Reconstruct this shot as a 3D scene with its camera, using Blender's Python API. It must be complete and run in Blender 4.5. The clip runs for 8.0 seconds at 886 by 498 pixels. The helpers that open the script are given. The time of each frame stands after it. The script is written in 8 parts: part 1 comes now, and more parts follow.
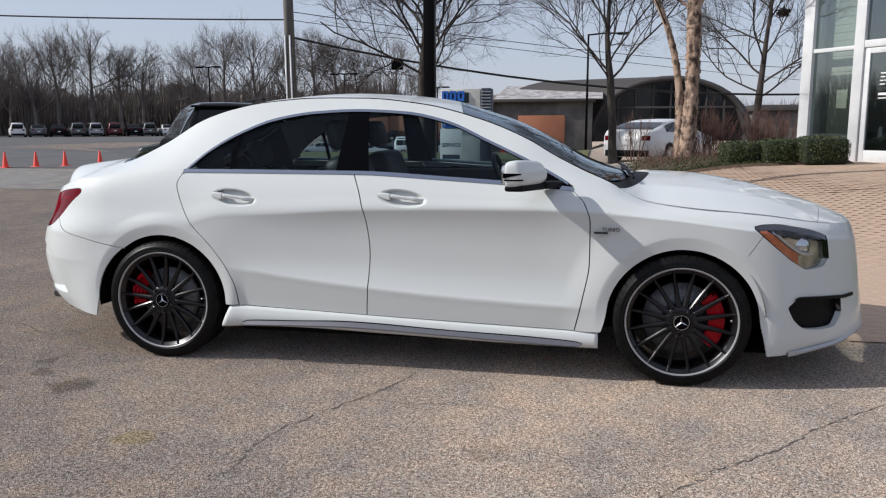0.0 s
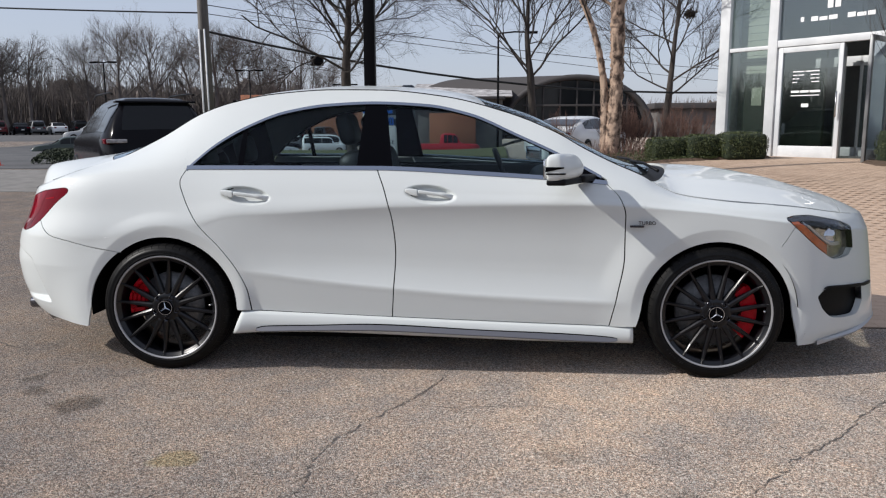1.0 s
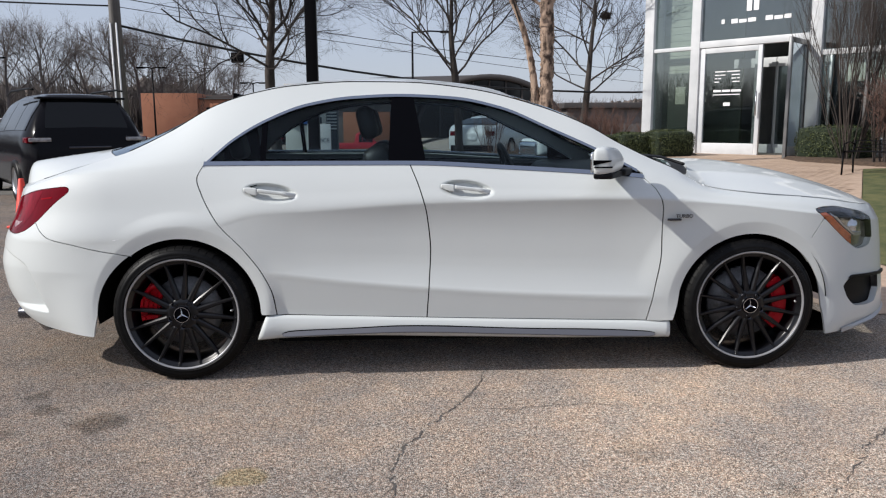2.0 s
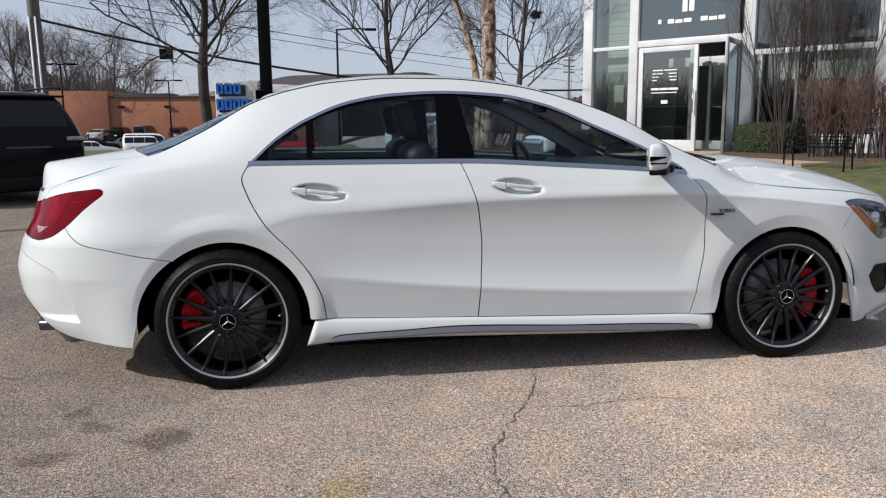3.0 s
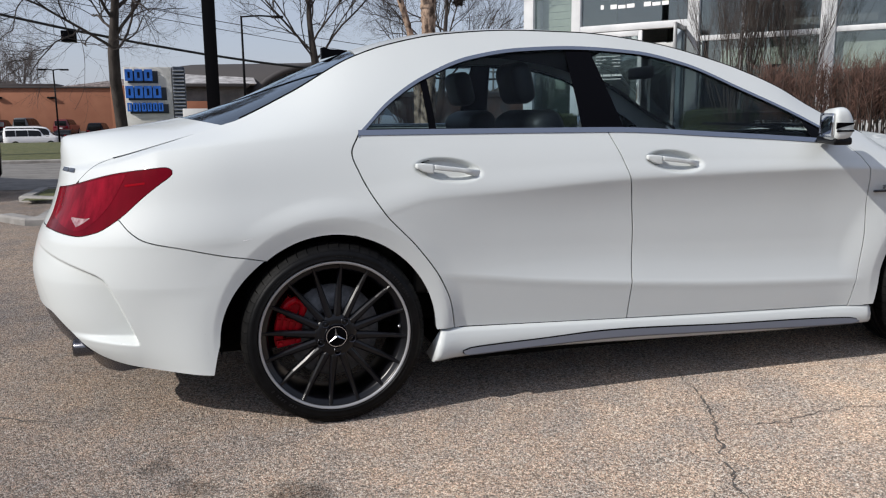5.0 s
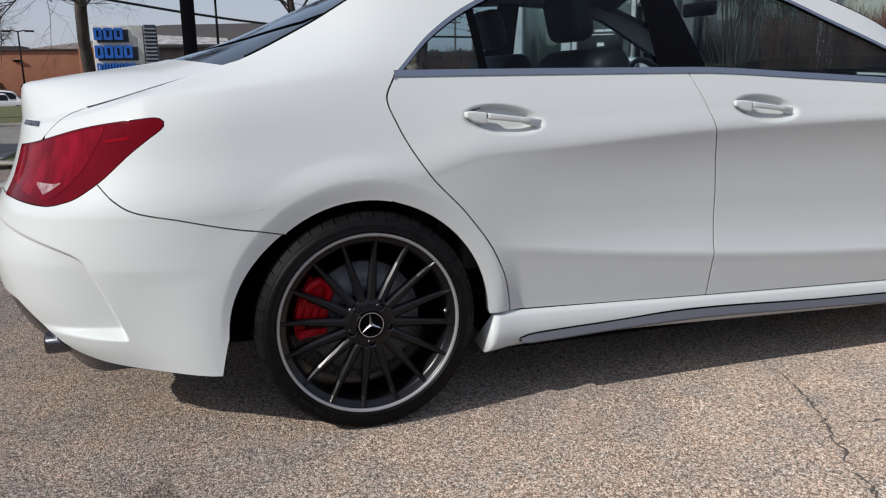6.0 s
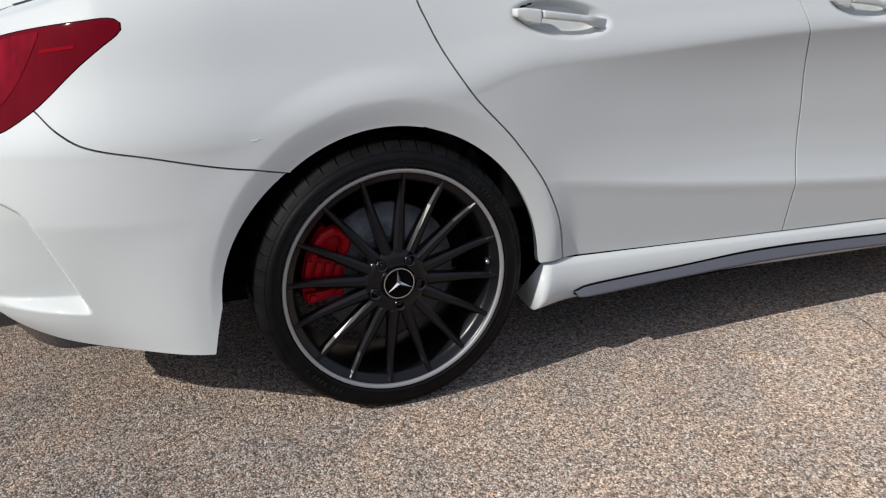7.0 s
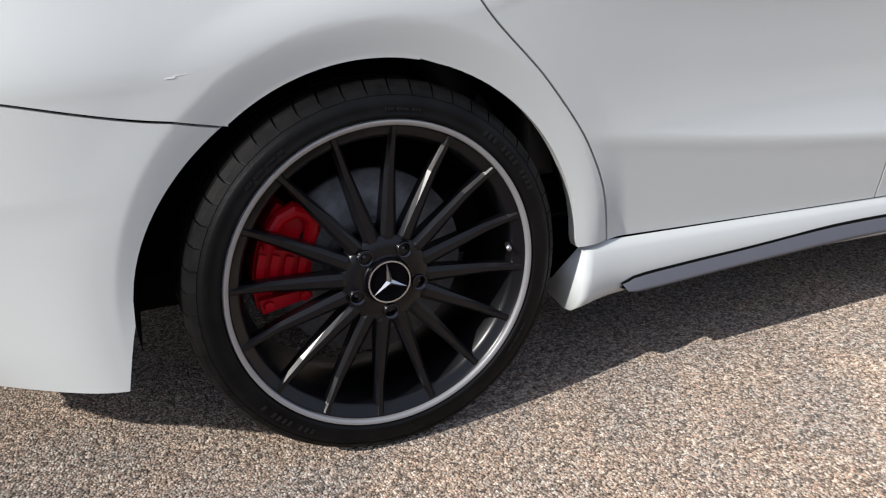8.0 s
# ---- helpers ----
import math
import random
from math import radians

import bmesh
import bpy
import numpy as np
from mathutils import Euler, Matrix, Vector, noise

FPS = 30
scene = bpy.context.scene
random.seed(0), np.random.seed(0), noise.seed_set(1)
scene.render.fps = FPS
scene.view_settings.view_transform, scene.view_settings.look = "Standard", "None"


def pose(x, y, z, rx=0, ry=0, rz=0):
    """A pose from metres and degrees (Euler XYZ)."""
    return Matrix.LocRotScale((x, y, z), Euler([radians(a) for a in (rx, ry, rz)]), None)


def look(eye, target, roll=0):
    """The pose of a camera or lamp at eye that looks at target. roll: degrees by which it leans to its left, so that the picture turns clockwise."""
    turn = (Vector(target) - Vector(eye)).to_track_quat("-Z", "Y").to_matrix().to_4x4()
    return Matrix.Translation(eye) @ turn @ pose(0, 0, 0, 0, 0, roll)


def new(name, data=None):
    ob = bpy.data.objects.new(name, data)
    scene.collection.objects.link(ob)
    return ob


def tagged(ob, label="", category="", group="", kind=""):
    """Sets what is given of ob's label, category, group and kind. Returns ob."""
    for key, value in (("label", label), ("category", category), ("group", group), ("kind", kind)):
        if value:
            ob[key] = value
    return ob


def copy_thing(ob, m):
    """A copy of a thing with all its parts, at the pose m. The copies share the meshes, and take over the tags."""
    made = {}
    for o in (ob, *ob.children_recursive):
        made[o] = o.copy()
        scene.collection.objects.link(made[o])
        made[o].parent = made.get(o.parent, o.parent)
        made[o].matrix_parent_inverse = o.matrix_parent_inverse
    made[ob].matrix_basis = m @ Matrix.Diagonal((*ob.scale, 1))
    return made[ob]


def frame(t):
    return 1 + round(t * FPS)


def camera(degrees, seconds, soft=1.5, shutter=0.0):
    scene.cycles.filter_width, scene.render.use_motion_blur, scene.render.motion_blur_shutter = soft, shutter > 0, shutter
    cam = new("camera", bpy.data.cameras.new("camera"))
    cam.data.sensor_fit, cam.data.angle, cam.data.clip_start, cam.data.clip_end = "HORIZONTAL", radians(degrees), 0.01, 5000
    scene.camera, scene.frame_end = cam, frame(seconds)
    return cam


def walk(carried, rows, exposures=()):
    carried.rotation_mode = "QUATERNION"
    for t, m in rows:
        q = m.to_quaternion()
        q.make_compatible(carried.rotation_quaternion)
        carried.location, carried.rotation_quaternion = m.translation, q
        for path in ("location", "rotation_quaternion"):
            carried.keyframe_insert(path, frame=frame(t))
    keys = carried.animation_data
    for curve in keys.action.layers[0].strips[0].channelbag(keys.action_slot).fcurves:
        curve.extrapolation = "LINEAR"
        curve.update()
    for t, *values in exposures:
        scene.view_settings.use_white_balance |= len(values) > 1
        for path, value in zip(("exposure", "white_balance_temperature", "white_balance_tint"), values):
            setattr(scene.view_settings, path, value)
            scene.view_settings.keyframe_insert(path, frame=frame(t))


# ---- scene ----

cam = camera(59.5, 8.0, soft=1.2)
PATH = [
    (0, (2.276, -3.729, 1.243), (1.897, -1.791, 0.931), -0.18),
    (0.5, (1.966, -3.695, 1.243), (1.706, -1.738, 0.926), -0.22),
    (1, (1.652, -3.675, 1.221), (1.514, -1.706, 0.903), -0.25),
    (2.5, (0.734, -3.507, 1.192), (0.940, -1.545, 0.869), -0.33),
    (3, (0.432, -3.455, 1.193), (0.736, -1.505, 0.867), -0.44),
    (3.5, (0.167, -3.315, 1.167), (0.556, -1.382, 0.839), -0.44),
    (4, (-0.064, -3.075, 1.149), (0.397, -1.157, 0.817), -0.37),
    (4.5, (-0.259, -2.840, 1.117), (0.258, -0.937, 0.781), -0.40),
    (6, (-0.449, -2.060, 1.010), (0.152, -0.203, 0.570), -0.89),
    (6.5, (-0.475, -1.796, 0.987), (0.155, 0.021, 0.438), -1.05),
    (7, (-0.491, -1.565, 0.969), (0.185, 0.199, 0.312), -1.15),
    (7.5, (-0.412, -1.294, 0.893), (0.288, 0.445, 0.197), -1.55),
    (8, (-0.365, -1.104, 0.820), (0.355, 0.618, 0.101), -1.80),
]
walk(cam, [(t, look(eye, target, roll)) for t, eye, target, roll in PATH], exposures=[(0.0, 0.02), (4.5, -0.05), (6.0, -0.17), (7.0, -0.18), (7.5, -0.03), (8.0, 0.09)])

# ---- daylight: hazy spring sun from behind the car's tail, on the camera's side ----
SUN = Vector((-0.797, -0.222, 0.562))
world = bpy.data.worlds.new("sky")
scene.world = world
world.use_nodes = True
wn = world.node_tree.nodes
sky = wn.new("ShaderNodeTexSky")
sky.sky_type, sky.sun_disc = "NISHITA", False
sky.sun_elevation = math.asin(SUN.z)
sky.sun_rotation = math.atan2(SUN.x, SUN.y)
sky.dust_density, sky.air_density, sky.ozone_density = 1.2, 1.0, 1.5
wn["Background"].inputs["Strength"].default_value = 0.099
haze = wn.new("ShaderNodeMix")                 # thin high cloud over the blue
haze.data_type = "RGBA"
haze.inputs[0].default_value = 0.62
haze.inputs[7].default_value = (6.0, 6.5, 8.1, 1)
world.node_tree.links.new(sky.outputs[0], haze.inputs[6])
world.node_tree.links.new(haze.outputs[2], wn["Background"].inputs["Color"])
sun = new("sun", bpy.data.lights.new("sun", "SUN"))
sun.data.energy, sun.data.angle, sun.data.color = 4.3, radians(0.6), (1.0, 0.965, 0.915)
sun.matrix_world = look(SUN * 50, (0, 0, 0))

# ---- materials ----
def material(name, color, rough=0.5, metal=0.0, coat=0.0, spec=0.5):
    m = bpy.data.materials.new(name)
    m.use_nodes = True
    b = m.node_tree.nodes["Principled BSDF"]
    b.inputs["Base Color"].default_value = (*color, 1)
    b.inputs["Roughness"].default_value, b.inputs["Metallic"].default_value = rough, metal
    b.inputs["Coat Weight"].default_value, b.inputs["Coat Roughness"].default_value = coat, 0.03
    b.inputs["Specular IOR Level"].default_value = spec
    return m


def node(m, kind, **values):
    n = m.node_tree.nodes.new(kind)
    for key, value in values.items():
        n.inputs[key].default_value = value
    return n


def join(m, a, b):
    m.node_tree.links.new(a, b)


def varied(m, dark, light, scale=8.0, detail=6.0, bump=0.0, bump_scale=60.0, rough=None, low=0.35, high=0.65, stretch=(1, 1, 1)):
    """Two scales of mottling from dark to light, and fine relief."""
    t = m.node_tree.nodes
    b = t["Principled BSDF"]
    place = t.new("ShaderNodeTexCoord")
    fit = t.new("ShaderNodeMapping")
    fit.inputs["Scale"].default_value = stretch
    join(m, place.outputs["Object"], fit.inputs[0])
    n = node(m, "ShaderNodeTexNoise", Scale=scale, Detail=detail, Roughness=0.6)
    join(m, fit.outputs[0], n.inputs["Vector"])
    r = t.new("ShaderNodeValToRGB")
    r.color_ramp.elements[0].position, r.color_ramp.elements[1].position = low, high
    r.color_ramp.elements[0].color, r.color_ramp.elements[1].color = (*dark, 1), (*light, 1)
    join(m, n.outputs["Fac"], r.inputs[0])
    join(m, r.outputs[0], b.inputs["Base Color"])
    if bump:
        g = node(m, "ShaderNodeTexNoise", Scale=bump_scale, Detail=4.0)
        join(m, fit.outputs[0], g.inputs["Vector"])
        u = node(m, "ShaderNodeBump", Strength=bump, Distance=0.02)
        join(m, g.outputs["Fac"], u.inputs["Height"])
        join(m, u.outputs[0], b.inputs["Normal"])
    return m


def pane(name, tint, gloss=1.0):
    """Thin glass: clear with a tint, and a mirror by the angle."""
    m = bpy.data.materials.new(name)
    m.use_nodes = True
    t = m.node_tree.nodes
    t.remove(t["Principled BSDF"])
    clear, mirror, mix = t.new("ShaderNodeBsdfTransparent"), t.new("ShaderNodeBsdfGlossy"), t.new("ShaderNodeMixShader")
    clear.inputs[0].default_value, mirror.inputs["Roughness"].default_value = (*tint, 1), 0.01
    mirror.inputs[0].default_value = (0.74, 0.83, 0.90, 1)          # the bluish sheen of tempered glass
    fr = node(m, "ShaderNodeLayerWeight", Blend=0.5)                # alike from both sides of the thin sheet
    fifth = t.new("ShaderNodeMath")
    fifth.operation = "POWER"
    fifth.inputs[1].default_value = 5.0
    join(m, fr.outputs["Facing"], fifth.inputs[0])
    k = t.new("ShaderNodeMath")
    k.operation = "MULTIPLY_ADD"
    k.inputs[1].default_value, k.inputs[2].default_value = 0.95 * gloss, 0.043 * gloss
    join(m, fifth.outputs[0], k.inputs[0])
    join(m, k.outputs[0], mix.inputs[0])
    join(m, clear.outputs[0], mix.inputs[1])
    join(m, mirror.outputs[0], mix.inputs[2])
    join(m, mix.outputs[0], t["Material Output"].inputs[0])
    return m


PAINT = material("white_paint", (0.605, 0.630, 0.622), 0.5, coat=0.7, spec=0.2)
GLOSS_BLACK = material("gloss_black", (0.002, 0.002, 0.003), 0.10, spec=0.05)
BROW_GREY = material("lamp_brow", (0.10, 0.10, 0.11), 0.12, metal=0.6)
LAMP_INSIDE = varied(material("lamp_housing", (0.3, 0.28, 0.24), 0.2, metal=0.8), (0.20, 0.19, 0.165), (0.62, 0.58, 0.50), 18)
SATIN_BLACK = material("satin_black", (0.003, 0.003, 0.0045), 0.30, spec=0.42)
RUBBER = varied(material("tyre_rubber", (0.01, 0.01, 0.01), 0.42, spec=0.15), (0.0028, 0.0028, 0.0032), (0.0065, 0.0065, 0.007), 12, bump=0.04, bump_scale=160)
TREAD_RUBBER = varied(material("worn_tread", (0.02, 0.02, 0.02), 0.5, spec=0.11), (0.0035, 0.0035, 0.0038), (0.0095, 0.0092, 0.009), 25, bump=0.05, bump_scale=200)
RUBBER_MARK = material("raised_rubber", (0.012, 0.012, 0.013), 0.45, spec=0.2)
PLASTIC = material("black_plastic", (0.004, 0.004, 0.005), 0.5, spec=0.15)
DARK = material("dark_inside", (0.003, 0.003, 0.003), 0.9, spec=0.1)
LEATHER = varied(material("black_leather", (0.02, 0.02, 0.02), 0.5), (0.006, 0.006, 0.0065), (0.013, 0.013, 0.0135), 20, bump=0.1, bump_scale=300)
LINING = material("grey_headlining", (0.05, 0.05, 0.05), 0.9)
CHROME = material("chrome", (0.62, 0.64, 0.68), 0.12, metal=1.0)
TRIM_METAL = material("dark_polished_trim", (0.36, 0.39, 0.44), 0.16, metal=1.0)
LIP_METAL = material("grey_lip", (0.40, 0.41, 0.43), 0.35, metal=0.3)
SATIN_METAL = material("satin_metal", (0.50, 0.51, 0.53), 0.32, metal=1.0)
RIM_FLANGE = material("turned_rim", (0.38, 0.38, 0.39), 0.42, metal=0.5)
DISC_IRON = varied(material("brake_disc", (0.3, 0.3, 0.3), 0.5, metal=0.5), (0.15, 0.15, 0.155), (0.26, 0.26, 0.265), 40)
RED_CALIPER = material("red_caliper", (0.42, 0.002, 0.010), 0.25, spec=0.2)
SKIRT_GREY = material("skirt_grey", (0.15, 0.152, 0.17), 0.42, metal=0.5)
AMBER = varied(material("amber_lens", (0.5, 0.1, 0.015), 0.15, coat=0.5), (0.30, 0.055, 0.010), (0.58, 0.13, 0.022), 40)
RED_LENS = varied(material("red_lens", (0.15, 0.001, 0.006), 0.03, coat=0.08, spec=0.06), (0.095, 0.0005, 0.005), (0.145, 0.001, 0.008), 9, stretch=(1, 1, 0.4))
RED_MID = varied(material("mid_red_lens", (0.26, 0.002, 0.009), 0.03, coat=0.08, spec=0.06), (0.12, 0.001, 0.007), (0.27, 0.005, 0.018), 11, stretch=(1.6, 1.6, 0.5), low=0.40, high=0.72)
RED_BRIGHT = material("bright_red_lens", (0.25, 0.002, 0.008), 0.04, spec=0.06)
CLEAR_LENS = varied(material("pale_lens", (0.5, 0.34, 0.35), 0.08, coat=0.3, spec=0.2), (0.24, 0.10, 0.11), (0.46, 0.33, 0.33), 40)
GLASS_SIDE = pane("side_glass", (0.58, 0.67, 0.70), 0.45)
GLASS_REAR = pane("rear_glass", (0.05, 0.07, 0.082), 1.35)
GLASS_FRONT = pane("windscreen_glass", (0.66, 0.70, 0.68))
DARK_CHROME = material("dark_chrome", (0.07, 0.07, 0.08), 0.22, metal=1.0)
TIP_METAL = material("tailpipe_metal", (0.22, 0.22, 0.24), 0.2, metal=1.0)
DIFFUSER = material("diffuser_grey", (0.06, 0.06, 0.072), 0.24, metal=0.6)
SCUFF = material("bare_scuff", (0.85, 0.85, 0.85), 0.6)
SEAM = material("rubber_and_gap_shade", (0.004, 0.004, 0.004), 0.8, spec=0.1)
LENS = pane("lamp_lens", (0.92, 0.93, 0.93))
# ---- the car's skin as functions: x forward from the rear axle, y inward from the right side, z up ----
HW = 0.885           # half the car's width: its centre plane is y = HW
XF0, XR0 = 2.85, -0.30
NSE = 2.4            # roundness of the corners in plan


def pchip(xs, ys):
    """A smooth curve through points that adds no waves of its own."""
    xs, ys = np.asarray(xs, float), np.asarray(ys, float)
    h = np.diff(xs)
    d = np.diff(ys) / h
    m = np.zeros(len(xs))
    m[0], m[-1] = d[0], d[-1]
    for i in range(1, len(xs) - 1):
        if d[i - 1] * d[i] > 0:
            w1, w2 = 2 * h[i] + h[i - 1], h[i] + 2 * h[i - 1]
            m[i] = (w1 + w2) / (w1 / d[i - 1] + w2 / d[i])

    def run(q):
        q = np.asarray(q, float)
        i = np.clip(np.searchsorted(xs, q) - 1, 0, len(h) - 1)
        t = (np.clip(q, xs[0], xs[-1]) - xs[i]) / h[i]
        a, b = ys[i], ys[i + 1]
        return (a * (1 + 2 * t) * (1 - t) ** 2 + m[i] * h[i] * t * (1 - t) ** 2
                + b * t * t * (3 - 2 * t) + m[i + 1] * h[i] * t * t * (t - 1))
    return run


def step(a, b, x):
    t = np.clip((x - a) / (b - a), 0, 1)
    return t * t * (3 - 2 * t)


belt_z = pchip([-1.1, -0.5, 0.1, 1.07, 1.57, 1.98, 2.165, 2.6, 3.1, 3.7], [0.93, 0.965, 1.006, 1.003, 0.977, 0.95, 0.934, 0.845, 0.79, 0.70])
belt_y = pchip([-1.1, -0.5, 0.1, 1.0, 2.0, 2.2, 2.6, 3.1, 3.7], [0.12, 0.105, 0.095, 0.085, 0.075, 0.07, 0.06, 0.05, 0.05])
crease_hi = pchip([-1.1, -0.15, 0.1, 0.37, 0.6, 1.15, 2.0, 2.58, 2.84, 3.7], [0.64, 0.66, 0.70, 0.774, 0.788, 0.82, 0.832, 0.80, 0.77, 0.66])
crease_lo = pchip([-1.1, 0.3, 0.447, 0.75, 1.15, 1.55, 2.2, 2.4, 3.7], [0.52, 0.515, 0.503, 0.466, 0.428, 0.398, 0.368, 0.36, 0.34])
hollow = pchip([-1.1, 0.24, 0.60, 1.10, 2.0, 2.35, 2.6, 3.7], [0, 0, 0.62, 1, 1, 0.55, 0, 0])
rail_z = pchip([-1.1, -0.95, -0.8, -0.7, -0.54, -0.33, -0.1, 0.14, 0.29, 0.5, 0.8, 1.05, 1.37, 1.7, 1.94, 2.08, 2.22, 2.36, 2.43, 2.53, 2.7, 3.07, 3.3, 3.5, 3.7],
               [0.86, 0.89, 0.915, 0.938, 0.985, 1.047, 1.155, 1.288, 1.338, 1.378, 1.398, 1.395, 1.362, 1.278, 1.18, 1.10, 1.03, 0.968, 0.925, 0.882, 0.858, 0.825, 0.79, 0.765, 0.74])
rail_y = pchip([-1.1, -0.7, -0.54, -0.33, -0.1, 0.14, 0.5, 0.8, 1.37, 1.7, 1.94, 2.22, 2.43, 2.7, 3.1, 3.7], [0.20, 0.20, 0.20, 0.255, 0.30, 0.315, 0.34, 0.35, 0.335, 0.29, 0.235, 0.18, 0.15, 0.115, 0.10, 0.10])
roof_z = pchip([-1.1, -0.955, -0.935, -0.86, -0.72, -0.5, -0.3, 0.0, 0.2, 0.5, 0.9, 1.2, 1.48, 1.6, 1.85, 2.07, 2.27, 2.46, 2.8, 3.1, 3.3, 3.45, 3.6, 3.7],
               [0.86, 0.90, 1.000, 1.014, 1.035, 1.072, 1.135, 1.265, 1.345, 1.412, 1.438, 1.424, 1.388, 1.352, 1.268, 1.155, 1.05, 0.995, 0.98, 0.932, 0.878, 0.83, 0.77, 0.74])
nose_a = pchip([0.1, 0.165, 0.23, 0.3, 0.43, 0.57, 0.70, 0.78, 0.86, 1.0], [0.66, 0.76, 0.85, 0.84, 0.82, 0.80, 0.775, 0.745, 0.64, 0.5])
tail_a = pchip([0.1, 0.2, 0.3, 0.42, 0.51, 0.64, 0.75, 0.87, 1.03, 1.2], [0.56, 0.62, 0.72, 0.765, 0.775, 0.745, 0.69, 0.655, 0.64, 0.6])
ARCHES = ((0.0, 0.322, 0.352), (2.70, 0.322, 0.345))


def dimple(x, z, cx, cz, a, b, tilt):
    c, s = math.cos(tilt), math.sin(tilt)
    u, v = ((x - cx) * c + (z - cz) * s) / a, (-(x - cx) * s + (z - cz) * c) / b
    return 1 - step(0.60, 1.0, np.sqrt(u * u + v * v))


GX, GZ = np.arange(-1.12, 3.76, 0.005), np.arange(0.08, 1.48, 0.0025)


def make_table():
    """How far the skin lies inside the side plane, over x and z."""
    out = np.zeros((len(GX), len(GZ)))
    for i, x in enumerate(GX):
        c1, c2, k, zb, yb = crease_hi(x), crease_lo(x), hollow(x), belt_z(x), belt_y(x)
        zr, yr = rail_z(x), rail_y(x)
        zb = min(zb, zr - 0.02)
        yb = min(yb, yr - 0.006)
        span = c1 - c2

        def dish(z):
            q = (c1 - z) / span
            fall = 0.31 * 0.5 / 2.5 * (1 - max(0.0, 1 - q / 0.5) ** 2.5)
            rise = 0.34 * 0.46 / 2.2 * (max(0.0, q - 0.54) / 0.46) ** 2.2
            return 0.010 + k * (0.0015 + span * (fall - rise))
        ridge = dish(c2)
        pts = [(0.05, 0.075), (0.28, ridge + 0.125 * (c2 - 0.28)), (c2 - 0.03, ridge + 0.0040), (c2 - 0.0025, ridge + 0.0004)]
        pts += [(c2 + 0.0025 + (span - 0.0055) * q, dish(c2 + 0.0025 + (span - 0.0055) * q)) for q in (0, 0.04, 0.09, 0.15, 0.22, 0.3, 0.4, 0.5, 0.6, 0.7, 0.8, 0.88, 0.94, 0.975, 1)]
        pts += [(c1 + 0.010, 0.0095), (c1 + 0.45 * (zb - c1), 0.012 + 0.30 * (yb - 0.01)), (zb, yb), (max(zr, zb + 0.02), yr)]
        rest = (yr - yb) / max(zr - zb, 0.02)
        pts.append((zr + 0.12, yr + 0.12 * max(rest, 0.5)))
        out[i] = pchip([p[0] for p in pts], [p[1] for p in pts])(GZ)
    X, Z = np.meshgrid(GX, GZ, indexing="ij")
    for cx, cz, r in ARCHES:               # lips of the wheel arches
        d = np.hypot(X - cx, Z - cz) - r
        side = (X - cx) * (1 if cx > 1 else -1)      # towards the bumper the flare runs out gently
        wide = step(0.05, 0.25, side) * (1 - step(0.45, 0.62, Z))
        near = wide * (1 - step(0.08, 0.30, d)) + (1 - wide) * (1 - step(*((0.03, 0.13) if cx < 1 else (0.03, 0.24)), d))
        out = out + (0.0065 - out) * near + 0.011 * np.clip(1 - d / 0.058, 0, 1) * step(0.20, 0.42, Z) * (Z < 0.9)
    out += 0.030 * dimple(X, Z, 0.422, 0.880, 0.132, 0.043, -0.11)      # hand recesses behind the handles
    out += 0.030 * dimple(X, Z, 1.332, 0.888, 0.132, 0.043, -0.11)
    d = (X + 0.735) * -0.926 + (Z - 0.545) * -0.379                     # the air outlet pressed into the rear bumper
    e = 0.552 + (-0.735 - X) * 0.30 - Z
    rim = 0.5 * (d + e - np.sqrt((d - e) ** 2 + 0.022 ** 2))            # its upper corner is rounded
    out += 0.068 * step(0.0, 0.010, rim) * step(0.318, 0.340, Z) * np.clip(1 - d / 0.25, 0, 1)
    return out


TABLE = make_table()


def inset(x, z):
    a = np.clip((np.asarray(x, float) - GX[0]) / 0.005, 0, len(GX) - 1.001)
    b = np.clip((np.asarray(z, float) - GZ[0]) / 0.0025, 0, len(GZ) - 1.001)
    i, j = a.astype(int), b.astype(int)
    p, q = a - i, b - j
    return (TABLE[i, j] * (1 - p) * (1 - q) + TABLE[i + 1, j] * p * (1 - q) + TABLE[i, j + 1] * (1 - p) * q + TABLE[i + 1, j + 1] * p * q)


def side_y(x, z):
    """The skin's y at x and z, round the corners too."""
    x, z = np.broadcast_arrays(np.asarray(x, float), np.asarray(z, float))
    e = np.where(x > XF0, (x - XF0) / nose_a(z), np.where(x < XR0, (XR0 - x) / tail_a(z), 0))
    w = (1 - np.clip(e, 0, 1) ** NSE) ** (1 / NSE)
    return HW - (HW - inset(x, z)) * w


WRAP = 1.25


def skin(s, z, deep=0.0):
    """A point of the belt that runs round the car. s is x along the side, and goes on round the corners to the centre plane."""
    s, z = np.broadcast_arrays(np.asarray(s, float), np.asarray(z, float))
    th = np.where(s > XF0, (s - XF0) / WRAP, np.where(s < XR0, (XR0 - s) / WRAP, 0)) * math.pi / 2
    th = np.clip(th, 0, math.pi / 2)
    a = np.where(s > XF0, nose_a(z), tail_a(z))
    e, w = np.sin(th) ** (2 / NSE), np.cos(th) ** (2 / NSE)
    x = np.where(s > XF0, XF0 + a * e, np.where(s < XR0, XR0 - a * e, s))
    y = HW - (HW - inset(x, z)) * w
    return np.stack([x, y, z], -1)


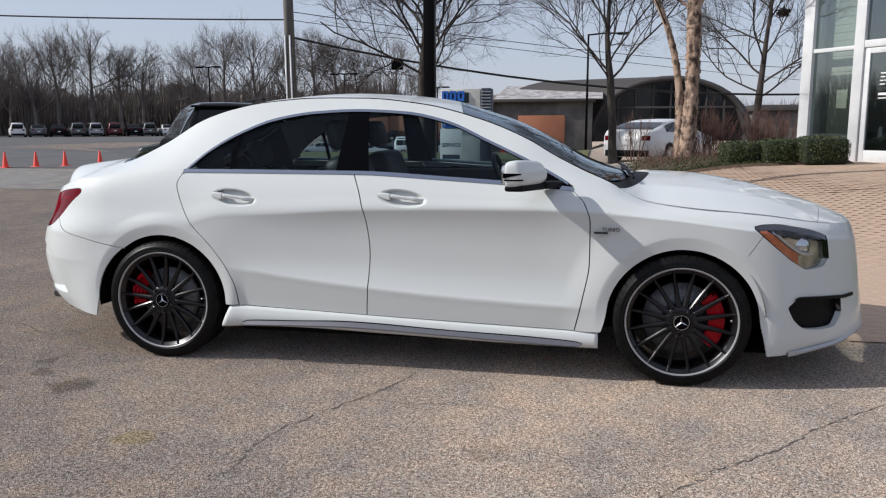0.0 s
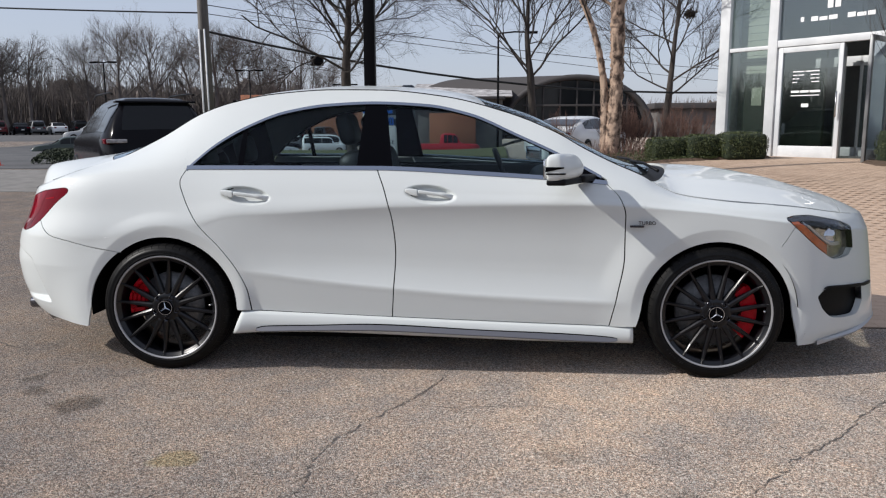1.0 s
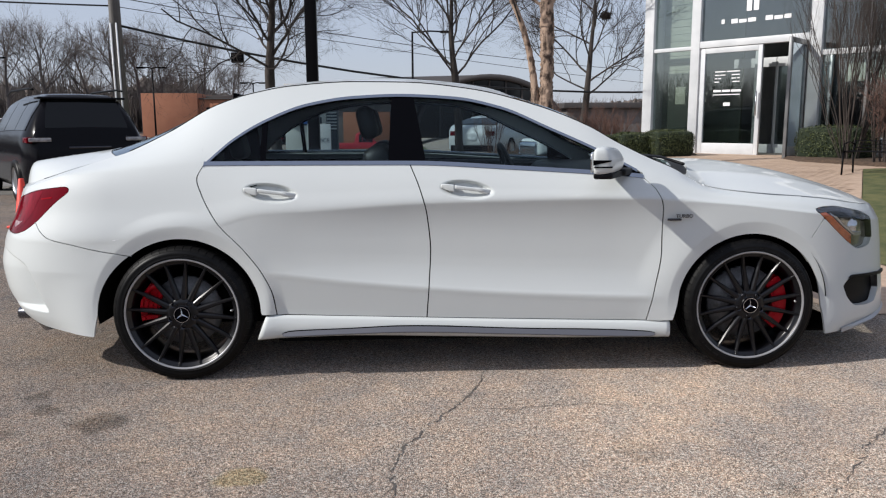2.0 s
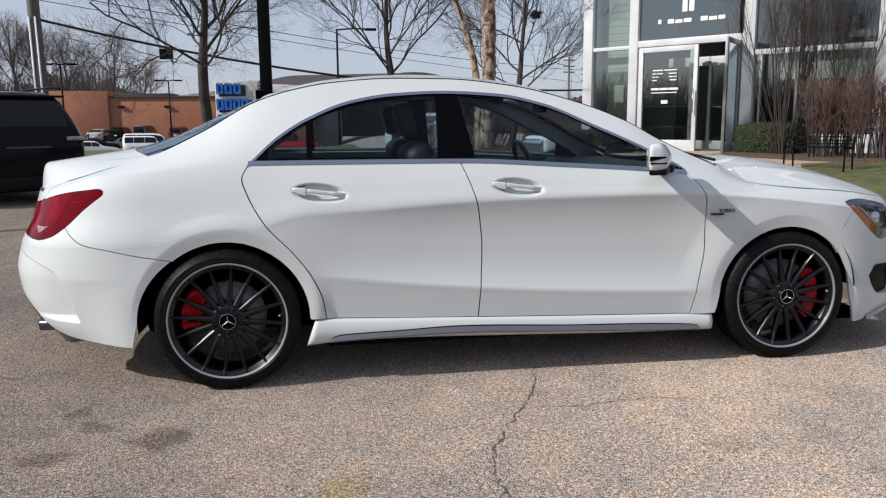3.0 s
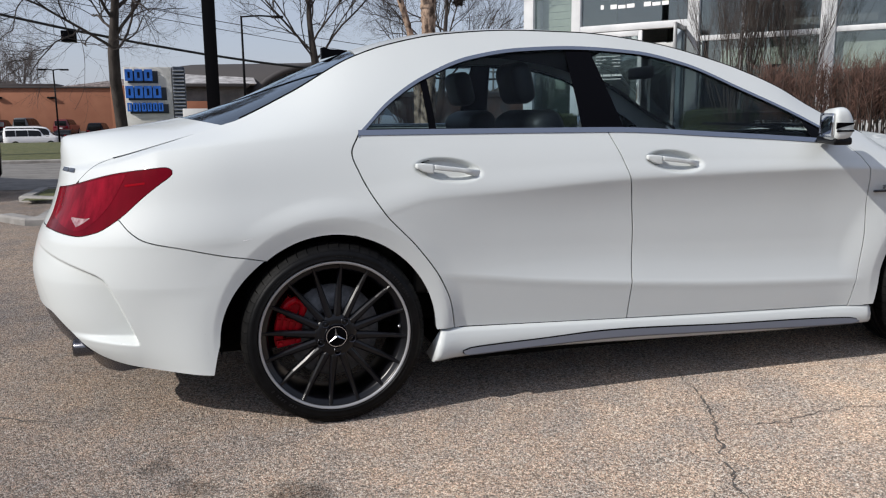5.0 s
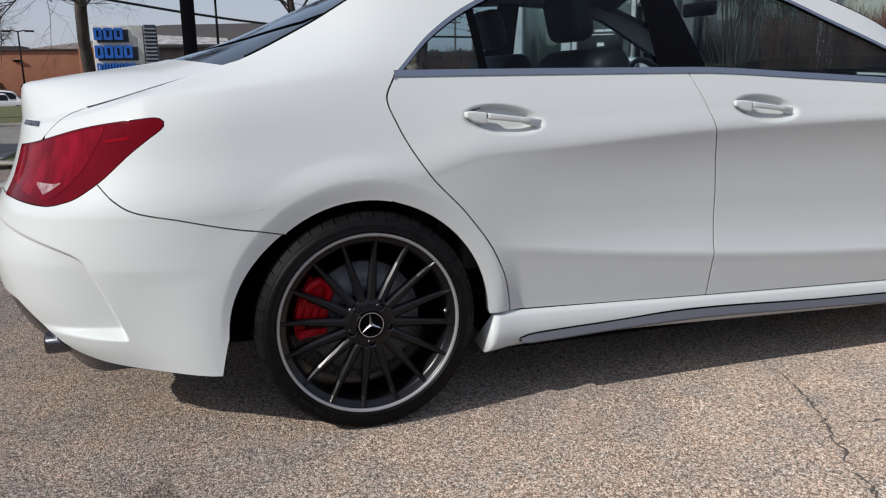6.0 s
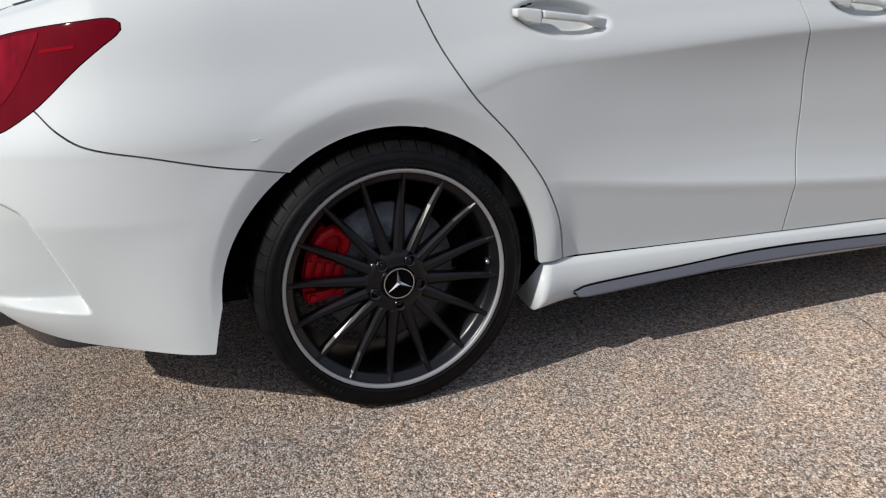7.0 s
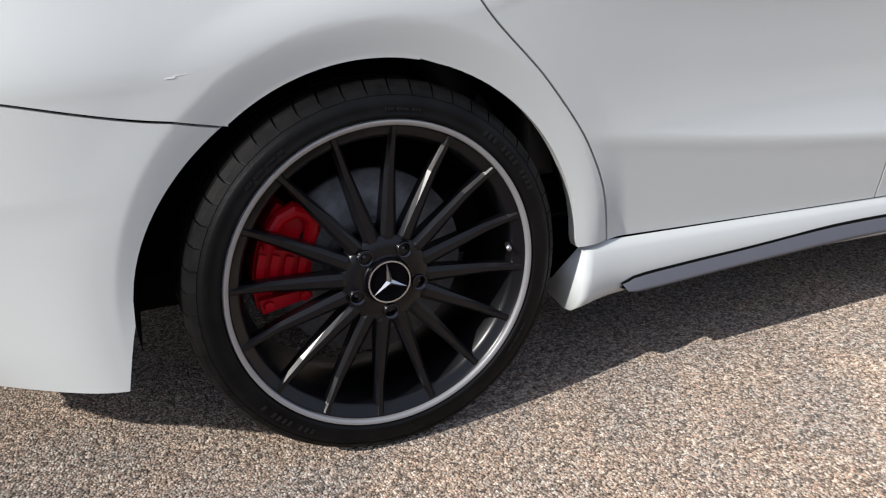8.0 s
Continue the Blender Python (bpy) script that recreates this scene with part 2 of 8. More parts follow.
def s_of(x, z):
    """s for a point at x on the side."""
    if x > XF0:
        return XF0 + WRAP * 2 / math.pi * math.asin(min(1, ((x - XF0) / float(nose_a(z))) ** (NSE / 2)))
    if x < XR0:
        return XR0 - WRAP * 2 / math.pi * math.asin(min(1, ((XR0 - x) / float(tail_a(z))) ** (NSE / 2)))
    return x


def top(x, w):
    """The upper skin from its rail (w = 0) to the centre plane (w = 1)."""
    x, w = np.broadcast_arrays(np.asarray(x, float), np.asarray(w, float))
    zr = rail_z(x)
    y0 = side_y(x, zr)
    y = y0 + (HW - y0) * w
    z = zr + (np.maximum(roof_z(x), zr) - zr) * (1 - np.abs(1 - w) ** (2.3 + 6.0 * (1 - step(-0.90, -0.5, x))))
    ridge = np.exp(-((y - (0.36 - 0.03 * (x - 2.5))) / 0.05) ** 2) * step(2.5, 2.75, x) * (1 - step(3.2, 3.42, x))
    return np.stack([x, y, z + 0.005 * ridge], -1)


# ---- building helpers ----
def mesh_of(name, verts, faces, normals=None, smooth=True):
    me = bpy.data.meshes.new(name)
    me.from_pydata([tuple(v) for v in verts], [], [tuple(int(i) for i in f) for f in faces])
    if smooth:
        me.polygons.foreach_set("use_smooth", [True] * len(me.polygons))
    if normals is not None:
        me.normals_split_custom_set_from_vertices([tuple(n) for n in normals])
    me.update()
    return me


def part(name, data, mat, parent=None, label=""):
    """Links a bmesh or mesh as one object, under a thing or part if one is given."""
    if isinstance(data, bmesh.types.BMesh):
        me = bpy.data.meshes.new(name)
        data.to_mesh(me)
        data.free()
        data = me
    if mat and not data.materials:
        data.materials.append(mat)
    ob = new(name, data)
    if parent:
        ob.parent = parent
    return tagged(ob, label)


def thing(name, label, category, group="", at=None):
    ob = new(name)
    ob.empty_display_size = 0.2
    if at is not None:
        ob.matrix_world = at
    return tagged(ob, label, category, group)


def box_bm(x0, y0, z0, x1, y1, z1, bevel=0.0, seg=2, bm=None):
    own = bm is None
    bm = bm or bmesh.new()
    made = bmesh.ops.create_cube(bm, size=1, matrix=Matrix.LocRotScale(((x0 + x1) / 2, (y0 + y1) / 2, (z0 + z1) / 2), None, (x1 - x0, y1 - y0, z1 - z0)))["verts"]
    if bevel:
        edges = list({e for v in made for e in v.link_edges})
        bmesh.ops.bevel(bm, geom=edges, offset=bevel, segments=seg, profile=0.5, affect="EDGES")
    if own and bevel:
        for f in bm.faces:
            f.smooth = True
    return bm


def lathe(profile, n=96, arc=(0, 2 * math.pi), sharp=False, axis="y"):
    """Turns (radius, along) pairs round the y axis (or z); sharp keeps the profile's corners."""
    if sharp:
        return merged(*[lathe(profile[i:i + 2], n, arc, False, axis) for i in range(len(profile) - 1)])
    full = abs(arc[1] - arc[0] - 2 * math.pi) < 1e-6
    k = n if full else n + 1
    th = arc[0] + (arc[1] - arc[0]) * np.arange(k) / n
    verts, faces = [], []
    for r, a in profile:
        for t in th:
            verts.append((r * math.cos(t), a, r * math.sin(t)) if axis == "y" else (r * math.cos(t), r * math.sin(t), a))
    for j in range(len(profile) - 1):
        for i in range(n):
            a, b = j * k + i, j * k + (i + 1) % k
            f = (a, b, b + k, a + k)
            faces.append(f if axis == "y" else f)
    return verts, faces


def tube(points, radius, n=8, caps=True):
    """A round bar along points; radius may be one per point."""
    pts = [Vector(p) for p in points]
    rad = [float(r) for r in radius] if isinstance(radius, (list, tuple)) else [float(radius)] * len(pts)
    verts, faces = [], []
    side = None
    for i, p in enumerate(pts):
        d = (pts[min(i + 1, len(pts) - 1)] - pts[max(i - 1, 0)]).normalized()
        if side is None:
            side = d.orthogonal().normalized()
        side = (side - d * side.dot(d))
        side = side.normalized() if side.length > 1e-6 else d.orthogonal().normalized()
        up = d.cross(side)
        for k in range(n):
            a = 2 * math.pi * k / n
            verts.append(p + rad[i] * (math.cos(a) * side + math.sin(a) * up))
    for i in range(len(pts) - 1):
        for k in range(n):
            faces.append((i * n + k, i * n + (k + 1) % n, (i + 1) * n + (k + 1) % n, (i + 1) * n + k))
    if caps:
        faces.append(tuple(range(n))[::-1])
        faces.append(tuple(range((len(pts) - 1) * n, len(pts) * n)))
    return verts, faces


def merged(*pieces):
    """Several (verts, faces) as one."""
    verts, faces = [], []
    for v, f in pieces:
        k = len(verts)
        verts += [tuple(p) for p in v]
        faces += [tuple(i + k for i in q) for q in f]
    return verts, faces


def prism(outline, y0, y1):
    """An outline in x and z, as thick as y0 to y1."""
    n = len(outline)
    verts = [(x, y0, z) for x, z in outline] + [(x, y1, z) for x, z in outline]
    faces = [tuple(range(n)), tuple(range(2 * n - 1, n - 1, -1))] + [(i, i + n, (i + 1) % n + n, (i + 1) % n) for i in range(n)]
    return verts, faces


class Panel:
    """A sheet of the car's skin, made of patches that share the skin's own normals."""

    def __init__(self):
        self.v, self.f, self.n, self.kind = [], [], [], []

    def grid(self, P, N, flip=False, kind=0):
        k = len(self.v)
        a, b = P.shape[:2]
        self.v += list(P.reshape(-1, 3))
        self.n += list(N.reshape(-1, 3))
        for i in range(a - 1):
            for j in range(b - 1):
                q = (k + i * b + j, k + (i + 1) * b + j, k + (i + 1) * b + j + 1, k + i * b + j + 1)
                self.f.append(q[::-1] if flip else q)
                self.kind.append(kind)

    def lay(self, A, B, surface, edges="", depth=0.014, lift=0.0):
        h = 0.004
        P = surface(A, B)
        da, db = surface(A + h, B) - surface(A - h, B), surface(A, B + h) - surface(A, B - h)
        N = np.cross(da, db)
        N /= np.maximum(np.linalg.norm(N, axis=-1, keepdims=True), 1e-12)
        out = np.where((N * (P - np.array([1.3, HW, 0.55]))).sum(-1, keepdims=True) < 0, -1.0, 1.0)
        N = N * out
        P = P + N * lift
        g = np.cross(P[1, 0] - P[0, 0], P[0, 1] - P[0, 0])
        m = N[N.shape[0] // 2, N.shape[1] // 2]
        c = (P.shape[0] // 2, P.shape[1] // 2)
        i, j = min(c[0], P.shape[0] - 2), min(c[1], P.shape[1] - 2)
        g = np.cross(P[i + 1, j] - P[i, j], P[i, j + 1] - P[i, j])
        flip = float((g * m).sum()) < 0
        self.grid(P, N, flip)
        for e in edges:      # l, r: first and last column; b, t: first and last row
            line, nor = {"l": (P[0], N[0]), "r": (P[-1], N[-1]), "b": (P[:, 0], N[:, 0]), "t": (P[:, -1], N[:, -1])}[e]
            deep = line - nor * depth
            strip = np.stack([line, deep], 0)
            tang = np.gradient(line, axis=0)
            sn = np.cross(tang, nor)
            sn /= np.maximum(np.linalg.norm(sn, axis=-1, keepdims=True), 1e-12)
            self.grid(strip, np.stack([sn, sn], 0), kind=1 + "lrbt".index(e))

    def cols(self, s0, s1, low, high, nu, nv, edges="", ease=False, depth=0.014, lift=0.0):
        u = np.linspace(0, 1, nu + 1)
        if ease:
            u = 0.5 - 0.5 * np.cos(math.pi * u)
        s = s0 + (s1 - s0) * u
        a, b = np.array([float(low(q)) for q in s]), np.array([float(high(q)) for q in s])
        v = np.linspace(0, 1, nv + 1)
        self.lay(np.repeat(s[:, None], nv + 1, 1), a[:, None] + (b - a)[:, None] * v[None], skin, edges, depth, lift)
        return self

    def rows(self, z0, z1, left, right, nu, nv, edges="", depth=0.014, lift=0.0):
        z = np.linspace(z0, z1, nv + 1)
        a, b = np.array([float(left(q)) for q in z]), np.array([float(right(q)) for q in z])
        u = np.linspace(0, 1, nu + 1)
        self.lay(a[None] + (b - a)[None] * u[:, None], np.repeat(z[None], nu + 1, 0), skin, edges, depth, lift)
        return self

    def over(self, back, front, nu, nv, edges="", w0=0.0, w1=1.0, lift=0.0):
        """Part of the upper skin between two lines x(w)."""
        w = np.linspace(w0, w1, nv + 1)
        a, b = np.array([float(back(q)) for q in w]), np.array([float(front(q)) for q in w])
        u = np.linspace(0, 1, nu + 1)
        self.lay(a[None] + (b - a)[None] * u[:, None], np.repeat(w[None], nu + 1, 0), top, edges, 0.014, lift)
        return self

    def mesh(self, name, both=False, left=False):
        v, n = np.array(self.v), np.array(self.n)
        f, kind = [tuple(q) for q in self.f], list(self.kind)
        if left or both:
            lv, ln = v * [1, -1, 1] + [0, 2 * HW, 0], n * [1, -1, 1]
            lf = [q[::-1] for q in f]
            if left:
                v, n, f = lv, ln, lf
            else:
                f, kind = f + [tuple(i + len(v) for i in q) for q in lf], kind * 2
                v, n = np.concatenate([v, lv]), np.concatenate([n, ln])
        # weld the patches, keeping each patch's own normals
        keys, at_, faces, loops, seen, rim = {}, [], [], [], [], {}
        for p in v:
            k = (round(p[0] * 2e4), round(p[1] * 2e4), round(p[2] * 2e4))
            at_.append(keys.setdefault(k, len(keys)))
            if len(keys) > len(seen):
                seen.append(tuple(p))
        done = set()
        for q, kd in zip(f, kind):
            w = tuple(at_[i] for i in q)
            if len(set(w)) < len(w) or frozenset(w) in done:
                if len(set(w)) < 3 or frozenset(w) in done:
                    continue
                keep = [i for i in range(len(w)) if w[i] != w[i - 1]]
                w, q = tuple(w[i] for i in keep), tuple(q[i] for i in keep)
                if len(set(w)) < len(w):
                    continue
            done.add(frozenset(w))
            faces.append(w)
            for i in range(len(w)):
                rim.setdefault(frozenset((w[i], w[i - 1])), set()).add(kd)
            loops += [tuple(n[i]) for i in q]
        me = mesh_of(name, seen, faces)
        for e in me.edges:
            if len(rim.get(frozenset(e.vertices), ())) > 1:
                e.use_edge_sharp = True
        me.normals_split_custom_set(loops)
        return me


def mirrored(vf):
    """A (verts, faces) pair on the other side of the car."""
    return [(x, 2 * HW - y, z) for x, y, z in vf[0]], [tuple(f)[::-1] for f in vf[1]]


# ---- ground: one sheet that rises gently away from the car and up to the entrance ----
def ground_z(x, y):
    r = 0.0045 * np.log1p(np.exp(np.clip((np.asarray(y, float) - 2.5) * 1.5, -50, 50))) / 1.5
    d = (np.asarray(x, float) - 7.4) * -0.776 + (np.asarray(y, float) - 13.3) * -0.63
    side = step(1.0, 5.0, np.asarray(x, float) + 0.3 * (np.asarray(y, float) - 13.3))
    low = -1.85 * step(26.0, 64.0, np.asarray(y, float)) * step(-36.0, -25.0, np.asarray(x, float)) * (1 - step(-2.0, 5.0, np.asarray(x, float))) * (1 - 0.42 * step(84.0, 89.0, np.asarray(y, float)))
    return r + low + 0.47 * (1 - step(0.3, 11.0, d)) * side * (1 - step(15.0, 19.0, np.asarray(y, float)))


def gz(x, y):
    return float(ground_z(x, y))


def asphalt():
    """Worn asphalt whose pale pebbles show, with stains and hairline cracks."""
    m = material("asphalt", (0.3, 0.27, 0.24), 0.9, spec=0.12)
    t = m.node_tree.nodes
    b = t["Principled BSDF"]
    b.inputs["Diffuse Roughness"].default_value = 1.0
    co = t.new("ShaderNodeTexCoord")
    cells = node(m, "ShaderNodeTexVoronoi", Scale=225.0, Randomness=1.0)
    join(m, co.outputs["Object"], cells.inputs["Vector"])
    pebble = t.new("ShaderNodeValToRGB")
    e = pebble.color_ramp.elements
    e[0].position, e[0].color = 0.0, (0.19, 0.168, 0.152, 1)
    e[1].position, e[1].color = 1.0, (0.80, 0.745, 0.665, 1)
    for p, c in ((0.22, (0.29, 0.25, 0.22, 1)), (0.45, (0.53, 0.44, 0.365, 1)), (0.62, (0.66, 0.50, 0.41, 1)), (0.8, (0.66, 0.62, 0.56, 1))):
        k = e.new(p)
        k.color = c
    sep = t.new("ShaderNodeSeparateColor")
    join(m, cells.outputs["Color"], sep.inputs[0])
    join(m, sep.outputs[0], pebble.inputs[0])
    edge = t.new("ShaderNodeMapRange")
    for key, v in zip(("From Min", "From Max", "To Min", "To Max"), (0.12, 0.72, 1.01, 0.55)):
        edge.inputs[key].default_value = v
    join(m, cells.outputs["Distance"], edge.inputs[0])
    mul = t.new("ShaderNodeMix")
    mul.data_type, mul.blend_type = "RGBA", "MULTIPLY"
    mul.inputs[0].default_value = 1.0
    join(m, pebble.outputs[0], mul.inputs[6])
    join(m, edge.outputs[0], mul.inputs[7])
    # broad patches, greyer and browner
    big = node(m, "ShaderNodeTexNoise", Scale=0.7, Detail=5.0, Roughness=0.65)
    join(m, co.outputs["Object"], big.inputs["Vector"])
    tone = t.new("ShaderNodeValToRGB")
    tone.color_ramp.elements[0].position, tone.color_ramp.elements[0].color = 0.30, (0.70, 0.72, 0.76, 1)
    tone.color_ramp.elements[1].position, tone.color_ramp.elements[1].color = 0.66, (1.20, 1.13, 1.05, 1)
    join(m, big.outputs["Fac"], tone.inputs[0])
    mul2 = t.new("ShaderNodeMix")
    mul2.data_type, mul2.blend_type = "RGBA", "MULTIPLY"
    mul2.inputs[0].default_value = 1.0
    join(m, mul.outputs[2], mul2.inputs[6])
    join(m, tone.outputs[0], mul2.inputs[7])
    mid = node(m, "ShaderNodeTexNoise", Scale=68.0, Detail=3.0, Roughness=0.75)
    join(m, co.outputs["Object"], mid.inputs["Vector"])
    fleck = t.new("ShaderNodeMapRange")
    for key, v in zip(("From Min", "From Max", "To Min", "To Max"), (0.34, 0.66, 0.43, 1.17)):
        fleck.inputs[key].default_value = v
    join(m, mid.outputs["Fac"], fleck.inputs[0])
    mul3 = t.new("ShaderNodeMix")
    mul3.data_type, mul3.blend_type = "RGBA", "MULTIPLY"
    mul3.inputs[0].default_value = 1.0
    join(m, mul2.outputs[2], mul3.inputs[6])
    join(m, fleck.outputs[0], mul3.inputs[7])
    # hand-sized mottling between pinkish, yellowish and grey
    hand = node(m, "ShaderNodeTexNoise", Scale=4.5, Detail=6.0, Roughness=0.7)
    join(m, co.outputs["Object"], hand.inputs["Vector"])
    hue = t.new("ShaderNodeValToRGB")
    he = hue.color_ramp.elements
    he[0].position, he[0].color = 0.28, (0.83, 0.86, 0.90, 1)
    he[1].position, he[1].color = 0.72, (1.19, 1.14, 1.06, 1)
    he.new(0.45).color = (0.985, 0.99, 0.995, 1)
    he.new(0.58).color = (1.11, 1.055, 1.00, 1)
    join(m, hand.outputs["Fac"], hue.inputs[0])
    mul4 = t.new("ShaderNodeMix")
    mul4.data_type, mul4.blend_type = "RGBA", "MULTIPLY"
    mul4.inputs[0].default_value = 1.0
    join(m, mul3.outputs[2], mul4.inputs[6])
    join(m, hue.outputs[0], mul4.inputs[7])
    # oil stains and a yellowish patch, each with its own place and ragged edge
    rag = node(m, "ShaderNodeTexNoise", Scale=9.0, Detail=4.0)
    join(m, co.outputs["Object"], rag.inputs["Vector"])
    last = mul4.outputs[2]
    for (x, y), r, tint in (((-0.21, -0.51), 0.13, (0.55, 0.54, 0.53)), ((-0.59, -0.64), 0.10, (0.62, 0.62, 0.62)), ((-0.48, -0.35), 0.07, (0.68, 0.67, 0.66)), ((-0.59, -0.17), 0.07, (0.68, 0.67, 0.66)),
                            ((0.47, -1.03), 0.10, (1.05, 0.98, 0.72)), ((1.9, -0.9), 0.11, (0.80, 0.80, 0.80)), ((2.3, -1.25), 0.08, (0.78, 0.78, 0.78))):
        far = node(m, "ShaderNodeVectorMath")
        far.operation = "DISTANCE"
        far.inputs[1].default_value = (x, y, 0)
        join(m, co.outputs["Object"], far.inputs[0])
        push = node(m, "ShaderNodeMath")
        push.operation = "MULTIPLY_ADD"
        push.inputs[1].default_value, push.inputs[2].default_value = 0.16, -0.08
        join(m, rag.outputs["Fac"], push.inputs[0])
        add = node(m, "ShaderNodeMath")
        join(m, far.outputs["Value"], add.inputs[0])
        join(m, push.outputs[0], add.inputs[1])
        rim = t.new("ShaderNodeMapRange")
        for key, v in zip(("From Min", "From Max", "To Min", "To Max"), (r * 0.55, r, 1.0, 0.0)):
            rim.inputs[key].default_value = v
        join(m, add.outputs[0], rim.inputs[0])
        mk = t.new("ShaderNodeMix")
        mk.data_type, mk.blend_type = "RGBA", "MULTIPLY"
        mk.inputs[7].default_value = (*tint, 1)
        join(m, rim.outputs[0], mk.inputs[0])
        join(m, last, mk.inputs[6])
        last = mk.outputs[2]
    # the whole surface is darker towards the tail, with a wavering change
    ax = t.new("ShaderNodeSeparateXYZ")
    join(m, co.outputs["Object"], ax.inputs[0])
    wob = node(m, "ShaderNodeMath")
    wob.operation = "MULTIPLY_ADD"
    wob.inputs[1].default_value = 2.4
    join(m, big.outputs["Fac"], wob.inputs[0])
    join(m, ax.outputs[0], wob.inputs[2])
    tone_x = t.new("ShaderNodeMapRange")
    for key, v in zip(("From Min", "From Max", "To Min", "To Max"), (-0.4, 2.8, 1.01, 1.22)):
        tone_x.inputs[key].default_value = v
    join(m, wob.outputs[0], tone_x.inputs[0])
    toned = t.new("ShaderNodeMix")
    toned.data_type, toned.blend_type = "RGBA", "MULTIPLY"
    toned.inputs[0].default_value = 1.0
    join(m, last, toned.inputs[6])
    join(m, tone_x.outputs[0], toned.inputs[7])
    join(m, toned.outputs[2], b.inputs["Base Color"])
    bump = node(m, "ShaderNodeBump", Strength=0.8, Distance=0.005)
    bump.invert = True
    join(m, cells.outputs["Distance"], bump.inputs["Height"])
    join(m, bump.outputs[0], b.inputs["Normal"])
    return m


ASPHALT = asphalt()
ROAD = varied(material("road_surface", (0.2, 0.2, 0.2), 0.85), (0.14, 0.131, 0.120), (0.225, 0.212, 0.195), 3.0, bump=0.2, bump_scale=120)
DARK_LOT = varied(material("old_asphalt", (0.12, 0.12, 0.12), 0.9), (0.062, 0.062, 0.064), (0.105, 0.103, 0.102), 0.6, bump=0.2, bump_scale=80)
CONCRETE = varied(material("concrete", (0.4, 0.39, 0.37), 0.85), (0.20, 0.19, 0.178), (0.32, 0.305, 0.285), 4.0, bump=0.2, bump_scale=90)
PAVER = varied(material("tan_paver", (0.45, 0.31, 0.22), 0.85), (0.40, 0.285, 0.205), (0.50, 0.365, 0.27), 3.0, bump=0.25, bump_scale=110)
PAVER_JOINT = varied(material("paver_sand", (0.25, 0.19, 0.14), 0.95), (0.38, 0.273, 0.199), (0.47, 0.345, 0.256), 12.0)
TURF = varied(material("winter_turf", (0.15, 0.14, 0.05), 0.95), (0.055, 0.07, 0.02), (0.13, 0.125, 0.045), 5.0, bump=0.6, bump_scale=90)
MULCH = varied(material("mulch", (0.08, 0.05, 0.03), 0.95), (0.045, 0.028, 0.018), (0.11, 0.07, 0.045), 25.0, bump=0.8, bump_scale=60)


def sheet(x0, x1, y0, y1, nx, ny, lift=0.0, edge=None):
    """A piece of ground surface that follows the rise, between x0..x1 and y0..y1."""
    v, f = [], []
    for i in range(nx + 1):
        for j in range(ny + 1):
            x, y = x0 + (x1 - x0) * i / nx, y0 + (y1 - y0) * j / ny
            if edge:
                x, y = edge(x, y)
            v.append((x, y, gz(x, y) + lift))
    for i in range(nx):
        for j in range(ny):
            a = i * (ny + 1) + j
            f.append((a, a + ny + 1, a + ny + 2, a + 1))
    return v, f


grid_ax = np.unique(np.round(np.concatenate([-np.geomspace(0.6, 1500, 34), np.linspace(-14, 22, 73), np.geomspace(0.6, 1500, 34)]), 3))
vv = [(x, y, gz(x, min(y, 130.0)) - (0.02 if 3.2 < x < 20 and 3 < y < 12 else 0)) for x in grid_ax for y in grid_ax]
k_ = len(grid_ax)
ff = [(i * k_ + j, (i + 1) * k_ + j, (i + 1) * k_ + j + 1, i * k_ + j + 1) for i in range(k_ - 1) for j in range(k_ - 1)]
tagged(part("ground", mesh_of("ground", vv, ff), ASPHALT), "rough worn asphalt with pale pebbles, stains and cracks", "ground", kind="structure")
tagged(part("road", mesh_of("road", *sheet(-60, 60, 9.85, 16.3, 120, 6, 0.006)), ROAD), "grey public road running past the lot", "road", kind="structure")
tagged(part("verge", mesh_of("verge", *sheet(-2.65, 1.2, 7.85, 9.7, 8, 4, 0.05)), TURF), "strip of yellowish winter grass by the road", "grass", kind="structure")
tagged(part("far_verge", mesh_of("far_verge", *sheet(0.0, 1.0, 16.6, 64.0, 24, 60, 0.05, lambda u, y: (-7.5 - 0.33 * (y - 16.6) + u * (9.5 + 0.33 * (y - 16.6)), y))), TURF), "wide strip of winter grass across the road", "grass", kind="structure")
tagged(part("far_lot", mesh_of("far_lot", *sheet(0.0, 1.0, 16.6, 112.0, 20, 60, 0.012, lambda u, y: (-150 + u * (142.5 - 0.33 * (min(y, 64.0) - 16.6)), y))), DARK_LOT), "dark grey asphalt car park across the road", "car park", kind="structure")
lawn_edge = lambda y: max(5.0 + 0.6 * (y - 2.9), 5.0)
lv, lf = sheet(0, 1, -1.5, 8.3, 14, 16, 0.0)
lv = [(lawn_edge(y) + x * (24 - lawn_edge(y)), y) for x, y, _ in lv]
tagged(part("lawn", mesh_of("lawn", [(x, y, gz(x, y) + 0.012) for x, y in lv], lf), TURF), "winter lawn beside the entrance paving", "lawn", kind="structure")


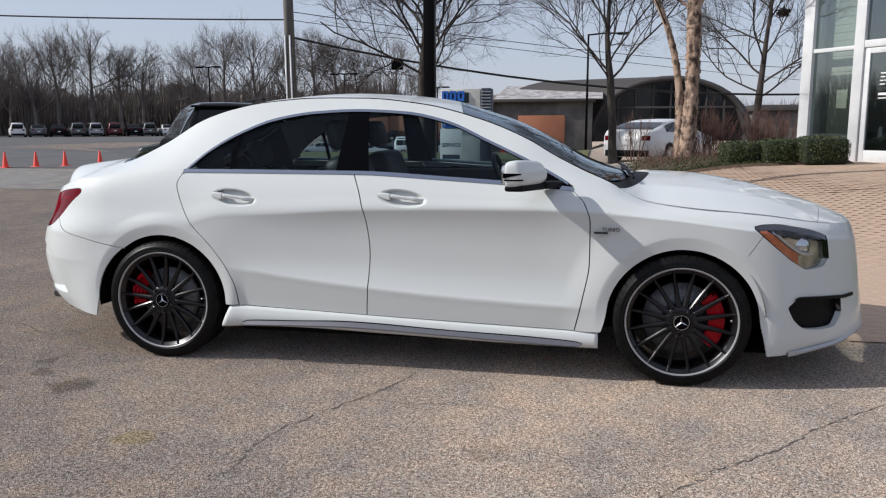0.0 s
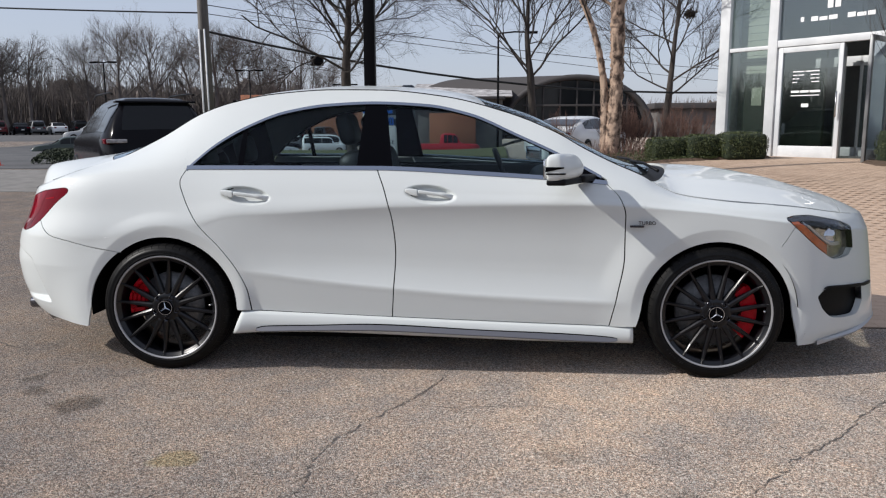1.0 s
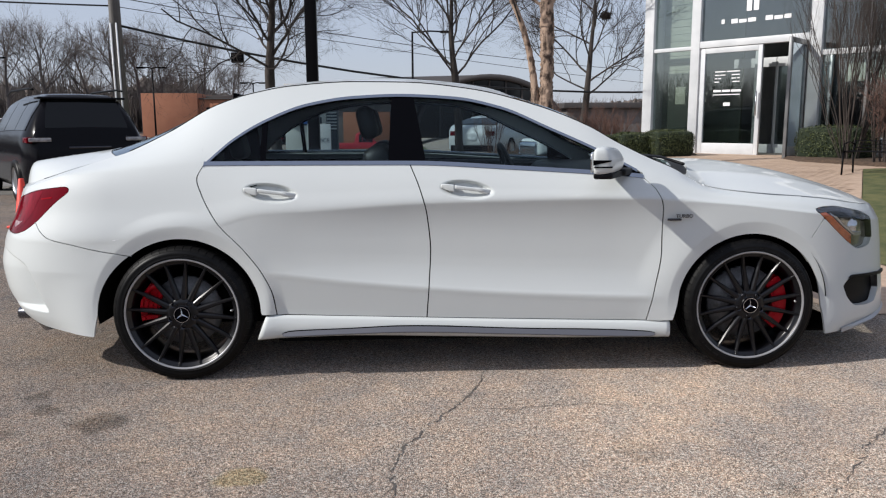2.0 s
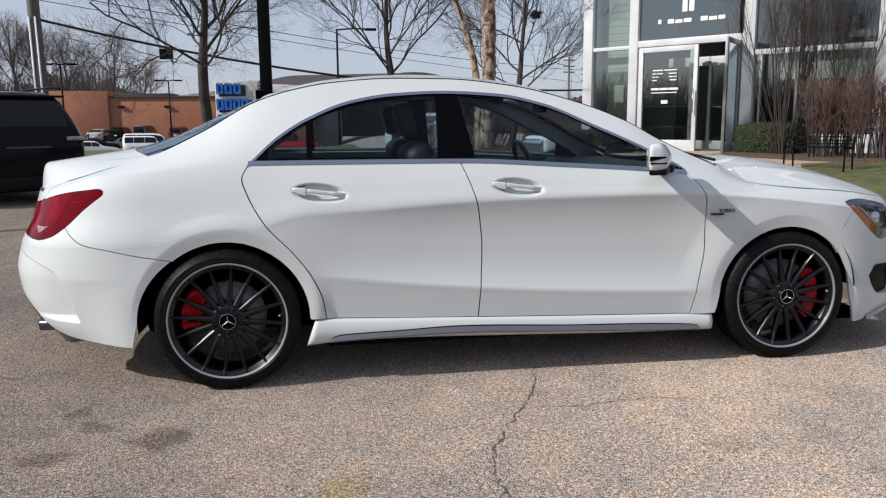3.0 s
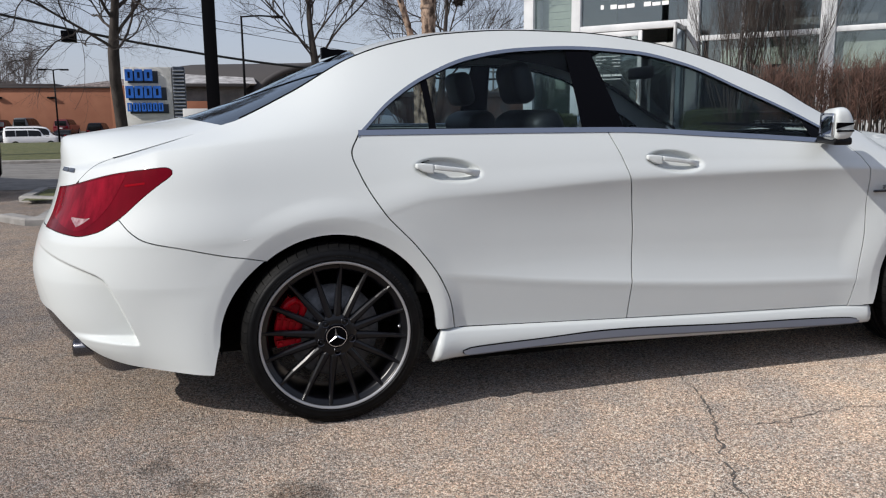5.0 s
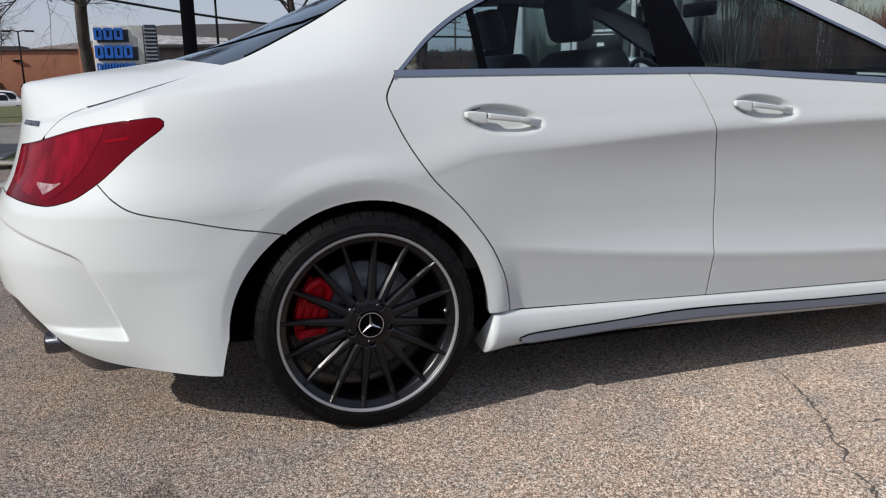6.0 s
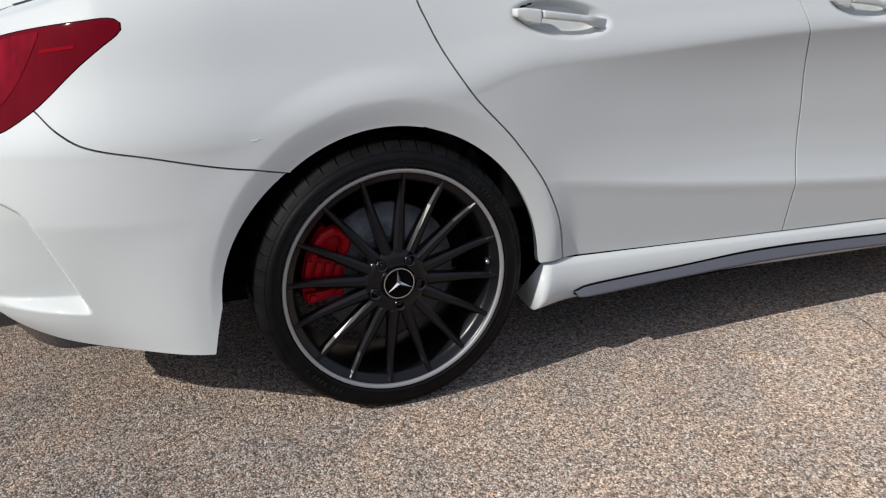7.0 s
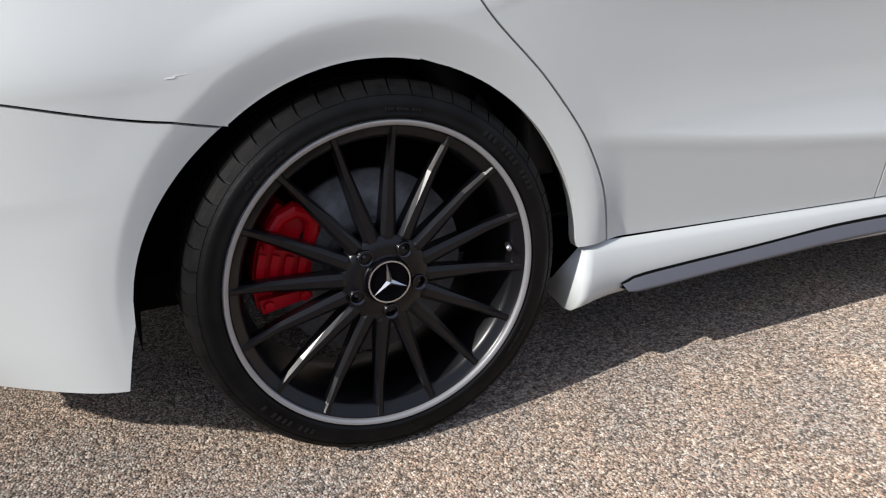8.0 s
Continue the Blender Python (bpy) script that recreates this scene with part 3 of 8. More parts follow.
def kerb(points, w=0.15, h=0.075):
    v, f = [], []
    pts = [Vector(p) for p in points]
    for i, p in enumerate(pts):
        d = (pts[min(i + 1, len(pts) - 1)] - pts[max(i - 1, 0)]).normalized()
        s = Vector((-d.y, d.x))
        z = gz(p.x, p.y)
        for a, b in ((0, -0.05), (0, h - 0.02), (0.02, h), (w, h), (w, -0.05)):
            q = p + s * a
            v.append((q.x, q.y, z + b))
    for i in range(len(pts) - 1):
        for j in range(4):
            f.append((i * 5 + j, i * 5 + j + 1, i * 5 + j + 6, i * 5 + j + 5))
    f += [(0, 1, 2, 3, 4), tuple(range(len(v) - 5, len(v)))[::-1]]
    return v, f


KERBS = (("kerb", [(-2.55, 6.3), (-2.2, 5.85), (-1.0, 5.75), (1.5, 5.8), (3.3, 7.0), (3.9, 9.6)], "pale concrete kerb at the edge of the lot"),
         ("kerb", [(-7.6, 16.4), (-3, 16.4), (2.0, 16.4)], "pale concrete kerb along the road"),
         ("kerb", [(1.2, 9.75), (-2.0, 9.75), (-2.75, 9.4), (-2.75, 8.2), (-2.2, 7.8), (1.2, 7.8)], "pale concrete kerb round the grass strip"))
for name, pts, label in KERBS:
    tagged(part(name, mesh_of(name, *kerb([Vector(p) for p in pts]), smooth=False), CONCRETE), label, "kerb", kind="structure")
tagged(part("pavement", mesh_of("pavement", *sheet(-2.15, 1.4, 5.95, 7.75, 8, 3, 0.055)), CONCRETE), "pale concrete pavement slab beside the kerb", "pavement", kind="structure")

CRACK_FILL = material("crack_dirt", (0.10, 0.088, 0.078), 0.95)


def crack(points, width, seed):
    """A ragged open crack along points of the asphalt."""
    rng = random.Random(seed)
    pts = []
    for a, b in zip(points, points[1:]):
        for k in range(14):
            t = k / 14
            pts.append((a[0] + (b[0] - a[0]) * t + rng.gauss(0, 0.007), a[1] + (b[1] - a[1]) * t + rng.gauss(0, 0.007)))
    v, f = [], []
    for i, p in enumerate(pts):
        q = pts[min(i + 1, len(pts) - 1)] if i < len(pts) - 1 else p
        o = pts[i - 1] if i else p
        d = Vector((q[0] - o[0], q[1] - o[1]))
        d = d.normalized() if d.length else Vector((1, 0))
        w = 0.95 * width * rng.uniform(0.1, 1.0) * min(1, 6 * min(i, len(pts) - 1 - i) / len(pts) + 0.1)
        v += [(p[0] - d.y * w, p[1] + d.x * w, gz(*p) + 0.0025), (p[0] + d.y * w, p[1] - d.x * w, gz(*p) + 0.0025)]
    f = [(2 * i, 2 * i + 1, 2 * i + 3, 2 * i + 2) for i in range(len(pts) - 1)]
    tagged(part("crack", mesh_of("crack", v, f, smooth=False), CRACK_FILL), "dark hairline crack in the asphalt", "crack", kind="structure")


crack([(1.45, 0.2), (1.36, -0.18), (1.24, -0.42), (1.11, -0.66), (1.02, -0.84), (0.98, -1.04), (1.0, -1.25), (0.9, -1.5)], 0.005, 1)
crack([(2.3, -1.4), (2.66, -1.04), (2.75, -0.91), (2.88, -0.8), (3.02, -0.67), (3.18, -0.46), (3.38, -0.26), (3.8, 0.1)], 0.0045, 2)
crack([(1.24, -0.42), (1.5, -0.46), (1.8, -0.40), (2.1, -0.5)], 0.003, 3)
crack([(-2.6, 1.2), (-2.0, 0.6), (-1.3, 0.5), (-0.8, 0.2)], 0.006, 4)


# ---- the white saloon ----
seam_r = pchip([0.295, 0.307, 0.401, 0.495, 0.613, 0.743, 0.879, 0.945, 1.008], [0.438, 0.436, 0.421, 0.382, 0.299, 0.181, 0.105, 0.084, 0.113])
seam_b = pchip([0.27, 0.29, 0.45, 0.606, 0.766, 0.897, 1.003], [1.140, 1.141, 1.152, 1.160, 1.145, 1.111, 1.069])
seam_f = pchip([0.24, 0.253, 0.406, 0.599, 0.779, 0.874, 0.935], [2.194, 2.197, 2.231, 2.262, 2.261, 2.232, 2.174])
sill_top = pchip([0.3, 0.39, 1.29, 2.31, 2.4], [0.310, 0.307, 0.277, 0.248, 0.246])
sill_low = pchip([0.3, 0.385, 0.75, 1.29, 1.86, 2.31, 2.4], [0.19, 0.19, 0.197, 0.184, 0.168, 0.163, 0.163])
trim_top = pchip([0.46, 0.468, 0.592, 0.749, 1.015, 1.568, 2.20, 2.235], [0.220, 0.229, 0.238, 0.242, 0.251, 0.230, 0.203, 0.194])
trim_low = pchip([0.46, 0.468, 0.749, 1.015, 1.568, 2.20, 2.235], [0.216, 0.210, 0.217, 0.221, 0.203, 0.181, 0.188])
dlo_top = pchip([0.10, 0.125, 0.237, 0.379, 0.578, 0.794, 1.014, 1.292, 1.513, 1.753, 1.992, 2.18], [1.000, 1.022, 1.123, 1.211, 1.289, 1.324, 1.334, 1.320, 1.273, 1.169, 1.058, 0.955])
GAP = 0.0028


def arch_curves(cx, cz, r, flare=0.033, wide=0.010):
    th = np.linspace(0, math.pi / 2, 80)
    rr = r + wide * np.cos(th) ** 4
    dx, dz = rr * np.cos(th), rr * np.sin(th)
    down = np.linspace(-0.16, -0.01, 12)            # below the axle the edge runs almost straight down
    dx, dz = np.concatenate([r + wide + flare * (-down / 0.12) ** 0.85, dx]), np.concatenate([down, dz])

    def z_at(x):
        return cz + float(np.interp(abs(x - cx), dx[::-1], dz[::-1]))

    def dx_at(z):
        return float(np.interp(z - cz, dz, dx))
    return z_at, dx_at


def wrapped(arch):
    """The arch's height over s, where the skin already turns round the corner."""
    def run(s):
        z = 0.35
        for _ in range(12):
            z = 0.5 * z + 0.5 * arch(float(skin(s, z)[0]))
        return z
    return run


rear_arch, rear_dx = arch_curves(*ARCHES[0])
bumper_arch, _ = arch_curves(*ARCHES[0], 0.028, 0.036)
front_arch, front_dx = arch_curves(*ARCHES[1])


def s_curve(points):
    """A line over s through points given as x and z on the side."""
    q = sorted((s_of(x, z), z) for x, z in points)
    return pchip([a for a, _ in q], [b for _, b in q])


S_MID_R, S_MID_F = XR0 - WRAP, XF0 + WRAP
tl_tip, tl_seam, tl_in = s_of(-0.505, 0.902), s_of(-0.686, 0.744), s_of(-0.93, 0.78)
tl_hi = s_curve([(-0.505, 0.900), (-0.512, 0.907), (-0.53, 0.910), (-0.57, 0.906), (-0.675, 0.891), (-0.869, 0.838), (-0.94, 0.82)])
tl_lo = s_curve([(-0.505, 0.893), (-0.511, 0.886), (-0.545, 0.861), (-0.593, 0.824), (-0.686, 0.744), (-0.76, 0.70), (-0.831, 0.683), (-0.94, 0.69)])
bump_seam = s_curve([(-0.70, 0.757), (-0.686, 0.744), (-0.65, 0.705), (-0.604, 0.676), (-0.486, 0.650), (-0.30, 0.612), (-0.22, 0.594), (-0.15, 0.58)])
bump_low = s_curve([(-0.36, 0.216), (-0.395, 0.217), (-0.515, 0.225), (-0.70, 0.240), (-0.78, 0.260), (-0.88, 0.332), (-0.96, 0.400), (-1.0, 0.405)])
lamp_tip, lamp_seam, lamp_in = s_of(3.008, 0.775), s_of(3.045, 0.725), s_of(3.365, 0.68)
lamp_hi = s_curve([(3.008, 0.779), (3.05, 0.787), (3.105, 0.788), (3.20, 0.774), (3.297, 0.752), (3.36, 0.725)])
lamp_lo = s_curve([(3.008, 0.772), (3.06, 0.727), (3.128, 0.668), (3.20, 0.612), (3.263, 0.580), (3.342, 0.592), (3.365, 0.625)])
nose_seam = s_curve([(2.90, 0.55), (2.946, 0.598), (3.0, 0.668), (3.045, 0.735), (3.1, 0.80)])
duct0, duct1 = s_of(3.182, 0.40), s_of(3.46, 0.36)
duct_hi = s_curve([(3.182, 0.402), (3.205, 0.425), (3.235, 0.440), (3.35, 0.436), (3.44, 0.430), (3.47, 0.42)])
duct_lo = s_curve([(3.182, 0.394), (3.21, 0.34), (3.275, 0.292), (3.35, 0.285), (3.42, 0.290), (3.455, 0.34), (3.47, 0.40)])
nose_low = s_curve([(3.0, 0.165), (3.086, 0.165), (3.25, 0.168), (3.40, 0.185), (3.50, 0.19)])


def rail_s(s):
    """Height of the rail above s."""
    z = 0.85
    for _ in range(6):
        z = float(rail_z(skin(s, z)[0]))
    return z


def minus(fn, d):
    return lambda q: float(fn(q)) - d


def flat(v):
    return lambda q: v


car = thing("car", "white four-door saloon car with black multi-spoke wheels, parked on the asphalt", "car")


def both_sides(name, build, mat, label=""):
    """The same panel for the right and the left of the car."""
    made = []
    for left in (False, True):
        made.append(part(name, build.mesh(name, left=left), mat, car, label))
    return made


lid_fall = pchip([-1.02, -0.96, -0.91, -0.86, -0.78], [1.0, 0.62, 0.32, 0.12, 0.0])
LID_MEETS, LID_LEAVES = -1.02, -0.78


def lid_edge(s):
    """The boot lid's seam, which leaves the rail and drops to the tail light."""
    f = float(lid_fall(min(max(s, LID_MEETS), LID_LEAVES)))
    return rail_s(s) + (float(tl_hi(s)) - rail_s(s)) * f


# rear quarter with the pillar behind the doors
q = Panel()
q.cols(-0.22, 0.076, rear_arch, minus(rail_z, GAP), 36, 60, "b", depth=0.03)
q.rows(0.31, 0.676, lambda z: max(rear_dx(z), 0.076), minus(seam_r, GAP), 26, 44, "lr", depth=0.03)
q.rows(0.676, 1.008, flat(0.076), minus(seam_r, GAP), 20, 36, "r")
q.cols(tl_tip, -0.22, minus(bump_seam, -0.0021), minus(rail_z, GAP), 30, 48, "bt")
q.cols(tl_seam, tl_tip, minus(bump_seam, -0.0021), minus(tl_lo, GAP), 20, 12, "bt")
q.cols(LID_LEAVES, tl_tip, minus(tl_hi, -GAP), lambda s: rail_s(s) - GAP, 20, 20, "bt")
q.cols(LID_MEETS + 0.03, LID_LEAVES, minus(tl_hi, -GAP), lambda s: max(lid_edge(s) - 0.0013, float(tl_hi(s)) + GAP + 0.001), 24, 16, "bt")
q.cols(0.076, 0.10, flat(1.008), minus(rail_z, GAP), 2, 40, "t")
both_sides("rear_quarter_panel", q, PAINT)

part("paint_scuff", Panel().cols(-0.296, -0.282, lambda s: 0.6696 + 0.05 * (s + 0.296), lambda s: 0.6716 + 0.10 * (s + 0.296), 6, 1, "", lift=0.0008).cols(-0.284, -0.266, lambda s: 0.6728 + 0.13 * (s + 0.284), lambda s: 0.6739 + 0.10 * (s + 0.284), 6, 1, "", lift=0.0008).mesh("paint_scuff"), SCUFF, car, "short pale scuff in the paint")

# frame over the doors, from the rear pillar over the roof edge to the windscreen pillar
q = Panel()
q.cols(0.10, 2.176, dlo_top, minus(rail_z, GAP), 150, 10, "bt")
q.cols(2.176, 2.275, minus(belt_z, 0.0), minus(rail_z, GAP), 8, 10, "t")
both_sides("roof_frame", q, PAINT)


def door_grid(panel, left, right, low, high, nu, nv, edges):
    u, v = np.linspace(0, 1, nu + 1), np.linspace(0, 1, nv + 1)
    Z = np.repeat(np.linspace(0.3, 1.0, nv + 1)[None], nu + 1, 0)
    for _ in range(5):
        X = left(Z) + (right(Z) - left(Z)) * u[:, None]
        a, b = low(X), high(X)
        Z = a + (b - a) * v[None]
    panel.lay(X, Z, skin, edges)
    return panel


bottom = lambda x: sill_top(x) + 0.003
door_r = door_grid(Panel(), lambda z: seam_r(z) + GAP, lambda z: seam_b(z) - GAP, bottom, belt_z, 150, 150, "lrbt")
door_f = door_grid(Panel(), lambda z: seam_b(z) + GAP, lambda z: seam_f(z) - GAP, bottom, belt_z, 160, 150, "lrbt")
doors = both_sides("rear_door", door_r, PAINT) + both_sides("front_door", door_f, PAINT)

# front wing
q = Panel()
q.rows(0.25, 0.935, minus(seam_f, -GAP), lambda z: 2.275 if z > 0.45 else min(2.275, 2.70 - front_dx(z)), 8, 70, "l")
q.cols(2.275, 2.70, lambda x: max(front_arch(x), 0.252), minus(rail_z, GAP), 60, 60, "bt", ease=True, depth=0.03)
q.cols(2.70, 2.946, wrapped(front_arch), minus(rail_z, GAP), 30, 50, "bt", depth=0.03)
q.cols(2.946, lamp_tip, minus(nose_seam, -GAP), lambda s: rail_s(s) - GAP, 8, 30, "bt")
q.cols(lamp_tip, lamp_seam, lambda s: min(float(nose_seam(s)) + GAP, float(lamp_lo(s)) - GAP - 0.001), minus(lamp_lo, GAP), 4, 6, "bt")
q.cols(lamp_tip, lamp_seam, minus(lamp_hi, -GAP), lambda s: rail_s(s) - GAP, 4, 10, "bt")
both_sides("front_wing", q, PAINT)

# front bumper round to the middle, with openings for lamp and duct
q = Panel()
s_corner = s_of(2.70 + 0.345 + 0.010 + 0.033 * (0.157 / 0.12) ** 0.85, 0.165)
q.cols(2.946, s_corner, wrapped(front_arch), lambda s: min(float(nose_seam(s)), float(lamp_lo(s)) if s > lamp_tip else 9.0) - GAP, 40, 40, "bt", ease=True, depth=0.012)
s_next = max(lamp_seam, s_corner) + 0.002
q.cols(s_corner, s_next, nose_low, lambda s: min(float(nose_seam(s)), float(lamp_lo(s))) - GAP, 3, 60, "t")
q.cols(s_next, duct0, nose_low, minus(lamp_lo, GAP), 12, 60, "t")
q.cols(duct0, min(duct1, lamp_in), minus(duct_hi, 0), minus(lamp_lo, GAP), 30, 24, "bt", depth=0.03)
q.cols(duct0, duct1, nose_low, duct_lo, 30, 24, "bt", depth=0.03)
q.cols(duct1, S_MID_F, nose_low, lambda s: rail_s(s) if s > lamp_in else float(lamp_lo(s)), 40, 50, "b")
q.cols(lamp_in, max(duct1, lamp_in), minus(duct_hi, 0), lambda s: rail_s(s) - GAP, 6, 40, "b")
q.cols(lamp_seam, lamp_in, minus(lamp_hi, -GAP), lambda s: rail_s(s) - GAP, 24, 10, "bt")
both_sides("front_bumper", q, PAINT)
q = Panel().cols(duct0 - 0.02, duct1 + 0.02, lambda s: float(duct_lo(min(max(s, duct0), duct1))) - 0.02, lambda s: float(duct_hi(min(max(s, duct0), duct1))) + 0.02, 20, 12, lift=-0.035)
both_sides("air_duct", q, PLASTIC, "black grille in the bumper corner")
q = Panel().cols(duct0 + 0.03, duct1 + 0.12, lambda s: float(duct_hi(min(s, duct1))) - 0.004, lambda s: float(duct_hi(min(s, duct1))) + 0.010, 24, 2, "bt", depth=0.03, lift=0.010)
both_sides("duct_fin", q, PLASTIC, "thin black fin over the air duct")

# rear bumper
q = Panel()
s_corner = s_of(-0.352 - 0.036 - 0.028 * (0.105 / 0.12) ** 0.85, 0.217)
q.cols(s_corner, -0.22, wrapped(bumper_arch), minus(bump_seam, 0.0021), 50, 40, "bt", ease=True, depth=0.014)
q.cols(tl_seam, s_corner, bump_low, minus(bump_seam, 0.0021), 110, 110, "bt")
q.cols(tl_in, tl_seam, bump_low, minus(tl_lo, GAP), 90, 110, "bt")
q.cols(S_MID_R, tl_in, bump_low, flat(0.69), 24, 40, "bt")
both_sides("rear_bumper", q, PAINT)

# upper skin
glass_low = lambda w: -0.335 - 0.165 * (1 - (1 - w) ** 2)
glass_high = lambda w: 0.145 + 0.06 * w
screen_high = lambda w: 1.60 - 0.12 * w
screen_low = lambda w: 2.33 + 0.16 * (1 - (1 - w) ** 2)
cowl = lambda w: 2.40 + 0.18 * (1 - (1 - w) ** 2)
hood_end = lambda w: 3.33 + 0.12 * (1 - (1 - w) ** 2)
tail_end = XR0 - float(tail_a(0.889)) + 0.004
nose_end = XF0 + float(nose_a(0.75)) - 0.02


def upper(name, back, front, nu, mat, w0=0.004, edges="lrb", lift=0.0, label=""):
    return part(name, Panel().over(back, front, nu, 36, edges, w0, 1.0, lift).mesh(name, both=True), mat, car, label)


upper("boot_lid", flat(tail_end), lambda w: glass_low(w) - 0.004, 90, PAINT)
q = Panel().cols(S_MID_R, tl_in, flat(0.694), rail_s, 20, 24, "b")
q.cols(tl_in, tl_in + 0.02, minus(tl_hi, -GAP), lambda s: rail_s(s), 2, 8)
q.cols(tl_in + 0.02, LID_MEETS, minus(tl_hi, -GAP), rail_s, 16, 8, "b")
q.cols(LID_MEETS, LID_LEAVES, lambda s: min(lid_edge(s) + 0.0013, rail_s(s) - 0.0005), rail_s, 30, 10, "b")
q.over(flat(tail_end), flat(-0.708), 40, 2, "", 0.0, 0.0045, 0.0)
part("boot_face", q.mesh("boot_face", both=True), PAINT, car)
upper("rear_window", glass_low, glass_high, 40, GLASS_REAR, 0.0, lift=-0.003, label="dark sloping rear window")
upper("roof", lambda w: glass_high(w) + 0.004, lambda w: screen_high(w) - 0.004, 60, PAINT, 0.010)
upper("windscreen", screen_high, screen_low, 40, GLASS_FRONT, 0.0, lift=-0.003)
upper("cowl", lambda w: screen_low(w) + 0.002, lambda w: cowl(w) + 0.02, 8, PLASTIC, 0.0, lift=-0.012, label="black plastic cowl with the wipers")
upper("bonnet", cowl, lambda w: hood_end(w) - 0.003, 60, PAINT, 0.010)
# black strip below the bonnet's side gap, painting the shade in the seam
both_sides("bonnet_gap_shade", Panel().over(lambda w: cowl(w) - 0.02, lambda w: hood_end(w) + 0.01, 60, 3, "", 0.0, 0.03, -0.010), SEAM)
both_sides("roof_seam", Panel().over(lambda w: -0.28, lambda w: 2.34, 160, 2, "lrbt", 0.003, 0.013, 0.0015), SEAM, "thin black moulding along the roof edge")
for s_a, s_b in ((-0.905, -0.875), (-0.870, -0.845)):
    part("boot_badge", Panel().cols(s_of(s_a, 0.88), s_of(s_b, 0.88), flat(0.884), flat(0.896), 4, 2, "lrbt", lift=0.003).mesh("boot_badge"), DARK_CHROME, car, "small dark badge bar over the tail light")
upper("nose_panel", hood_end, flat(nose_end), 16, PAINT, 0.0)

# side windows
def glazing(name, x0, x1, mat, lift=-0.010, label=""):
    q = Panel()
    n = 24
    u = np.linspace(0, 1, n + 1)
    low0, low1, high0, high1 = x0[0], x1[0], x0[1], x1[1]
    Z = np.repeat(np.linspace(0, 1, 19)[None], n + 1, 0)
    X = np.repeat((low0 + (low1 - low0) * u)[:, None], 19, 1)
    for _ in range(6):
        f = np.clip((np.repeat(np.linspace(0, 1, 19)[None], n + 1, 0)), 0, 1)
        X = (low0 + (high0 - low0) * f) + ((low1 + (high1 - low1) * f) - (low0 + (high0 - low0) * f)) * u[:, None]
        a, b = belt_z(X), dlo_top(X) - 0.004
        b = np.maximum(b, a + 0.001)
        Z = a + (b - a) * f
    q.lay(X, Z, skin, "", 0.01, lift)
    return both_sides(name, q, mat, label)


glazing("quarter_window", (0.125, 0.16), (0.372, 0.370), GLASS_SIDE)
glazing("window_divider", (0.370, 0.368), (0.397, 0.395), GLOSS_BLACK, -0.004)
glazing("rear_door_window", (0.395, 0.393), (0.968, 0.985), GLASS_SIDE)
glazing("door_pillar_trim", (0.965, 0.983), (1.146, 1.090), GLOSS_BLACK, -0.004, "gloss black trim between the door windows")
glazing("front_door_window", (1.144, 1.088), (2.02, 2.00), GLASS_SIDE)
glazing("mirror_corner_trim", (2.015, 1.995), (2.172, 2.165), GLOSS_BLACK, -0.002)
both_sides("belt_moulding", Panel().cols(0.113, 2.175, minus(belt_z, 0.002), minus(belt_z, -0.016), 120, 2, "bt", depth=0.008, lift=0.004), TRIM_METAL, "polished metal strip under the windows")
both_sides("window_moulding", Panel().cols(0.112, 2.15, minus(dlo_top, 0.013), minus(dlo_top, -0.001), 150, 2, "bt", depth=0.012, lift=0.003), TRIM_METAL, "thin polished strip over the windows")

# dark shell behind the gaps
q = Panel()
q.cols(-0.22, 0.1, lambda x: rear_arch(x) + 0.01, lambda x: float(rail_z(x)) - 0.02, 20, 20, lift=-0.016)
q.rows(0.40, 0.985, lambda z: max(rear_dx(z) if z < 0.674 else 0, 0.1), flat(2.30), 60, 20, lift=-0.046)
q.cols(2.30, 3.0, lambda x: (front_arch(x) if abs(x - 2.7) < 0.38 else 0.3) + 0.012, lambda x: float(rail_z(x)) - 0.02, 30, 16, lift=-0.016)
q.cols(-1.2, -0.22, lambda s: 0.62, lambda s: rail_s(s) - 0.03, 30, 12, lift=-0.02)
q.cols(2.95, 3.6, flat(0.56), lambda s: rail_s(s) - 0.03, 24, 10, lift=-0.035)
both_sides("inner_shell", q, DARK)

# sills
sec = [(0.0, 0.030), (0.06, 0.016), (0.14, 0.011), (0.45, 0.004), (0.75, 0.006), (0.90, 0.014), (0.97, 0.026), (1.0, 0.05), (0.92, 0.10)]
xs = np.linspace(0.386, 2.312, 90)
verts, faces = [], []
for x in xs:
    a, b = float(sill_top(x)), float(sill_low(x))
    kick = 0.03 * math.exp(-((x - 0.386) / 0.05) ** 2)
    for f, y in sec:
        verts.append((x - 0.042 * f * math.exp(-((x - 0.386) / 0.07) ** 2), y - kick * f * (1 if y < 0.1 else 0), a + (b - a) * f))
k = len(sec)
for i in range(len(xs) - 1):
    for j in range(k - 1):
        faces.append((i * k + j, i * k + j + 1, (i + 1) * k + j + 1, (i + 1) * k + j))
faces += [tuple(range(k))[::-1], tuple(range((len(xs) - 1) * k, len(xs) * k))]
sills = []
for vf in ((verts, faces), mirrored((verts, faces))):
    sills.append(part("side_skirt", mesh_of("side_skirt", *vf), PAINT, car))
xs = np.linspace(0.462, 2.234, 70)
verts, faces = [], []
for x in xs:
    a, b = float(trim_top(x)), float(trim_low(x))
    for f, y in ((-0.05, 0.012), (0.0, 0.005), (0.3, -0.003), (0.8, -0.016), (1.02, -0.019), (1.12, 0.006)):
        verts.append((x, y, a + (b - a) * f))
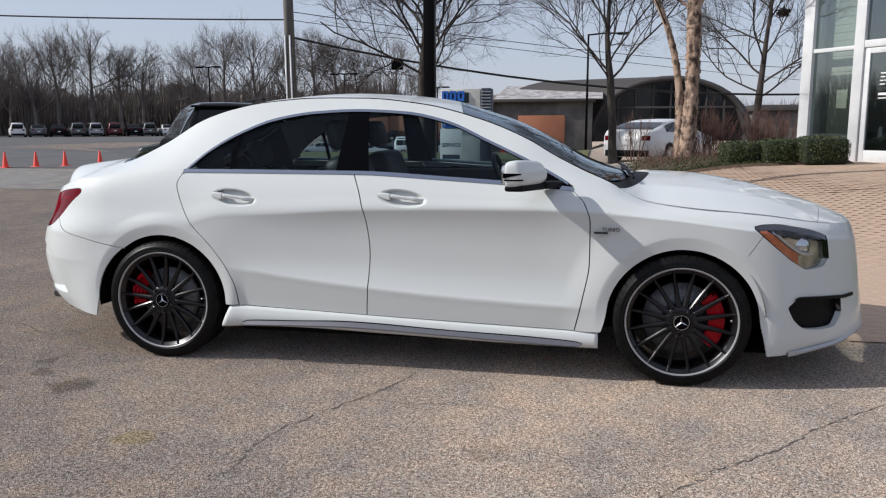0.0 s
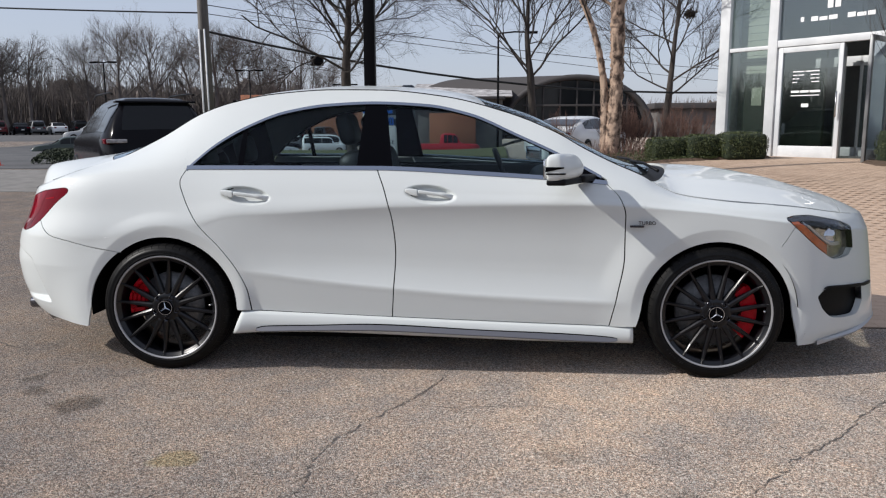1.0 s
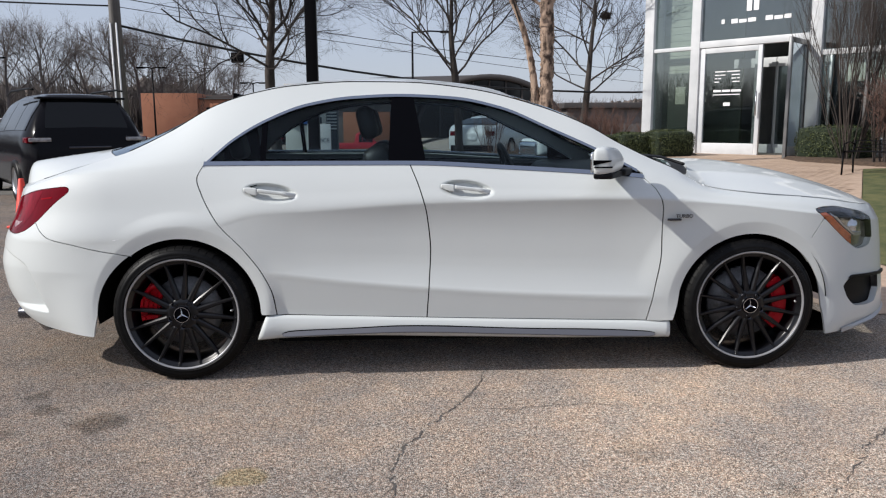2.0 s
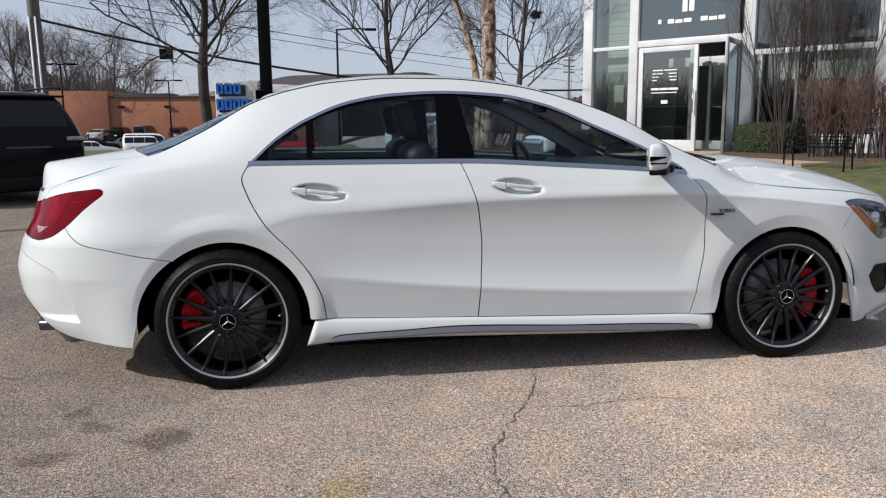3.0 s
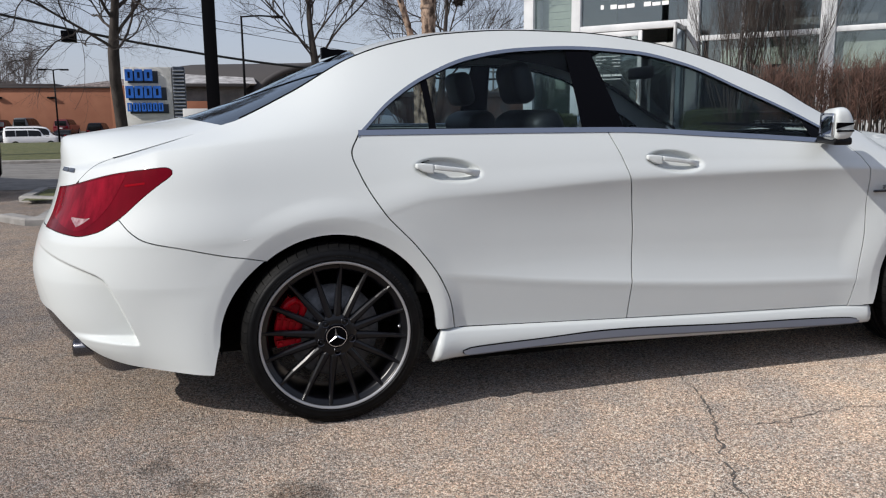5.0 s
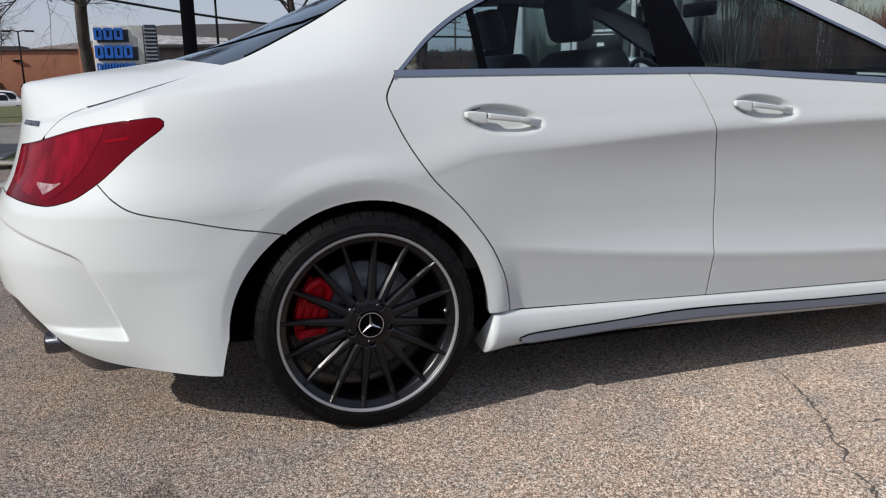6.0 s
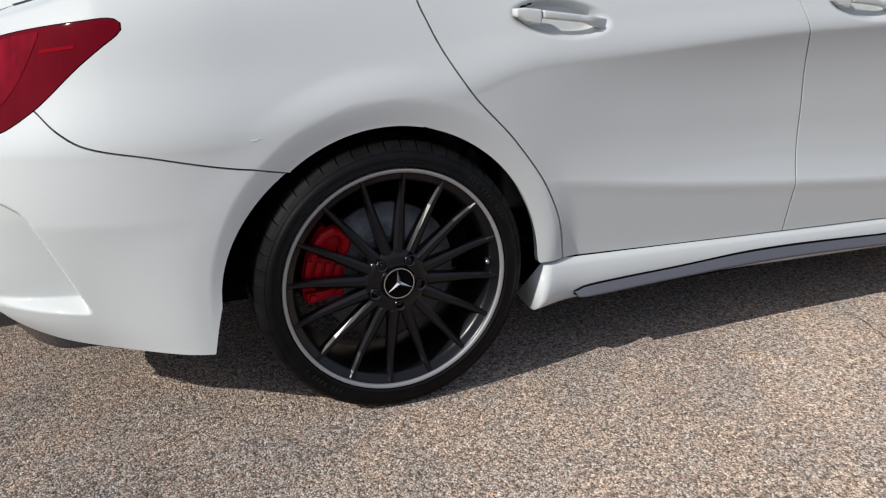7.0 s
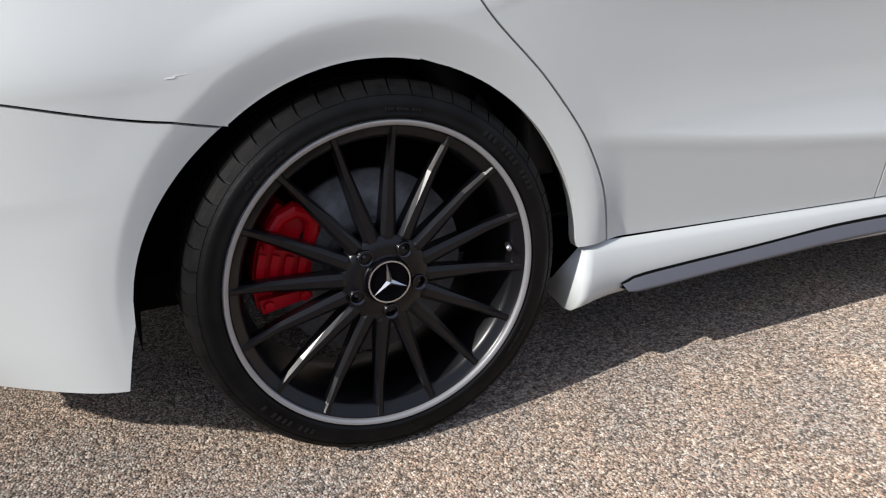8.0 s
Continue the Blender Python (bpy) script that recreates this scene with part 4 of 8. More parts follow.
for i in range(len(xs) - 1):
    for j in range(5):
        faces.append((i * 6 + j, i * 6 + j + 1, (i + 1) * 6 + j + 1, (i + 1) * 6 + j))
edge_v, edge_f = [], []
for i, x in enumerate(xs):
    a, b = float(trim_top(x)) + 0.0011, float(trim_low(x)) - 0.0004
    for f, y in ((0.0, 0.012), (0.05, 0.0015), (0.95, -0.0028), (1.0, 0.008)):
        edge_v.append((x + (-0.002 if i == 0 else 0.002 if i == len(xs) - 1 else 0), y, a + (b - a) * f))
for i in range(len(xs) - 1):
    for j in range(3):
        edge_f.append((i * 4 + j, i * 4 + j + 1, (i + 1) * 4 + j + 1, (i + 1) * 4 + j))
for vf, sill in zip(((edge_v, edge_f), mirrored((edge_v, edge_f))), sills):
    part("inlay_gap", mesh_of("inlay_gap", *vf, smooth=False), DARK, sill)
for vf, sill in zip(((verts, faces), mirrored((verts, faces))), sills):
    part("skirt_inlay", mesh_of("skirt_inlay", *vf), SKIRT_GREY, sill, "dark grey metal-look inlay")

# lamps
for left in (False, True):
    lamp = part("tail_light", Panel().cols(tl_in, tl_tip - 0.003, minus(tl_lo, 0), minus(tl_hi, 0), 60, 16, "bt", lift=0.001).mesh("tail_light", left=left), RED_LENS, car, "dark red tail light wrapping round the corner")
    f0, f1 = tl_in + 0.01, s_of(-0.660, 0.85)
    fold_z = pchip([f0, s_of(-0.829, 0.70), s_of(-0.712, 0.80), f1], [0.046, 0.014, 0.072, 0.130])      # a valley over the lamp's lower corner
    fold = Panel().cols(f0, f1, lambda s: min(float(tl_lo(s)) + float(fold_z(s)), float(tl_hi(s)) - 0.008), lambda s: float(tl_hi(s)) - 0.006, 40, 10, "", lift=0.0018)
    part("upper_lens", fold.mesh("upper_lens", left=left), RED_MID, lamp, "brighter red upper lens")
    b0, b1 = tl_tip - 0.20, tl_tip - 0.11
    strip_z = 0.25 * (float(tl_lo(b0)) + float(tl_hi(b0)) + float(tl_lo(b1)) + float(tl_hi(b1))) + 0.006
    band = Panel().cols(b0, b1, lambda s: strip_z + 0.10 * (s - b0), lambda s: strip_z + 0.0065 + 0.10 * (s - b0), 12, 2, "", lift=0.0020)
    part("light_strip", band.mesh("light_strip", left=left), RED_BRIGHT, lamp, "bright red light strip")
    w0_, w1_ = s_of(-0.845, 0.75), s_of(-0.775, 0.76)
    rev = Panel().cols(w0_, w1_, lambda s: float(tl_lo(s)) + 0.026 + 0.052 * abs(s - (w0_ * 0.55 + w1_ * 0.45)) / (w1_ - w0_), lambda s: float(tl_lo(s)) + 0.055, 20, 4, "", lift=0.0026)
    part("reversing_light", rev.mesh("reversing_light", left=left), CLEAR_LENS, lamp, "pale reversing light")
    head = part("headlight", Panel().cols(lamp_tip, lamp_in, lamp_lo, lamp_hi, 50, 16, lift=-0.03).mesh("headlight", left=left), LAMP_INSIDE, car, "headlight with an amber corner under clear plastic")
    part("lens", Panel().cols(lamp_tip, lamp_in, lamp_lo, lamp_hi, 50, 16, "bt", lift=0.001).mesh("lens", left=left), LENS, head)
    amber = Panel().cols(lamp_tip + 0.022, s_of(3.22, 0.62), lambda s: float(lamp_lo(s)) + 0.006, lambda s: float(lamp_lo(s)) + 0.052, 24, 3, "bt", lift=-0.007)
    part("turn_signal", amber.mesh("turn_signal", left=left), AMBER, head, "amber side reflector")
    rim = Panel().cols(lamp_tip + 0.004, lamp_in, lambda s: float(lamp_hi(s)) - min(0.020, 0.5 * (float(lamp_hi(s)) - float(lamp_lo(s)))), lambda s: float(lamp_hi(s)) - 0.001, 40, 2, "bt", lift=-0.004)
    part("lamp_brow", rim.mesh("lamp_brow", left=left), BROW_GREY, head, "smoky grey brow along the lamp's upper edge")
    lip = Panel().cols(s_of(3.10, 0.70), s_of(3.30, 0.6), lambda s: float(lamp_lo(s)) + 0.062, lambda s: float(lamp_lo(s)) + 0.076, 24, 2, "bt", lift=-0.010)
    part("light_guide", lip.mesh("light_guide", left=left), SATIN_METAL, head, "silver light guide")
    v, f = lathe([(0.0, -0.012), (0.02, -0.010), (0.034, -0.002), (0.036, 0.01), (0.045, 0.012), (0.047, 0.03)], 32)
    c = skin(s_of(3.25, 0.68), 0.685)
    put = Matrix.Translation((c[0] + 0.01, c[1] + 0.035, 0.683)) @ Matrix.Rotation(radians(55), 4, "Z")
    if left:
        put = Matrix.Translation((c[0] + 0.01, 2 * HW - c[1] - 0.035, 0.683)) @ Matrix.Rotation(radians(125), 4, "Z")
    part("projector", mesh_of("projector", [put @ Vector(p) for p in v], f), CHROME, head, "round projector lamp")

# silver blade under the nose
def blade(s0, s1, z0, out, mat, name, thick=0.022, label=""):
    s = np.linspace(s0, s1, 50)
    rows = []
    for i, q in enumerate(s):
        p = skin(q, 0.2)
        a, b = skin(q - 0.01, 0.2), skin(q + 0.01, 0.2)
        d = (b - a) / max(np.linalg.norm(b - a), 1e-9)
        o = np.array([d[1], -d[0], 0.0])
        e = out * min(1, (q - s0) / 0.25)
        z = z0(q)
        rows.append([p + o * (-0.03) + [0, 0, z + thick - 0.2], p + o * (e * 0.6) + [0, 0, z + thick - 0.2], p + o * e + [0, 0, z + thick * 0.5 - 0.2], p + o * (e * 0.7) + [0, 0, z - 0.2], p + o * (-0.03) + [0, 0, z - 0.2]])
    v = [p for r in rows for p in r]
    f = [(i * 5 + j, i * 5 + (j + 1) % 5, (i + 1) * 5 + (j + 1) % 5, (i + 1) * 5 + j) for i in range(len(s) - 1) for j in range(5)]
    for vf in ((v, f), mirrored((v, f))):
        part(name, mesh_of(name, *vf, smooth=False), mat, car, label)


blade(3.14, S_MID_F, lambda s: 0.160 + 0.062 * min(1, max(0, (s - 3.14) / 0.45)), 0.030, LIP_METAL, "front_lip", label="silver lip under the front bumper")

# exhaust and diffuser at the tail
chin = s_curve([(-0.62, 0.230), (-0.66, 0.222), (-0.74, 0.192), (-0.81, 0.180), (-0.88, 0.208), (-0.95, 0.27), (-1.0, 0.28)])
q = Panel().cols(S_MID_R, s_of(-0.64, 0.24), chin, lambda s: float(bump_low(s)) + 0.012, 40, 10, "b", lift=-0.006)
part("diffuser", q.mesh("diffuser", both=True), DIFFUSER, car, "dark grey diffuser under the bumper")
for left in (False, True):
    ring = []
    for r, d in ((0.86, 0.20), (0.86, 0.004), (0.93, -0.004), (1.0, 0.004), (1.0, 0.20)):      # a flattened tip with rounded corners
        for k in range(40):
            c_, s_ = math.cos(2 * math.pi * k / 40), math.sin(2 * math.pi * k / 40)
            ring.append((-0.885 + d, 0.400 + 0.115 * r * math.copysign(abs(c_) ** 0.55, c_), 0.268 + 0.034 * r * math.copysign(abs(s_) ** 0.55, s_)))
    vf = (ring, [(j * 40 + k, j * 40 + (k + 1) % 40, (j + 1) * 40 + (k + 1) % 40, (j + 1) * 40 + k) for j in range(4) for k in range(40)])
    part("tailpipe", mesh_of("tailpipe", *(vf if not left else mirrored(vf))), TIP_METAL, car, "flattened polished tailpipe in the diffuser")
part("underbody", box_bm(-0.42, 0.34, 0.19, 3.20, 2 * HW - 0.34, 0.31, 0.03), DARK, car)
# hidden slab added under the nose to keep sunlight off the ground there
part("nose_shade_tray", box_bm(3.00, 0.16, 0.140, 3.30, 2 * HW - 0.16, 0.175, 0.02), DARK, car)
part("floor_edge", box_bm(0.42, 0.075, 0.155, 2.28, 2 * HW - 0.075, 0.29, 0.03), DARK, car)

# wheel housings
for cx, cz, r in ARCHES:
    for left in (False, True):
        v, f = lathe([(r + 0.036, 0.016), (r + 0.030, 0.20), (r + 0.02, 0.32), (0.02, 0.33)], 56, (math.radians(5), math.radians(187 if cx < 1 else 175)))
        v = [(x + cx, y, z + cz) for x, y, z in v]
        vf = (v, f) if not left else mirrored((v, f))
        part("wheel_housing", mesh_of("wheel_housing", *vf), DARK, car)

def side_mesh(name, bm, left):
    me = bpy.data.meshes.new(name)
    if left:
        bmesh.ops.transform(bm, matrix=Matrix.Translation((0, 2 * HW, 0)) @ Matrix.Diagonal((1, -1, 1, 1)), verts=bm.verts)
        bmesh.ops.reverse_faces(bm, faces=bm.faces)
    bm.to_mesh(me)
    bm.free()
    return me


# handles
for door in doors:
    left = door.matrix_basis.translation.y != 0 or min(v.co.y for v in door.data.vertices) > HW
    x0 = 0.30 if door.name.startswith("rear") else 1.208
    z0 = 0.893 if x0 < 1 else 0.902
    def grip(name, k0, k1, edges, y0, y1, parent):
        """A bar of the handle between two shares of its length; edges gives its upper and lower line."""
        bm = box_bm(k0, 0, -0.5, k1, 1, 0.5, 0.0)
        bmesh.ops.subdivide_edges(bm, edges=[e for e in bm.edges if abs(e.verts[0].co.x - e.verts[1].co.x) > 1e-6], cuts=9, use_grid_fill=True)
        for v in bm.verts:
            k, f = v.co.x, v.co.z + 0.5
            hi, lo = edges(k)
            y = y0 if v.co.y < 0.5 else y1
            v.co = (x0 + 0.245 * k, y - 0.008 * math.sin(math.pi * min(k, 1)) + 0.012 * max(0, k - 0.8) / 0.2, z0 - 0.030 * k + lo + (hi - lo) * f)
        bmesh.ops.bevel(bm, geom=[e for e in bm.edges if e.calc_face_angle(0) > 0.6], offset=0.005, segments=3, profile=0.5, affect="EDGES")
        for f in bm.faces:
            f.smooth = True
        return part(name, side_mesh(name, bm, left), PAINT, parent)
    handle = grip("door_handle", 0.268, 1.0, lambda k: (0.017 - 0.003 * k, -0.002 - 0.012 * step(0.72, 0.98, k)), 0.026, 0.044, door)
    grip("lock_cap", 0.01, 0.262, lambda k: (0.017 - 0.004 * (1 - step(0.0, 0.12, k)), -0.016 + 0.012 * (1 - step(0.0, 0.16, k))), 0.026, 0.056, handle)

# mirrors
def shaped_mirror(left):
    bm = bmesh.new()
    bmesh.ops.create_cube(bm, size=2)
    bmesh.ops.subdivide_edges(bm, edges=bm.edges, cuts=7, use_grid_fill=True)
    for v in bm.verts:
        x, y, z = v.co
        r = (abs(x) ** 5 + abs(y) ** 5 + abs(z) ** 5) ** 0.2
        x, y, z = x / r, y / r, z / r
        thin = 1 - 0.30 * max(0, x) ** 2
        slope = 1 - 0.14 * (y + 1) / 2
        v.co = (1.962 + 0.050 * x + 0.055 * y - 0.012 * max(0, z) * (1 + x), -0.100 + 0.098 * y, 1.024 + 0.067 * z * thin * slope + 0.004 * x)
    for f in bm.faces:
        f.smooth = True
    return bm


for left in (False, True):
    shell = part("wing_mirror", side_mesh("wing_mirror", shaped_mirror(left), left), PAINT, car, "white door mirror with a black foot")
    def swept(name, x0, y0, z0, x1, y1, z1, bevel):
        bm = box_bm(x0, y0, z0, x1, y1, z1, bevel)
        for v in bm.verts:
            v.co.x += 0.56 * (v.co.y + 0.10)
        return side_mesh(name, bm, left)
    part("mirror_base", swept("mirror_base", 1.918, -0.190, 0.946, 2.005, 0.06, 0.975, 0.010), PLASTIC, shell, "black plastic foot")
    part("mirror_arm", swept("mirror_arm", 1.950, -0.03, 0.950, 2.02, 0.10, 0.982, 0.010), PLASTIC, shell)
    wedge = prism([(1.922, 1.008), (2.000, 1.024), (2.000, 1.030), (1.922, 1.031)], -0.2005, -0.18)
    me = mesh_of("indicator", [(x + 0.56 * (y + 0.10), y if not left else 2 * HW - y, z) for x, y, z in wedge[0]], wedge[1] if not left else [f[::-1] for f in wedge[1]], smooth=False)
    part("indicator", me, GLOSS_BLACK, shell, "dark wedge-shaped indicator strip")
    part("indicator", swept("indicator", 1.925, -0.2005, 0.996, 2.005, -0.18, 1.003, 0.002), GLOSS_BLACK, shell, "thin dark line under the indicator")
    part("mirror_glass", swept("mirror_glass", 1.905, -0.185, 0.975, 1.916, -0.02, 1.066, 0.012), CHROME, shell)

# badge on the wing, fin on the roof, wipers
badge = part("wing_badge", box_bm(2.280, 0.004, 0.735, 2.345, 0.016, 0.745, 0.002), DARK_CHROME, car, "small dark chrome badge on the wing")
word = bpy.data.curves.new("badge_word", "FONT")
word.body, word.size, word.extrude = "TURBO", 0.025, 0.002
word.materials.append(DARK_CHROME)
letters = new("badge_word", word)
letters.parent = badge
letters.matrix_local = Matrix.Translation((2.318, 0.0060, 0.748)) @ Euler((math.pi / 2, 0, 0)).to_matrix().to_4x4()
fin = prism([(-0.02, 0), (0.13, 0), (0.12, 0.012), (0.03, 0.045), (-0.005, 0.066), (-0.02, 0.068)], HW - 0.016, HW + 0.016)
part("roof_aerial", mesh_of("roof_aerial", [(0.8 * x + 0.115, y, 0.72 * z + 1.318 + 0.22 * x) for x, y, z in fin[0]], fin[1], smooth=False), GLOSS_BLACK, car, "black shark-fin aerial")
for y0, y1 in ((0.36, 0.95), (0.80, 1.45)):
    a = Vector((2.47, y0, float(roof_z(2.47)) - 0.012))
    b = Vector((2.43, y1, float(roof_z(2.43)) + 0.006))
    v, f = tube([a, a.lerp(b, 0.5) + Vector((0, 0, 0.012)), b], 0.008, 8)
    part("wiper", mesh_of("wiper", v, f), PLASTIC, car)

# ---- wheels ----
def wheel_parts(wheel, phase):
    tyre = [(0.2600, 0.012), (0.2655, 0.003), (0.2690, -0.0035), (0.2725, -0.0042), (0.2750, -0.0022), (0.284, -0.0036), (0.2935, -0.0032), (0.2950, -0.0012), (0.3010, 0.0010), (0.3085, 0.0085), (0.3140, 0.020), (0.3175, 0.032),
            (0.3200, 0.050), (0.3205, 0.075), (0.316, 0.0755), (0.316, 0.083), (0.3215, 0.0835), (0.3218, 0.105), (0.316, 0.1055), (0.316, 0.114), (0.3218, 0.1145), (0.3215, 0.140),
            (0.316, 0.1405), (0.316, 0.148), (0.3210, 0.1485), (0.319, 0.195), (0.311, 0.215), (0.288, 0.225), (0.268, 0.222), (0.2600, 0.210)]
    tyre_ob = part("tyre", mesh_of("tyre", *lathe(tyre, 128)), RUBBER, wheel, "low-profile black tyre")
    # raised ring and shoulder blocks
    v, f = [], []
    for k in range(54):
        a = 2 * math.pi * k / 54
        prof_b = [(0.0005, 0.3015), (0.0070, 0.3108), (0.0180, 0.3178), (0.034, 0.3210), (0.060, 0.3222), (0.060, 0.312), (0.006, 0.299)]
        m_ = len(prof_b)
        blk = ([(x - 0.30 * (r - 0.31) + 0.25 * y * (1 if y > 0.01 else 0.4), y, r) for x in (-0.0168, 0.0168) for y, r in prof_b], [tuple(range(m_)), tuple(range(2 * m_ - 1, m_ - 1, -1))] + [(i, i + m_, (i + 1) % m_ + m_, (i + 1) % m_) for i in range(m_)])
        c, s = math.cos(a), math.sin(a)
        v2 = [(x * c - z * s, y, x * s + z * c) for x, y, z in blk[0]]
        v, f = merged((v, f), (v2, blk[1]))
    part("tread", mesh_of("tread", v, f, smooth=False), TREAD_RUBBER, tyre_ob, "worn tread blocks on the tyre's shoulder")
    # raised writing on the sidewall, too fine to read
    bar = mesh_of("sidewall_mark", *prism([(-0.0035, 0.2805), (0.0015, 0.2800), (0.0035, 0.2895), (-0.0015, 0.2900)], -0.0046, 0.0), smooth=False)
    small = mesh_of("sidewall_mark", *prism([(-0.0016, 0.2790), (0.0016, 0.2790), (0.0016, 0.2828), (-0.0016, 0.2828)], -0.0044, 0.0), smooth=False)
    bar.materials.append(RUBBER_MARK)
    small.materials.append(RUBBER_MARK)
    for start, count, pitch, me_ in ((38, 14, 2.2, bar), (212, 10, 2.2, bar), (2, 12, 1.0, small), (312, 16, 1.0, small), (118, 12, 1.0, small)):
        for k in range(count):
            if k % 5 != 3:
                ob = part("sidewall_mark", me_, None, tyre_ob)
                ob.matrix_local = Matrix.Rotation(math.radians(start + pitch * k), 4, "Y")
    part("rim_flange", mesh_of("rim_flange", *lathe([(0.2548, 0.010), (0.2552, 0.0014), (0.2557, 0.0004), (0.2622, -0.0017), (0.2634, -0.0013), (0.2650, 0.004), (0.2645, 0.014)], 128)), RIM_FLANGE, wheel, "bright turned rim edge")
    spoke = []
    for r, y, w, d in ((0.040, 0.018, 0.0130, 0.03), (0.075, 0.010, 0.0135, 0.030), (0.130, 0.013, 0.0115, 0.026), (0.190, 0.016, 0.0090, 0.022), (0.236, 0.011, 0.0072, 0.022), (0.253, 0.008, 0.0088, 0.022)):
        spoke.append([(r, y + d, -w), (r, y + 0.006, -w), (r, y, -w * 0.45), (r, y, w * 0.45), (r, y + 0.006, w), (r, y + d, w)])
    sv = [p for ring in spoke for p in ring]
    sf = [(i * 6 + j, i * 6 + (j + 1) % 6, (i + 1) * 6 + (j + 1) % 6, (i + 1) * 6 + j) for i in range(len(spoke) - 1) for j in range(6)]
    me = mesh_of("spoke", sv, sf, smooth=False)
    me.materials.append(SATIN_BLACK)
    for k in range(16):
        ob = part("spoke", me, None, wheel)
        ob.matrix_local = Matrix.Rotation(-math.radians(phase + 22.5 * k), 4, "Y")
    part("hub", mesh_of("hub", *lathe([(0.078, 0.05), (0.078, 0.020), (0.072, 0.012), (0.045, 0.008), (0.041, 0.010), (0.040, 0.004)], 64)), SATIN_BLACK, wheel)
    cap = part("hub_cap", mesh_of("hub_cap", *lathe([(0.040, 0.012), (0.040, 0.003), (0.036, 0.000), (0.02, -0.001), (0.0, -0.0015)], 48)), GLOSS_BLACK, wheel, "black hub cap with a silver emblem")
    ring = lathe([(0.0335, -0.0005), (0.0340, -0.003), (0.0365, -0.003), (0.0372, 0.001)], 48)
    arm = []
    for k in range(3):
        a = math.pi / 2 + 0.10 + k * 2 * math.pi / 3
        c, s = math.cos(a), math.sin(a)
        tip, l, r_ = (0.034 * c, 0.034 * s), (0.0055 * math.cos(a + 1.05), 0.0055 * math.sin(a + 1.05)), (0.0055 * math.cos(a - 1.05), 0.0055 * math.sin(a - 1.05))
        arm.append(([(0, -0.0075, 0), (l[0], -0.002, l[1]), (tip[0], -0.0025, tip[1]), (r_[0], -0.002, r_[1])], [(0, 2, 1), (0, 3, 2)]))
    part("emblem", mesh_of("emblem", *merged(ring, *arm), smooth=False), CHROME, cap)
    bolt = mesh_of("bolt", *lathe([(0.0135, 0.030), (0.0135, 0.004), (0.0120, 0.003), (0.0115, 0.016), (0.0065, 0.016), (0.0060, 0.010), (0.0, 0.0095)], 20))
    bolt.materials.append(DARK_CHROME)
    for k in range(5):
        a = math.radians(phase - 27 + 72 * k)
        ob = part("bolt", bolt, None, wheel)
        ob.matrix_local = Matrix.Translation((0.057 * math.cos(a), 0, 0.057 * math.sin(a)))
    v, f = tube([(0.232, 0.03, 0.014), (0.224, 0.008, 0.014)], 0.0048, 10)
    part("valve", mesh_of("valve", v, f), SATIN_METAL, wheel)


def make_wheel(at, phase, front):
    wheel = part("wheel", mesh_of("wheel", *lathe([(0.2545, 0.006), (0.2520, 0.011), (0.2400, 0.014), (0.234, 0.022), (0.226, 0.060), (0.222, 0.120), (0.232, 0.20), (0.240, 0.21)], 96)), SATIN_BLACK, car, "black multi-spoke alloy wheel")
    wheel_parts(wheel, phase)
    wheel.matrix_local = at
    return wheel


